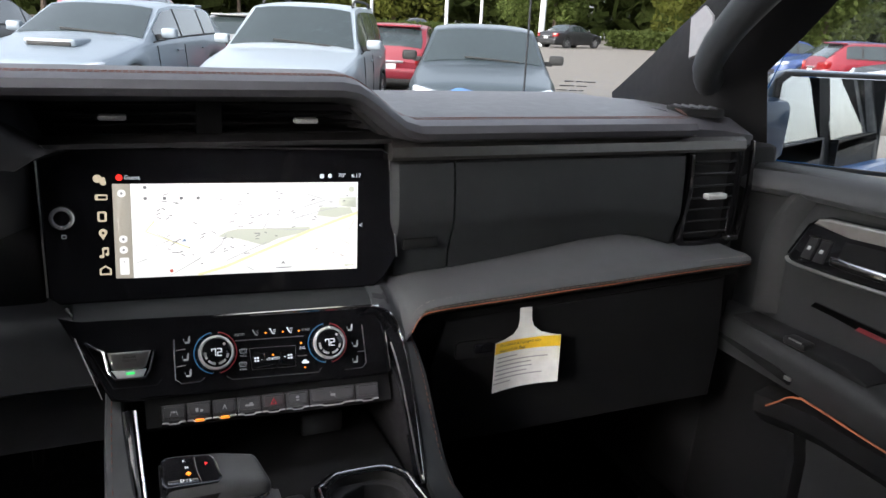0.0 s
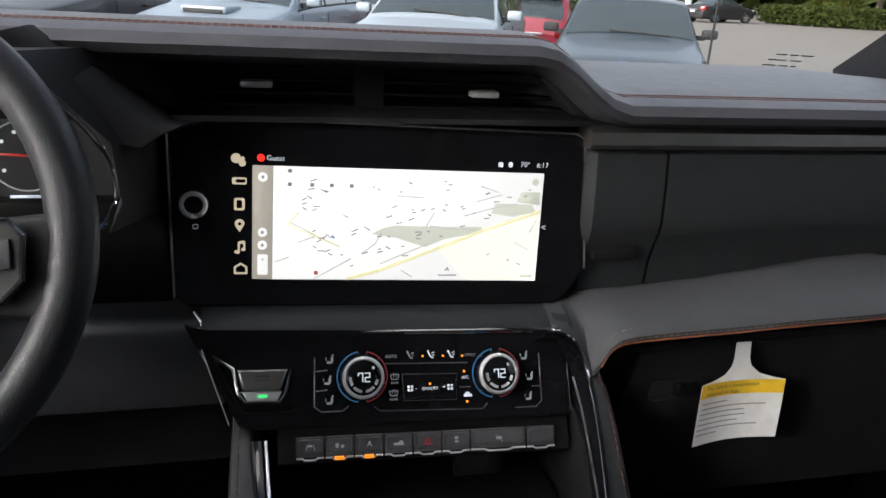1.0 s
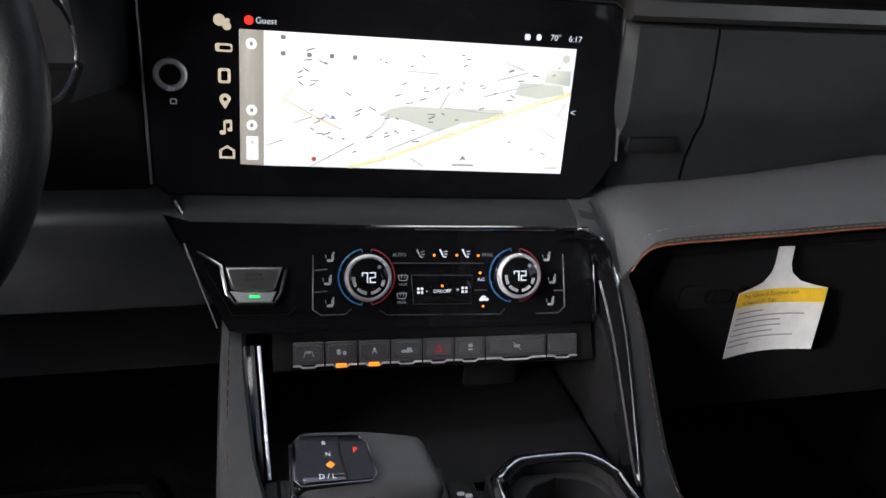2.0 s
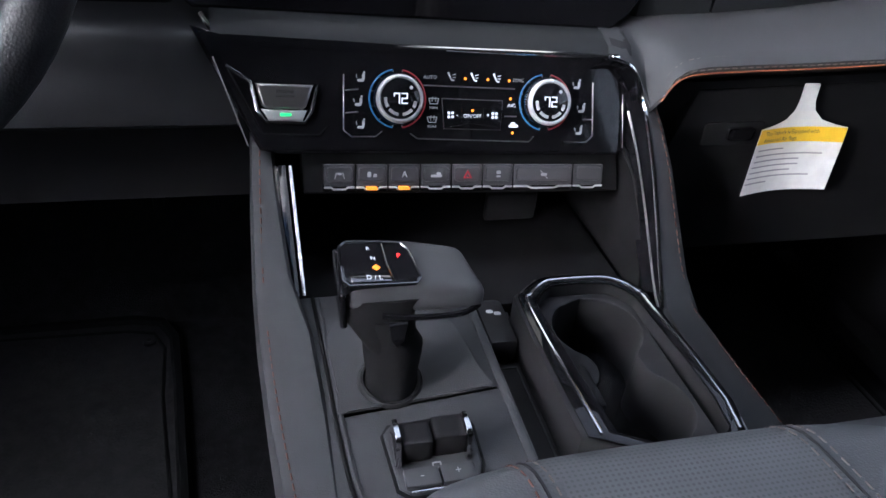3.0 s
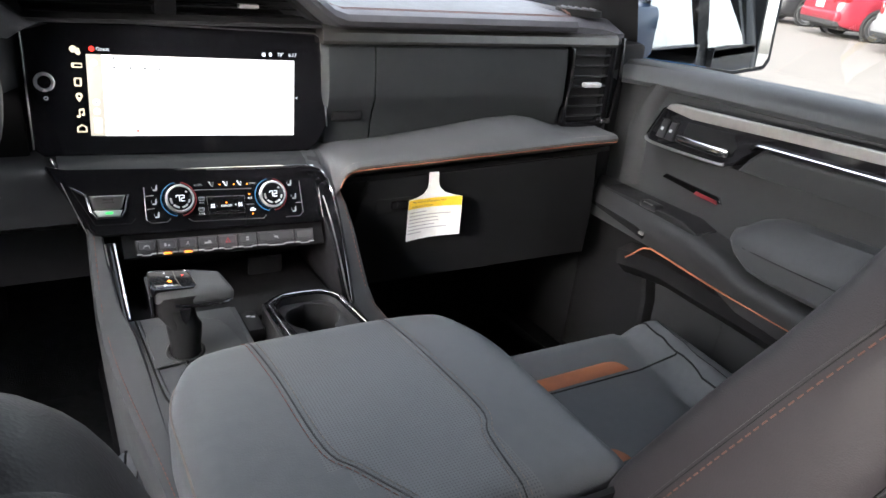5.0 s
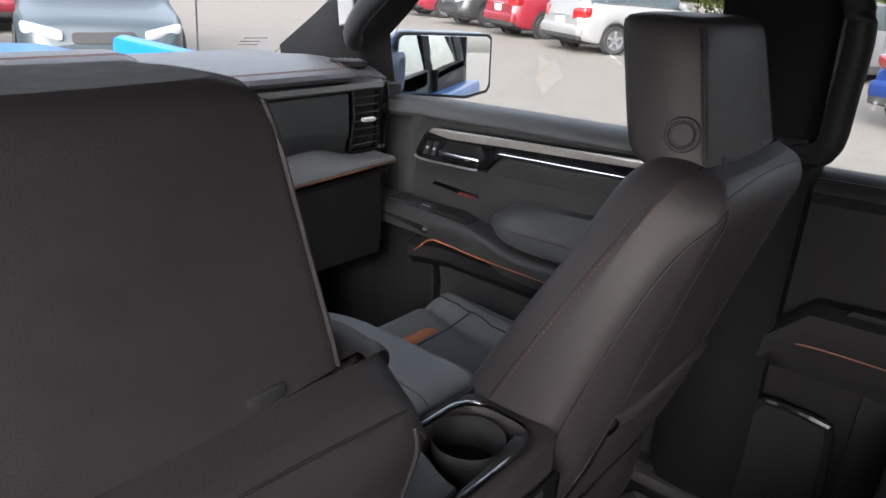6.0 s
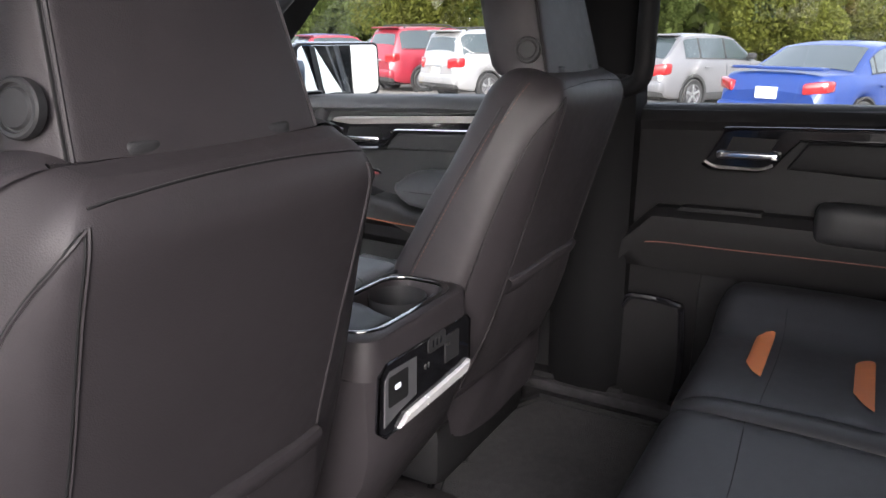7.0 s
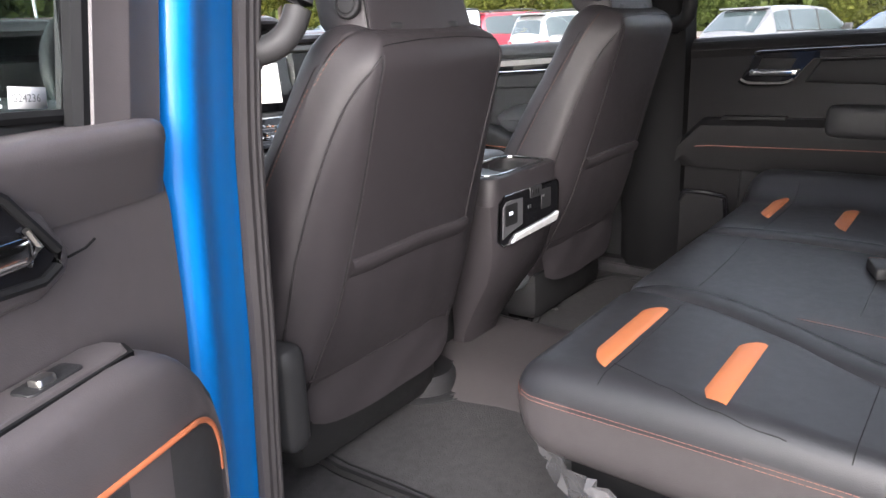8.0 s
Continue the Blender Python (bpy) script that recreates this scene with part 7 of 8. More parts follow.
part("ledge", loft([[(x, y, z + dz) for x, z in ((0.83, 1.172), (0.762, 1.172), (0.742, 1.17), (0.733, 1.162), (0.73, 1.15), (0.733, 1.13), (0.742, 1.108), (0.83, 1.09))] for y, dz in ((0.12, 0.022), (0.06, 0.022), (0.0, 0.021), (-0.1, 0.019), (-0.2, 0.016), (-0.27, 0.008), (-0.32, -0.01), (-0.4, -0.015), (-0.62, -0.012))]), DOOR_F, fd, "stepped ledge of the door trim")
part("switch_tray", plate_x([(0.04, 1.19), (0.04, 1.196), (-0.17, 1.2), (-0.205, 1.19), (-0.205, 1.18), (-0.19, 1.176)], 0.745, 0.05, 0.003), BLACK_T, fd)
part("window_switch", softbox((0.752, -0.085, 1.199), (0.012, 0.02, 0.006), 0.004, 5), PLASTIC, fd)
part("switch_gleam", tube([(0.742, -0.075, 1.204), (0.742, -0.098, 1.204)], 0.0014, 6), SATIN, fd)
part("piping", tube(smooth_line([(0.739, -0.06, 1.085), (0.737, -0.078, 1.1), (0.734, -0.1, 1.12), (0.733, -0.118, 1.128), (0.733, -0.14, 1.1295), (0.733, -0.3, 1.122), (0.733, -0.6, 1.12)], 8), 0.0016, 6), THREAD, fd, "copper-orange door piping")
# Blacker colour on the lower door stands in for the footwell's darkness.
part("lower_trim", loft([[(0.83, y, z + 0.03), (0.745, y, z), (0.748, y, z - 0.03), (0.775, y, z - 0.055), (0.83, y, z - 0.06)] for y, z in ((-0.03, 1.09), (-0.08, 1.1), (-0.14, 1.108), (-0.4, 1.105), (-0.62, 1.105))]), PILLAR_B, fd)
part("speaker", plate_x([(0.125, 0.79), (0.11, 1.15), (-0.02, 1.142), (-0.06, 1.132), (-0.075, 1.11), (-0.1, 1.0), (-0.1, 0.79)], 0.775, 0.04, 0.012), PILLAR_B, fd)
part("pull_slot", plate_x([(0.05, 1.158), (0.05, 1.164), (-0.075, 1.158), (-0.1, 1.15), (-0.098, 1.14), (-0.06, 1.146)], 0.729, 0.006, 0.001), DARK, fd)
part("slot_gleam", softbox((0.727, -0.098, 1.1515), (0.002, 0.006, 0.003), 0.0015, 3), SATIN, fd)
badge = part("badge", plate_x([(-0.055, 1.241), (-0.062, 1.25), (-0.19, 1.247), (-0.198, 1.236), (-0.14, 1.2355), (-0.09, 1.24)], 0.797, 0.006, 0.001), SMOKE, fd)
part("badge_tip", plate_x([(-0.135, 1.2345), (-0.14, 1.2415), (-0.188, 1.24), (-0.19, 1.2335)], 0.7955, 0.003, 0.0008), surface("red_enamel", (0.12, 0.008, 0.012), 0.4, bump=0), badge)
part("door_bottom_pocket", plate_x([(-0.25, 0.82), (-0.275, 1.052), (-0.6, 1.06), (-0.6, 0.82)], 0.776, 0.03, 0.01), DOOR_F, fd)

# Closed door's trim, blackened for the shade on that side of the cab.
DOOR_SHADED = surface("shaded_door_vinyl", (0.0068, 0.0066, 0.007), 0.5, grain=900, bump=0.25, cells=True, specular=0.15)
rd = thing("rear_door", (0.82, -1.35, 0.8), "closed rear passenger door with charcoal vinyl trim", "car door")
part("panel", plate_x([(-0.87, 0.8), (-0.87, 1.445), (-1.86, 1.48), (-1.86, 0.8)], 0.80, 0.06, 0.01), DOOR_SHADED, rd)
part("belt", loft([[(x, y, z + dz) for x, z in ((0.86, 1.42), (0.80, 1.40), (0.792, 1.42), (0.80, 1.44), (0.82, 1.452), (0.86, 1.454))] for y, dz in ((-0.88, 0.0), (-1.2, 0.012), (-1.86, 0.03))]), DOOR_SHADED, rd)
part("bezel", plate_x([(-1.03, 1.34), (-1.068, 1.412), (-1.1, 1.42), (-1.86, 1.447), (-1.86, 1.425), (-1.21, 1.405), (-1.185, 1.37), (-1.165, 1.343), (-1.14, 1.333), (-1.045, 1.331)], 0.772, 0.03, 0.005), PIANO, rd, "gloss black door handle surround")
part("trim_strip", tube(smooth_line([(0.769, -1.07, 1.413), (0.768, -1.1, 1.418), (0.768, -1.4, 1.43), (0.768, -1.85, 1.445)]), 0.004, 8), SMOKE, rd)
part("handle_cup", plate_x([(-1.07, 1.36), (-1.085, 1.4), (-1.17, 1.4), (-1.15, 1.36)], 0.7705, 0.004, 0.001), DARK, rd)
part("handle", softbox((0.762, -1.118, 1.3655), (0.009, 0.06, 0.0085), 0.006, 8, lambda p: (p.x, p.y, p.z - 0.02 * p.y)), CHROME, rd, "chrome inner door handle")
part("handle_lip", tube(smooth_line([(0.7695, -1.035, 1.347), (0.7685, -1.055, 1.338), (0.7685, -1.1, 1.337), (0.7685, -1.145, 1.339), (0.769, -1.166, 1.348)], 6), 0.0032, 8), SATIN, rd)
part("handle_rim", tube([(0.770, y, z) for y, z in ((-1.03, 1.341), (-1.045, 1.332), (-1.14, 1.334), (-1.166, 1.345), (-1.21, 1.4), (-1.86, 1.42))], 0.0028, 6), SMOKE, rd)
part("insert_pad", plate_x([(-1.19, 1.34), (-1.225, 1.395), (-1.86, 1.415), (-1.86, 1.32)], 0.784, 0.02, 0.008), DOOR_SHADED, rd)
part("armrest_ledge", loft([[(x, y, z) for x, z in ((0.83, zt), (0.77, zt - 0.002), (0.752, zt - 0.02), (0.75, zt - 0.06), (0.768, zb), (0.83, zb - 0.01))] for y, zt, zb in ((-0.85, 1.15, 1.1), (-0.9, 1.2, 1.1), (-0.94, 1.24, 1.1), (-1.1, 1.245, 1.1), (-1.4, 1.25, 1.105), (-1.86, 1.25, 1.11))]), DOOR_SHADED, rd)
part("piping", tube(smooth_line([(0.768, -0.86, 1.105), (0.758, -0.9, 1.143), (0.752, -0.945, 1.163), (0.75, -1.1, 1.168), (0.75, -1.4, 1.175), (0.75, -1.8, 1.178)]), 0.0013, 6), THREAD_DIM, rd, "copper-orange door piping")
part("arm_pad", softbox((0.765, -1.42, 1.245), (0.03, 0.165, 0.042), 0.024, 8), PLASTIC, rd)
part("window_switch", plate_x([(-0.99, 1.238), (-1.0, 1.248), (-1.16, 1.252), (-1.16, 1.242)], 0.752, 0.03, 0.002), DARK, rd)
sp_o = [(-0.858, 0.79), (-0.86, 0.93), (-0.89, 1.01), (-0.92, 1.025), (-1.0, 1.02), (-1.018, 1.0), (-1.025, 0.86), (-1.01, 0.76), (-0.98, 0.745), (-0.88, 0.755)]
sg = part("speaker_grille", plate_x(sp_o, 0.775, 0.03, 0.006), DOOR_SHADED, rd, "black speaker grille with gloss rim")
part("rim", tube(smooth_line([(0.774, y, z) for y, z in sp_o + sp_o[:1]], 4)[:-1], 0.0085, 8, closed=True), PIANO, sg)
part("map_pocket", plate_x([(-1.045, 0.8), (-1.045, 1.1), (-1.075, 1.105), (-1.27, 1.09), (-1.3, 1.06), (-1.86, 1.06), (-1.86, 0.8)], 0.79, 0.014, 0.006), DARK, rd)

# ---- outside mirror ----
# Truck blue with the shade of the mirror's cab side put into the colour.
BLUE_IN_SHADE = surface("dark_blue_shaded_paint", (0.012, 0.035, 0.075), 0.35, 0.1, bump=0, coat=0.8)
om = thing("door_mirror", (1.0, 0.15, 1.4), "black and blue door mirror with wide glass", "mirror")
mf = fr((1.015, 0.10, 1.495), (1, -0.56, 0), (0.02, 0.05, 1))
gl_o = [(-0.135, -0.06), (-0.12, -0.072), (0.06, -0.082), (0.12, -0.066), (0.128, -0.05), (0.125, 0.066), (0.115, 0.074), (-0.12, 0.072), (-0.133, 0.06)]
part("housing", moved(softbox((0, 0, -0.06), (0.142, 0.084, 0.06), 0.03, 8, lambda p: (p.x * (1 + 0.6 * min(0, p.z)), p.y * (1 + 2.5 * min(0, p.z)), p.z)), mf), BLUE_IN_SHADE, om)
part("surround", slab([(x * 1.06, y * 1.1) for x, y in gl_o], mf, -0.012, 0.0, 0.004), PLASTIC, om)
part("glass", slab(gl_o, mf, 0.0, 0.003, 0.001), MIRROR, om, "mirror glass")
part("arm", box(0.845, 0.93, 0.15, 0.23, 1.415, 1.53, 0.02), BLUE_IN_SHADE, om)

# ---- left rear door, standing open ----
STICKER = surface("matt_white_label", (0.42, 0.42, 0.42), 0.95, bump=0, specular=0.0, wear=0.03)
od = thing("rear_door", (-0.93, -0.93, 0.75), "open rear door with brown-black vinyl trim and copper piping", "car door")
DR = fr((-0.93, -0.93, 0), (0.94, 0.34, 0), (0, 0, 1))
part("skin", slab([(0.0, 0.75), (0.005, 1.36), (-0.02, 1.37), (-1.0, 1.38), (-1.02, 0.75)], DR, -0.14, -0.06, 0.01), BLUE, od, "blue painted outer skin")
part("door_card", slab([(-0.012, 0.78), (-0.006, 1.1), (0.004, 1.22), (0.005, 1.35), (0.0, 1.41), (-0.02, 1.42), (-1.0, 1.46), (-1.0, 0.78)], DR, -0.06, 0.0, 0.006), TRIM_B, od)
frame_rings = []
for z, g, f, o in ((1.40, -0.088, -0.04, 0.012), (1.43, -0.08, -0.034, 0.021), (1.546, -0.056, -0.009, 0.046), (1.7, -0.009, 0.037, 0.092), (1.86, 0.04, 0.085, 0.14)):
    frame_rings.append([DR @ Vector((s, z, d)) for s, d in ((g, -0.045), (g, -0.01), (g + 0.003, -0.005), (f - 0.008, -0.004), (f - 0.002, -0.0015), (f + 0.002, -0.0015), (f + 0.008, -0.004), (o - 0.006, -0.005), (o, -0.012), (o, -0.05))])
part("window_frame", loft(frame_rings), TRIM_B, od)
part("top_frame", slab([(0.13, 1.85), (0.1, 1.89), (-0.95, 1.89), (-0.95, 1.83), (0.05, 1.82)], DR, -0.05, 0.004, 0.006), TRIM_B, od)
part("rear_frame", slab([(-0.92, 1.44), (-1.0, 1.44), (-0.95, 1.89), (-0.88, 1.89)], DR, -0.05, 0.004, 0.006), TRIM_B, od)
part("window_seal", slab([(-0.05, 1.36), (-0.065, 1.449), (-1.0, 1.465), (-1.0, 1.36)], DR, -0.13, -0.03, 0.006), RUBBER, od, "black rubber seal along the window")
gz = part("window_pane", slab([(-0.08, 1.42), (-0.06, 1.546), (0.04, 1.85), (-0.9, 1.85), (-0.93, 1.42)], DR, -0.035, -0.031), TINT_G, od, "tinted rear window glass")
gz.visible_shadow = False
part("glass_seal", tube([DR @ Vector((x, y, -0.028)) for x, y in ((0.03, 1.82), (-0.062, 1.546), (-0.082, 1.449), (-0.5, 1.475))], 0.006, 6), DARK, od)
part("frame_seal", tube([DR @ Vector((x - 0.003, y, -0.018)) for x, y in ((0.04, 1.86), (-0.056, 1.546), (-0.08, 1.43))], 0.0115, 8), DARK, od)
st = part("sticker", slab([(-0.138, 1.460), (-0.098, 1.456), (-0.096, 1.474), (-0.135, 1.478)], DR, -0.031, -0.0305), STICKER, od, "white stock number sticker")
words("G24236", 0.0095, DR @ Matrix.Translation((-0.119, 1.4668, -0.0306)) @ Matrix.Rotation(-0.09, 4, "Z"), INK, "lettering", st)
for k, (x, y, w) in enumerate(((-0.148, 1.475, 0.008), (-0.146, 1.469, 0.004), (-0.147, 1.463, 0.006))):
    part("print_bar", slab(rr(w, 0.003, 0.0008, 1, x, y), DR, -0.031, -0.0306), PAPER, od)
pad_rows = []
for q, k in ((-1.0, 1.0), (-0.6, 1.0), (-0.3, 1.0), (-0.16, 1.0), (-0.05, 1.0), (-0.026, 0.97), (-0.014, 0.85), (-0.006, 0.6), (-0.002, 0.15)):
    zt, zb = 1.439 + 0.022 * max(0, -q - 0.1) - 0.012 * (1 - k), 1.408 + 0.022 * max(0, -q - 0.1)
    pad_rows.append([DR @ Vector((q, z, d)) for d, z in ((-0.04, zt), (0.012 * k, zt), (0.02 * k, zt - 0.003), (0.0245 * k, zt - 0.009), (0.025 * k, zt - 0.018), (0.022 * k, zb + 0.004), (0.016 * k, zb - 0.014), (0.009 * k, zb - 0.03), (0.003 * k, zb - 0.045), (-0.02, zb - 0.05))])
part("belt_pad", loft(pad_rows), TRIM_B, od, "rounded window ledge of the door")
part("panel_seam", tube([DR @ Vector((x, y, 0.0075)) for x, y in ((-0.112, 1.345), (-0.125, 1.34), (-0.145, 1.338))], 0.0012, 5), DARK, od)
pod = [(-0.6, 1.445), (-0.25, 1.432), (-0.2, 1.42), (-0.165, 1.385), (-0.142, 1.345), (-0.15, 1.325), (-0.18, 1.312), (-0.3, 1.318), (-0.6, 1.34)]
part("handle_pod", slab(pod, DR, 0.0, 0.012, 0.011, 4), TRIM_B, od)
bz = [(-0.6, 1.437), (-0.23, 1.417), (-0.208, 1.402), (-0.168, 1.352), (-0.17, 1.34), (-0.188, 1.332), (-0.33, 1.342), (-0.36, 1.405), (-0.6, 1.418)]
bzp = part("handle_surround", slab(bz, DR, 0.01, 0.02, 0.004), PIANO, od, "gloss black door handle surround")
part("surround_rim", tube([DR @ Vector((x, y, 0.021)) for x, y in bz[1:7]], 0.0045, 6), DARK, bzp)
part("handle", moved(softbox((-0.25, 1.362, 0.024), (0.052, 0.012, 0.009), 0.007, 8), DR), CHROME, bzp, "chrome inner door handle")
part("handle_gleam", tube([DR @ Vector((x, y, 0.023)) for x, y in ((-0.2, 1.349), (-0.186, 1.36), (-0.196, 1.376))], 0.003, 6), SATIN, bzp)
# armrest: a deep bulge whose flat top holds the window switch, a dark gap round the switch tray
bulge_rows = []
for q, top, out in ((-1.0, 1.247, 0.07), (-0.6, 1.248, 0.07), (-0.3, 1.25, 0.07), (-0.17, 1.252, 0.07), (-0.14, 1.25, 0.069), (-0.11, 1.24, 0.066), (-0.085, 1.224, 0.062), (-0.06, 1.2, 0.057), (-0.04, 1.172, 0.052), (-0.025, 1.14, 0.046), (-0.014, 1.1, 0.04), (-0.008, 1.05, 0.034), (-0.006, 0.95, 0.028), (-0.006, 0.8, 0.024)):
    bulge_rows.append([DR @ Vector((q, z, d)) for d, z in ((-0.01, top), (out - 0.022, top), (out - 0.01, top - 0.004), (out - 0.003, top - 0.011), (out, top - 0.024), (out - 0.004, min(top - 0.04, 1.16)), (out - 0.012, min(top - 0.06, 1.0)), (out - 0.015, 0.79), (-0.01, 0.79))])
arm = part("arm_bulge", loft(bulge_rows), TRIM_B, od)
tray_m = DR @ Matrix(((1, 0, 0, 0), (0, 0, 1, 1.252), (0, -1, 0, 0), (0, 0, 0, 1)))
tray_o = [(-0.6, -0.002), (-0.145, -0.002), (-0.13, -0.012), (-0.128, -0.03), (-0.14, -0.046), (-0.6, -0.046)]
part("tray_gap", slab([(x * 1.0 + (0.004 if x > -0.2 else 0), y - (0.0035 if y < -0.03 else 0)) for x, y in tray_o], tray_m, -0.006, 0.0006), DARK, arm)
tray = part("switch_tray", slab(tray_o, tray_m, -0.006, 0.0035, 0.002), TRIM_B, arm)
part("switch_base", slab(rr(0.056, 0.024, 0.005, 3, -0.205, -0.024), tray_m, 0.0035, 0.0055, 0.001), PLASTIC, tray)
part("switch", slab(rr(0.018, 0.014, 0.003, 3, -0.212, -0.026), tray_m, 0.0055, 0.0115, 0.003), SATIN, tray)
def on_bulge(q, z, lift_=0.0):
    """A point on the armrest's outer face."""
    out = float(np.interp(q, (-0.3, -0.17, -0.11, -0.06, -0.025, -0.008), (0.07, 0.07, 0.066, 0.057, 0.046, 0.034)))
    return DR @ Vector((q, z, out - 0.004 + 0.05 * min(0.0, z - 1.16) + lift_))


insert_rows = [[on_bulge(q, zt + (0.82 - zt) * k / 4, 0.0025) for q, zt in ((-1.0, 1.166), (-0.5, 1.164), (-0.25, 1.16), (-0.1, 1.151), (-0.07, 1.144), (-0.045, 1.126), (-0.03, 1.1), (-0.022, 1.06))] for k in range(5)]
part("lower_insert", loft(insert_rows, closed=False, caps=False), PILLAR, arm)
part("piping", tube(smooth_line([on_bulge(q, z, 0.002) for q, z in ((-0.9, 1.168), (-0.5, 1.168), (-0.25, 1.165), (-0.11, 1.157), (-0.07, 1.148), (-0.044, 1.13), (-0.028, 1.1), (-0.02, 1.06))], 8), 0.003, 8), THREAD, arm, "copper-orange door piping")
part("weather_strip", tube([DR @ Vector((x, y, -0.03)) for x, y in ((0.155, 1.86), (0.062, 1.55), (0.034, 1.43), (0.03, 1.415))], 0.009, 8), RUBBER, od)
part("check_link", moved(box(0.0, 0.03, 1.02, 1.045, -0.045, -0.02, 0.004), DR), SATIN, od)


# ---- outside: car park, cars, trees ----
ASPHALT = surface("pale_worn_asphalt", (0.158, 0.141, 0.121), 0.9, grain=30, bump=0.3, depth=0.01, wear=0.14)
LEAF = surface("green_leaves", (0.095, 0.122, 0.034), 0.6, bump=0, wear=0.4, rand=0.2)
LEAF_Y = surface("yellow_green_leaves", (0.115, 0.125, 0.026), 0.6, bump=0, wear=0.4, rand=0.2)
for leaf_m in (LEAF, LEAF_Y):
    lt = leaf_m.node_tree
    lp = lt.nodes["Principled BSDF"]
    thin = lt.nodes.new("ShaderNodeBsdfTranslucent")
    lt.links.new(lp.inputs["Base Color"].links[0].from_socket, thin.inputs["Color"])
    both = lt.nodes.new("ShaderNodeMixShader")
    lp.inputs["Specular IOR Level"].default_value = 0.1
    both.inputs[0].default_value = 0.62
    lt.links.new(lp.outputs[0], both.inputs[1])
    lt.links.new(thin.outputs[0], both.inputs[2])
    lt.links.new(both.outputs[0], lt.nodes["Material Output"].inputs["Surface"])
BARK = surface("grey_brown_bark", (0.12, 0.09, 0.07), 0.9, grain=40, bump=0.8, depth=0.02)
TYRE = surface("tyre_rubber", (0.022, 0.022, 0.022), 0.75, grain=80, bump=0.2)
RIM = surface("alloy_rim", (0.5, 0.5, 0.51), 0.3, 0.9, bump=0)
TINT = surface("dark_car_glass", (0.03, 0.04, 0.042), 0.12, bump=0, specular=0.8, coat=0.2)
TAIL = surface("red_tail_lamp", (0.22, 0.01, 0.012), 0.15, bump=0, coat=0.8)
LAMP = surface("clear_head_lamp", (0.55, 0.57, 0.6), 0.12, 0.4, bump=0, coat=0.8)
PLATE = surface("pale_plate", (0.6, 0.62, 0.62), 0.5, bump=0)
STEEL = surface("pale_painted_steel", (0.55, 0.56, 0.57), 0.5, bump=0.05)


def step01(v, a, b):
    t = max(0.0, min(1.0, (v - a) / (b - a)))
    return t * t * (3 - 2 * t)


def lot(x, y):
    """Height of the car park, which climbs a little away from the truck."""
    return max(0.052 * max(0.0, min(4.2, 3.9 - x)) * step01(y, 2.5, 8.0), 0.1 * step01(x, 5.5, 12.0))


grid_x = [-400, -100, -30] + [-20 + 2 * i for i in range(31)] + [60, 120, 400]
grid_y = [-400, -100, -30] + [-20 + 2 * i for i in range(31)] + [60, 120, 400]
bm = bmesh.new()
net = [[bm.verts.new((x, y, lot(x, y))) for x in grid_x] for y in grid_y]
for ra, rb in zip(net, net[1:]):
    for i in range(len(grid_x) - 1):
        bm.faces.new((ra[i], ra[i + 1], rb[i + 1], rb[i]))
solid("ground", bm, ASPHALT, "pale worn asphalt car park", "ground", "structure")
solid("hood", softbox((0, 1.5, 1.188), (0.9, 0.8, 0.15), 0.1, 8, lambda p: (p.x, p.y, p.z - 0.035 * (p.y / 0.8) + 0.012 * (abs(p.x) < 0.5))), BLUE, "bright blue truck bonnet", "bonnet", "structure")
solid("hood_left_fender", box(-0.98, -0.9, 0.62, 2.3, 0.7, 1.24, 0.04), BLUE, "bright blue truck wing", "bonnet", "structure")


def car_paint(name, col, metal=0.3):
    """Clear-coated paint with a slow film of dust."""
    m, nt, p = base_nodes(name)
    tc = nt.nodes.new("ShaderNodeTexCoord").outputs["Object"]
    n = noise_node(nt, tc, 1.5, 2.0)
    mix = nt.nodes.new("ShaderNodeMix")
    mix.data_type = "RGBA"
    mix.inputs["A"].default_value, mix.inputs["B"].default_value = (*col, 1), (*[0.85 * c + 0.15 * 0.3 * sum(col) for c in col], 1)
    nt.links.new(n.outputs["Fac"], mix.inputs["Factor"])
    nt.links.new(mix.outputs["Result"], p.inputs["Base Color"])
    p.inputs["Metallic"].default_value, p.inputs["Roughness"].default_value = metal * 0.5, 0.38
    p.inputs["Coat Weight"].default_value, p.inputs["Coat Roughness"].default_value = 0.25, 0.08
    return m


GREYP = car_paint("mid_grey_paint", (0.13, 0.13, 0.137), 0.4)


def smoothed(ys, profile, width=0.07):
    """A broken line through (y, z) points with its corners rounded off."""
    px, pz = [p[0] for p in profile][::-1], [p[1] for p in profile][::-1]
    return [sum(float(np.interp(y + k * width / 3, px, pz)) for k in range(-3, 4)) / 7 for y in ys]


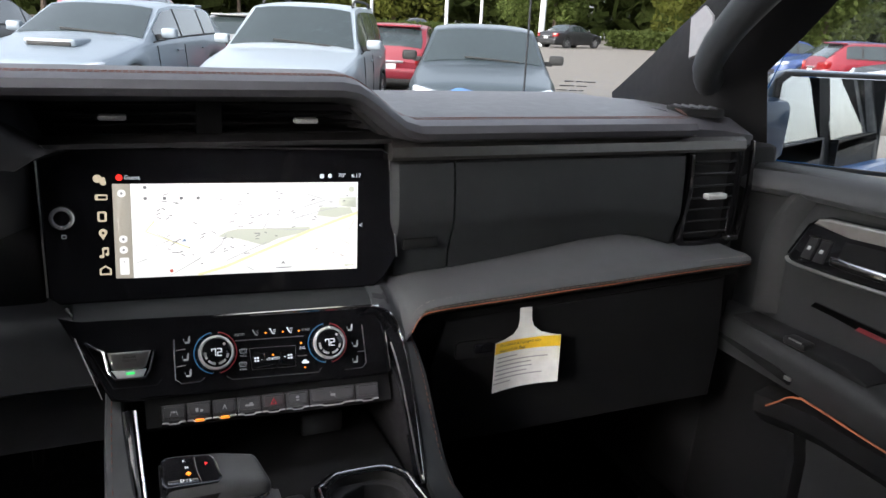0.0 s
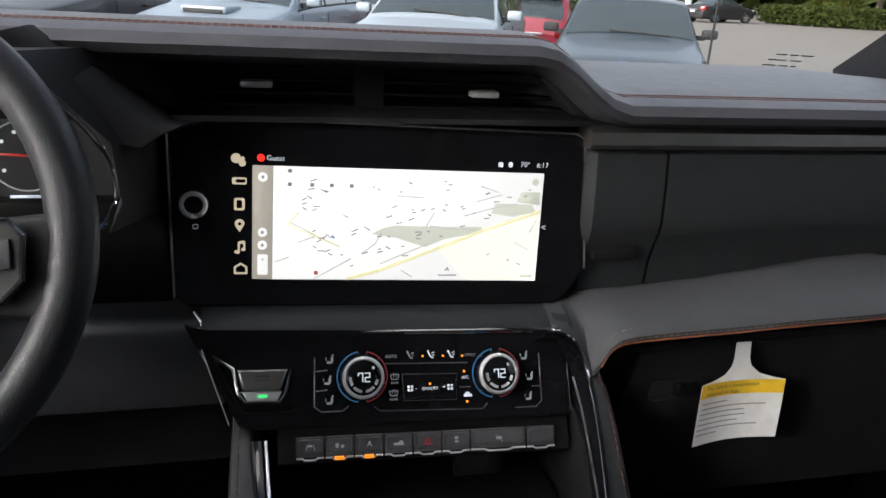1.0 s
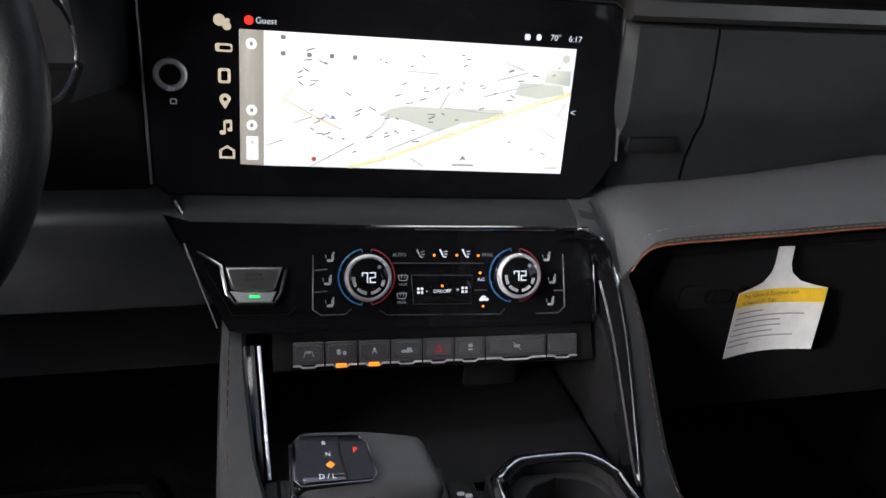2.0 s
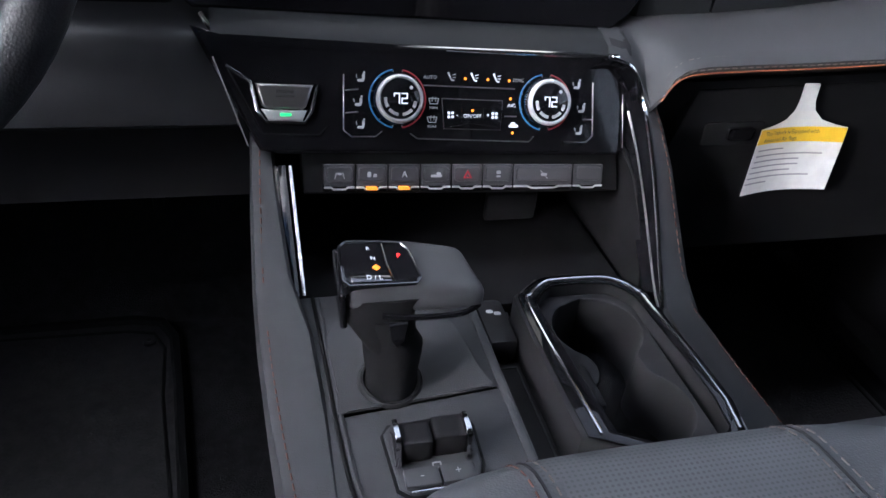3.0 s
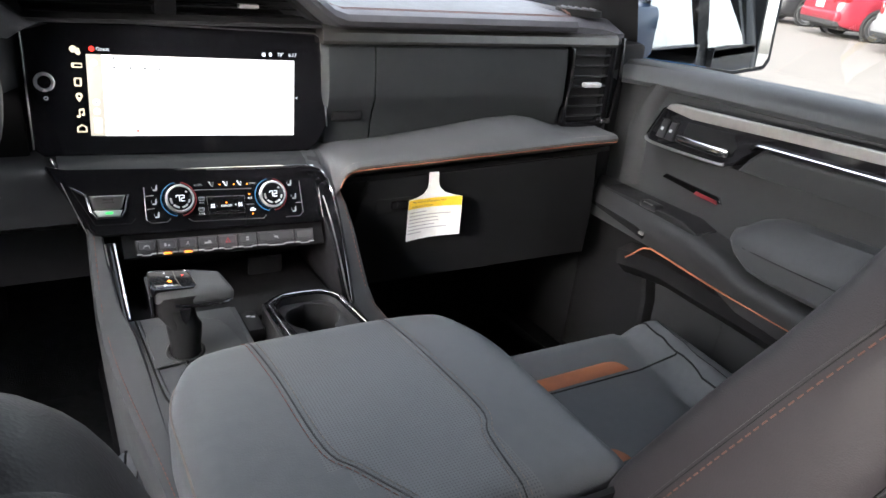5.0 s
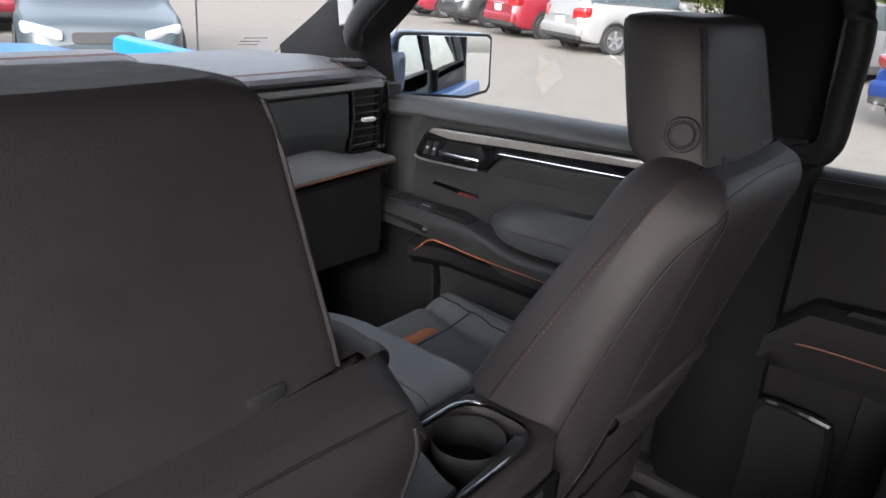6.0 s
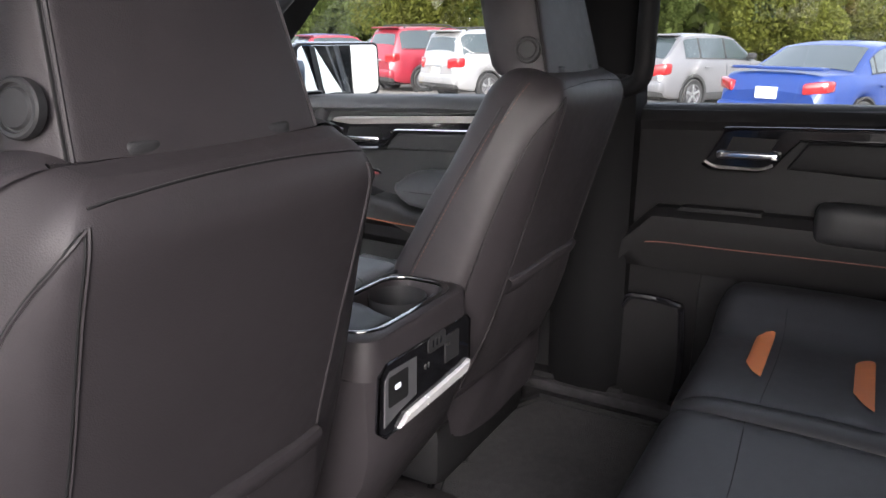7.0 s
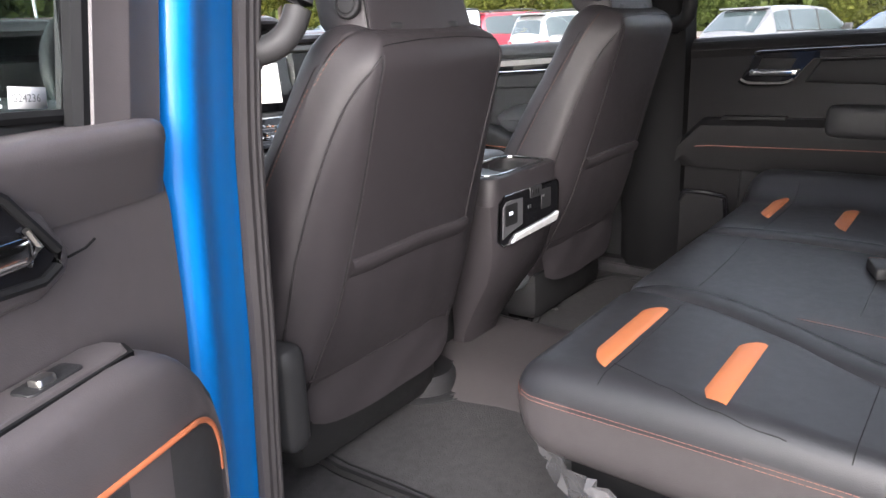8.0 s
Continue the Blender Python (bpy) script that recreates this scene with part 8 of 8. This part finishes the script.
def car(name, label, L, W, H, belt, hood, tail, paint, roof, scoop=False, wing=False, rails=False, cladding=False):
    """A parked car about its own centre, nose towards +y. roof: y of windscreen foot, roof front, roof end, rear glass foot."""
    c = thing(name, (0, 0, 0), label, "car")
    w, e = W / 2, L / 2
    y0, y1, y2, y3 = roof
    axles = (L * 0.295, -L * 0.285)
    crown = [(e, hood - 0.4), (e - 0.03, hood - 0.24), (e - 0.1, hood - 0.13), (e - 0.3, hood - 0.05), (e - 0.6, hood), (y0 + 0.02, belt + 0.03), (y1, H - 0.045), (y1 - 0.4, H - 0.005), ((y1 + y2) / 2, H), (y2 + 0.2, H - 0.02), (y2, H - 0.05), (y3, tail + 0.04), (-e + 0.09, min(tail + 0.02, tail + 0.04)), (-e + 0.03, tail - 0.1), (-e, tail - 0.34)]
    waist = [(e, hood - 0.46), (e - 0.1, hood - 0.2), (e - 0.4, hood - 0.11), (y0 + 0.1, belt - 0.05), (y0 - 0.3, belt - 0.02), (y2, belt + 0.03), (-e + 0.3, tail - 0.03), (-e + 0.06, tail - 0.12), (-e, tail - 0.4)]
    sides = [(e, w - 0.3), (e - 0.08, w - 0.17), (e - 0.3, w - 0.07), (e - 0.8, w - 0.01), (0.0, w), (-e + 0.7, w - 0.01), (-e + 0.25, w - 0.05), (-e + 0.06, w - 0.12), (-e, w - 0.18)]

    def at(y):
        """Half width, waist height and top height of the body at y."""
        return smoothed([y], sides)[0], smoothed([y], waist)[0], smoothed([y], crown)[0]

    def side_pt(y, v, out=0.0):
        """On the flank of the cabin, from the waist (0) to the roof edge (1)."""
        h, zw, zt = at(y)
        rise_ = max(0.03, zt - 0.05 - zw)
        return Vector((h - 0.05 + out - 0.3 * rise_ * v - 0.02 * v * v, y, zw + rise_ * v + out * 0.3))

    def top_pt(y, u, out=0.0):
        """On the bonnet, glass or roof, from one edge (-1) to the other (1)."""
        edge = side_pt(y, 1.0)
        return Vector(((edge.x - 0.005) * u, y, edge.z + (at(y)[2] - edge.z) * (1 - abs(u) ** 3) + out))

    def foot(y):
        """Lower edge of the body, which arches over the wheels."""
        z = float(np.interp(abs(y), (0, e - 0.5, e - 0.15, e), (0.22, 0.24, 0.3, 0.36)))
        for yw in axles:
            if abs(y - yw) < 0.375:
                z = max(z, 0.33 + math.sqrt(0.375 ** 2 - (y - yw) ** 2))
        return z

    ys = [-e, -e + 0.02, -e + 0.05, -e + 0.09] + [-e + 0.14 + (L - 0.28) * i / 90 for i in range(91)] + [e - 0.09, e - 0.05, e - 0.02, e]
    rings = []
    for y in ys:
        h, zw, zt = at(y)
        zb = min(foot(y), zw - 0.1)
        d = zw - zb
        half = [(h - 0.06, zb), (h - 0.015, zb + 0.05 * min(1, d / 0.3)), (h, zb + 0.3 * d), (h + 0.004, zb + 0.55 * d), (h - 0.008, zb + 0.72 * d), (h - 0.012, zb + 0.76 * d), (h - 0.022, zw - 0.05 * min(1, d / 0.3)), (h - 0.045, zw)]
        half = [Vector((a, y, z)) for a, z in half] + [side_pt(y, v) for v in (0.06, 0.35, 0.7, 1.0)] + [top_pt(y, u) for u in (0.9, 0.75, 0.5, 0.25)]
        rings.append(half + [top_pt(y, 0.0)] + [Vector((-p.x, p.y, p.z)) for p in half[::-1]])
    body = loft(rings)
    part("body", body, paint, c)
    part("underbody", box(-w + 0.26, w - 0.26, -e + 0.2, e - 0.25, 0.2, 0.62, 0.03), TYRE, c)
    if cladding:
        for sx in (-1, 1):
            part("sill", box(*sorted((sx * (w - 0.1), sx * (w + 0.012))), axles[1] + 0.38, axles[0] - 0.38, 0.2, 0.36, 0.02), TYRE, c)

    def glazing(name, rows):
        return part(name, loft(rows, closed=False, caps=False), TINT, c)

    glazing("windscreen", [[top_pt(y0 - 0.05 + (y1 + 0.1 - y0) * i / 8, u / 5 * (0.97 - 0.05 * i / 8), 0.012) for u in range(-5, 6)] for i in range(9)])
    ra, rb = y2 - 0.06, y3 + 0.05
    glazing("rear_window", [[top_pt(ra + (rb - ra) * i / 8, u / 5 * (0.86 + 0.08 * i / 8), 0.012) for u in range(-5, 6)] for i in range(9)])
    last = y2 - 0.02 if y2 < -1.3 else (y2 + y3) / 2 + 0.06
    spans = [("side_window", y0 - 0.3, -0.14), ("side_window", -0.2, -1.0)] + ([("quarter_window", -1.06, last)] if y2 < -1.3 else [("quarter_window", -1.04, last)])
    for sx in (-1, 1):
        for nm, a, b in spans:
            rows = [[side_pt(a + (b - a) * i / 10, v, 0.008) for v in (0.1, 0.3, 0.5, 0.7, 0.9)] for i in range(11)]
            glazing(nm, [[Vector((sx * p.x, p.y, p.z)) for p in r] for r in rows])
        for yp in (-0.17, -1.03):
            part("door_pillar", loft([[Vector((sx * p.x, p.y, p.z)) for p in [side_pt(y, v, 0.006) for v in (0.08, 0.5, 0.92)]] for y in (yp - 0.035, yp + 0.035)], closed=False, caps=False), TYRE, c)
        part("waist_strip", tube([Vector((sx * p.x, p.y, p.z)) for p in [side_pt(y0 - 0.2 + (last - y0 + 0.2) * i / 12, 0.07, 0.004) for i in range(13)]], 0.011, 5), TYRE, c)
        part("door_mirror", softbox((sx * (w + 0.08), y0 - 0.38, belt + 0.1), (0.095, 0.055, 0.065), 0.035, 4), paint if not cladding else TYRE, c)
        part("mirror_foot", box(*sorted((sx * (w - 0.08), sx * (w + 0.03))), y0 - 0.4, y0 - 0.35, belt + 0.02, belt + 0.08), TYRE, c)
        for yh in (0.05, -0.85):
            part("door_handle", softbox((sx * (w + 0.008), yh, belt - 0.13), (0.015, 0.09, 0.014), 0.01, 3), paint, c)
        for yd in (-0.17, y0 - 0.25):
            part("door_seam", tube([Vector((sx * (at(yd)[0] + a), yd, z)) for a, z in ((-0.001, 0.36), (0.005, 0.6), (-0.002, belt - 0.25), (-0.02, belt - 0.06))], 0.006, 4), TYRE, c)
        hl = at(e - 0.2)[0]
        part("head_lamp", softbox((sx * (hl - 0.17), e - 0.19, hood - 0.2), (0.2, 0.11, 0.07), 0.05, 5, lambda p, s=sx: (p.x, p.y - 0.6 * s * p.x, p.z + 0.2 * s * p.x)), LAMP, c)
        part("tail_lamp", softbox((sx * (at(-e + 0.12)[0] - 0.11), -e + 0.12, tail - 0.17), (0.15, 0.11, 0.085 if wing else 0.12), 0.05, 5, lambda p, s=sx: (p.x, p.y + 0.5 * s * p.x, p.z + 0.15 * s * p.x)), TAIL, c)
        if rails:
            part("roof_rail", tube(smooth_line([side_pt(y, 1.0) * 1.0 + Vector(((sx - 1) * side_pt(y, 1.0).x - sx * 0.06, 0, dz)) for y, dz in ((y1 - 0.25, 0.02), (y1 - 0.4, 0.085), ((y1 + y2) / 2, 0.09), (y2 + 0.35, 0.085), (y2 + 0.2, 0.02))]), 0.02, 6), TYRE, c)
        for yw in axles:
            m = fr((sx * (w - 0.192), yw, 0.33), (0, sx, 0), (0, 0, 1))
            wh = part("wheel", lathe([(0.2, 0.17), (0.3, 0.2), (0.325, 0.175), (0.33, 0.15), (0.33, 0.02), (0.2, 0.0)], m, 24), TYRE, c)
            part("rim", lathe([(0.225, 0.17), (0.22, 0.192), (0.205, 0.185), (0.19, 0.12), (0.0, 0.1)], m, 24), GREYP, wh)
            part("arch", lathe([(0.43 if cladding else 0.395, 0.17), (0.425 if cladding else 0.39, 0.197), (0.365, 0.192), (0.355, 0.1)], m, 28), TYRE, c)
            for k in range(5):
                a = math.tau * k / 5
                part("spoke", moved(box(-0.028, 0.028, 0.02, 0.21, 0.0, 0.025, 0.006), m @ Matrix.Translation((0, 0, 0.16)) @ Matrix.Rotation(a, 4, "Z")), RIM, wh)
    part("grille", slab(rr(W * 0.36, 0.16, 0.06, 4), fr((0, e - 0.05, hood - 0.27), (-1, 0, 0), (0, -0.5, 1)), -0.03, 0.03, 0.015), TYRE, c)
    part("lower_intake", slab(rr(W * 0.6, 0.13, 0.04, 3), fr((0, e - 0.02, 0.45), (-1, 0, 0), (0, 0, 1)), -0.1, 0.035, 0.015), TYRE, c)
    part("rear_bumper", softbox((0, -e + 0.07, 0.5), (w - 0.1, 0.12, 0.13), 0.08, 6), paint, c)
    part("bumper_skirt", softbox((0, -e + 0.09, 0.37 if not cladding else 0.42), (w - 0.13, 0.13, 0.08 if not cladding else 0.14), 0.05, 6), TYRE, c)
    part("number_plate", slab(rr(0.32, 0.16, 0.01, 2), fr((0, -e - 0.012, tail - 0.26 if wing else tail - 0.36), (1, 0, 0), (0, 0, 1)), -0.04, 0.015), PLATE, c)
    if not wing:
        part("plate_garnish", softbox((0, -e + 0.01, tail - 0.24), (0.3, 0.03, 0.025), 0.015, 4), RIM, c)
    part("wiper", tube([top_pt(y0 - 0.02, -0.6, 0.03), top_pt(y0 - 0.08, 0.3, 0.03)], 0.012, 5), TYRE, c)
    if scoop:
        part("hood_scoop", softbox((0, y0 + 0.42, at(y0 + 0.42)[2] + 0.01), (0.3, 0.2, 0.05), 0.04, 6), paint, c)
        part("scoop_mouth", box(-0.25, 0.25, y0 + 0.58, y0 + 0.63, at(y0 + 0.6)[2], at(y0 + 0.6)[2] + 0.05, 0.01), TYRE, c)
    if wing:
        part("boot_lip", softbox((0, -e + 0.17, tail + 0.075), (w - 0.2, 0.09, 0.022), 0.018, 6, lambda p: (p.x, p.y + 0.1 * (p.x / w) ** 2, p.z)), paint, c)
        for sx in (-1, 1):
            part("exhaust", tube([(sx * 0.42, -e - 0.05, 0.33), (sx * 0.42, -e + 0.1, 0.33)], 0.04, 10), RIM, c)
    elif y2 < -1.3:
        part("roof_spoiler", softbox((0, y2 - 0.05, H - 0.045), (w * 0.66, 0.12, 0.02), 0.016, 6), paint, c)
    return c


def heading(dx, dy):
    return math.degrees(math.atan2(-dx, dy))


def park(c, x, y, d):
    c.matrix_basis = pose(x, y, lot(x, y), 0, 0, heading(*d))
    return c


ICE = car_paint("ice_blue_silver_paint", (0.2, 0.24, 0.28))
ICE2 = car_paint("pale_silver_blue_paint", (0.27, 0.31, 0.345))
SLATE = car_paint("slate_grey_blue_paint", (0.045, 0.06, 0.07))
SILVER = car_paint("silver_paint", (0.24, 0.24, 0.245), 0.5)
RED = car_paint("crimson_paint", (0.22, 0.012, 0.025))
NAVY = car_paint("deep_blue_paint", (0.02, 0.05, 0.16))
WR = car_paint("bright_cobalt_paint", (0.005, 0.028, 0.15))
BLACKP = car_paint("black_paint", (0.02, 0.02, 0.022))
SUV = (0.85, 0.1, -1.98, -2.2)
HATCH = (0.95, 0.2, -1.5, -2.08)
SEDAN = (0.95, 0.15, -0.85, -1.55)
FACE = (-0.42, -0.91)
AWAY = (0.9, -0.44)
cars_front = [
    (car("car", "pale blue-grey estate car with a bonnet scoop", 4.6, 1.78, 1.47, 0.98, 0.88, 0.98, ICE, HATCH, scoop=True), -0.25, 10.15, FACE),
    (car("car", "pale silver-blue sport utility car with roof rails", 4.6, 1.8, 1.68, 1.06, 0.96, 1.06, ICE2, SUV, rails=True), 2.12, 9.4, FACE),
    (car("car", "slate grey-blue sport utility car with black mirrors", 4.5, 1.76, 1.58, 1.04, 0.96, 1.04, SLATE, SUV, cladding=True), 4.38, 8.62, FACE),
    (car("car", "dark grey car parked in the row", 4.6, 1.8, 1.5, 1.0, 0.9, 1.0, BLACKP, SEDAN), -2.6, 11.2, FACE),
    (car("car", "red hatchback parked behind the row", 4.3, 1.76, 1.5, 1.0, 0.9, 1.0, RED, HATCH), 5.4, 15.0, (0.42, 0.91)),
    (car("car", "silver estate car parked behind the row", 4.6, 1.78, 1.5, 1.0, 0.9, 1.0, SILVER, HATCH), 2.7, 16.2, (0.42, 0.91)),
    (car("car", "dark red sport utility car parked behind the row", 4.6, 1.8, 1.7, 1.05, 0.95, 1.05, RED, SUV, rails=True), 0.2, 17.3, (0.42, 0.91)),
]
for c, x, y, d in cars_front:
    park(c, x, y, d)
cars_side = [
    (car("car", "bright cobalt blue sports saloon with a boot spoiler", 4.6, 1.8, 1.475, 0.98, 0.88, 1.02, WR, SEDAN, scoop=True, wing=True), 12.75, -1.0, AWAY),
    (car("car", "silver sport utility car with roof rails", 4.5, 1.78, 1.68, 1.06, 0.96, 1.06, SILVER, SUV, rails=True), 17.15, 7.05, AWAY),
    (car("car", "crimson sport utility car with black cladding", 4.7, 1.85, 1.78, 1.1, 1.0, 1.1, RED, SUV, rails=True, cladding=True), 18.9, 9.95, AWAY),
    (car("car", "mid-grey crossover car with black wheel arches", 4.4, 1.8, 1.6, 1.02, 0.92, 1.02, GREYP, HATCH, cladding=True), 17.3, 2.3, AWAY),
    (car("car", "black sport utility car with a chrome grille", 4.7, 1.85, 1.72, 1.08, 0.98, 1.08, BLACKP, SUV, rails=True), 20.3, 12.8, (-0.9, 0.44)),
    (car("car", "crimson hatchback in the far row", 4.4, 1.8, 1.55, 1.0, 0.9, 1.0, RED, HATCH), 21.9, 16.0, AWAY),
    (car("car", "deep blue estate car in the far row", 4.6, 1.8, 1.6, 1.02, 0.92, 1.02, NAVY, HATCH), 23.4, 19.0, (-0.9, 0.44)),
    (car("car", "blue hatchback in the far row", 4.4, 1.8, 1.55, 1.0, 0.9, 1.0, WR, HATCH), 24.8, 22.2, AWAY),
    (car("car", "black saloon parked by the far hedge", 4.6, 1.8, 1.5, 1.0, 0.9, 1.0, BLACKP, SEDAN), 26.0, 41.0, (0.95, 0.3)),
    (car("car", "dark grey saloon parked by the far hedge", 4.6, 1.8, 1.5, 1.0, 0.9, 1.0, GREYP, SEDAN), 20.0, 52.0, (0.98, -0.2)),
]
for c, x, y, d in cars_side:
    park(c, x, y, d)


def leaves(centre, size, count, leaf, seed, lumps=14):
    """A crown of single leaves gathered in uneven clumps."""
    rng = np.random.default_rng(seed)
    heads = rng.normal(0, 1, (lumps, 3))
    heads /= np.linalg.norm(heads, axis=1)[:, None]
    heads = heads * rng.uniform(0.35, 0.95, (lumps, 1)) * np.array(size) + np.array(centre)
    rad = rng.uniform(0.22, 0.5, lumps) * min(size)
    pick = rng.integers(0, lumps, count)
    d = rng.normal(0, 1, (count, 3))
    d /= np.linalg.norm(d, axis=1)[:, None]
    at = heads[pick] + d * (rad[pick] * rng.uniform(0.55, 1.0, count) ** 0.5)[:, None]
    u = rng.normal(0, 1, (count, 3))
    u /= np.linalg.norm(u, axis=1)[:, None]
    v = np.cross(u, rng.normal(0, 1, (count, 3)))
    v /= np.linalg.norm(v, axis=1)[:, None]
    k = leaf * rng.uniform(0.6, 1.3, count)[:, None]
    vs = np.stack([at - u * k, at + v * k * 0.5, at + u * k, at - v * k * 0.5], 1).reshape(-1, 3)
    me = bpy.data.meshes.new("crown")
    me.from_pydata(vs.tolist(), [], np.arange(count * 4).reshape(-1, 4).tolist())
    return me


def tree(x, y, h, spread, seed, mat, count=5000, leaf=0.12, low=0.25):
    g0 = lot(x, y)
    t = thing("tree", (x, y, g0), "leafy tree turning yellow-green beyond the car park", "tree")
    rng = random.Random(seed)
    part("trunk", tube(smooth_line([(x, y, g0), (x + 0.05, y, h * 0.3), (x - 0.05, y + 0.05, h * 0.6), (x, y, h * 0.85)], 3), 0.1, 8, radii=[0.05 * h * (1 - 0.085 * i) * 0.5 for i in range(10)]), BARK, t)
    for k in range(5):
        a = rng.uniform(0, 6.28)
        z = h * rng.uniform(0.3, 0.6)
        part("limb", tube([(x, y, z), (x + math.cos(a) * spread * 0.5, y + math.sin(a) * spread * 0.5, z + h * 0.2)], 0.05, 6, radii=[0.012 * h, 0.005 * h]), BARK, t)
    me = leaves((x, y, h * (0.5 + low / 2)), (spread, spread, h * (0.5 - low / 2)), count, leaf, seed, 26)
    me.materials.append(mat)
    ob = part("crown", me, mat, t)
    return t


tree(24.5, 0.5, 4.6, 4.2, 3, LEAF_Y, 80000, 0.062, 0.1)
tree(30.0, 9.0, 7.5, 4.0, 4, LEAF, 20000, 0.12, 0.1)
tree(33.0, 19.0, 8.0, 5.0, 5, LEAF_Y, 20000, 0.12, 0.1)
tree(27.0, -7.0, 6.0, 5.0, 6, LEAF, 45000, 0.08, 0.1)
tree(34.0, 29.0, 9.0, 5.0, 7, LEAF, 8000, 0.22, 0.1)
tree(37.0, 41.0, 9.0, 6.0, 8, LEAF_Y, 8000, 0.25, 0.1)
tree(36.0, 60.0, 9.0, 6.0, 9, LEAF, 8000, 0.25, 0.1)
tree(24.0, 70.0, 10.0, 7.0, 10, LEAF_Y, 8000, 0.3, 0.1)
tree(10.0, 74.0, 9.0, 7.0, 11, LEAF, 8000, 0.3, 0.1)
tree(-6.0, 70.0, 10.0, 7.0, 12, LEAF, 8000, 0.3, 0.1)
# far wood that closes the view
rng = np.random.default_rng(21)
vs = []
for a in np.linspace(-40, 150, 330):
    R = 78 + 12 * rng.random()
    top = 8 + 4 * rng.random()
    n = 110
    z = top * rng.random(n) ** 0.8
    t = np.radians(a + rng.normal(0, 0.5, n))
    rr_ = R + rng.normal(0, 2.0, n)
    c0 = np.stack([rr_ * np.cos(t), rr_ * np.sin(t), z], 1)
    u = rng.normal(0, 0.5, (n, 3))
    v = rng.normal(0, 0.5, (n, 3))
    vs.append(np.stack([c0 - u, c0 + v, c0 + u, c0 - v], 1).reshape(-1, 3))
vs = np.concatenate(vs)
me = bpy.data.meshes.new("far_wood")
me.from_pydata(vs.tolist(), [], np.arange(len(vs)).reshape(-1, 4).tolist())
me.materials.append(LEAF)
tagged(new("far_wood", me), "dense green wood beyond the car park", "trees", kind="stuff")
for x, y, h, r in ((19.5, 46.0, 9, 0.12), (22.5, 47, 9, 0.1), (13.5, 47, 9, 0.12), (15.0, 48, 9, 0.1), (25, 43, 9, 0.2), (37, 36, 9, 0.16), (38, 16, 9, 0.15), (40, 24, 9, 0.15)):
    g0 = lot(x, y)
    p = thing("lamp_post", (x, y, g0), "tall pale painted steel post in the car park", "lamp post")
    part("pole", tube([(x, y, g0), (x, y, h)], r, 10), STEEL, p)
    part("foot", lathe([(r * 2.2, 0), (r * 2.2, 0.5), (0.0, 0.5)], fr((x, y, g0), (1, 0, 0), (0, 1, 0)), 14), STEEL, p)
for x0, y0, x1, y1 in ((14, 52, 26, 50), (30, 42, 34, 36)):
    n = 9000
    t = rng.random(n)
    c0 = np.stack([x0 + (x1 - x0) * t + rng.normal(0, 0.4, n), y0 + (y1 - y0) * t + rng.normal(0, 0.4, n), 0.2 + rng.random(n) * 1.1], 1)
    u, v = rng.normal(0, 0.07, (n, 3)), rng.normal(0, 0.07, (n, 3))
    q = np.stack([c0 - u, c0 + v, c0 + u, c0 - v], 1).reshape(-1, 3)
    me = bpy.data.meshes.new("hedge")
    me.from_pydata(q.tolist(), [], np.arange(len(q)).reshape(-1, 4).tolist())
    me.materials.append(LEAF)
    tagged(new("hedge", me), "low clipped green hedge at the car park edge", "hedge", kind="stuff")
ant = thing("antenna", (0.86, 1.0, 1.36), "thin black whip antenna on the truck wing", "antenna")
part("whip", tube([(0.86, 1.0, 1.35), (0.85, 0.98, 1.9), (0.84, 0.95, 2.2)], 0.0028, 6), TYRE, ant)
part("socket", lathe([(0.012, 0), (0.01, 0.03), (0.0, 0.04)], fr((0.86, 1.0, 1.34), (1, 0, 0), (0, 1, 0)), 12), TYRE, ant)
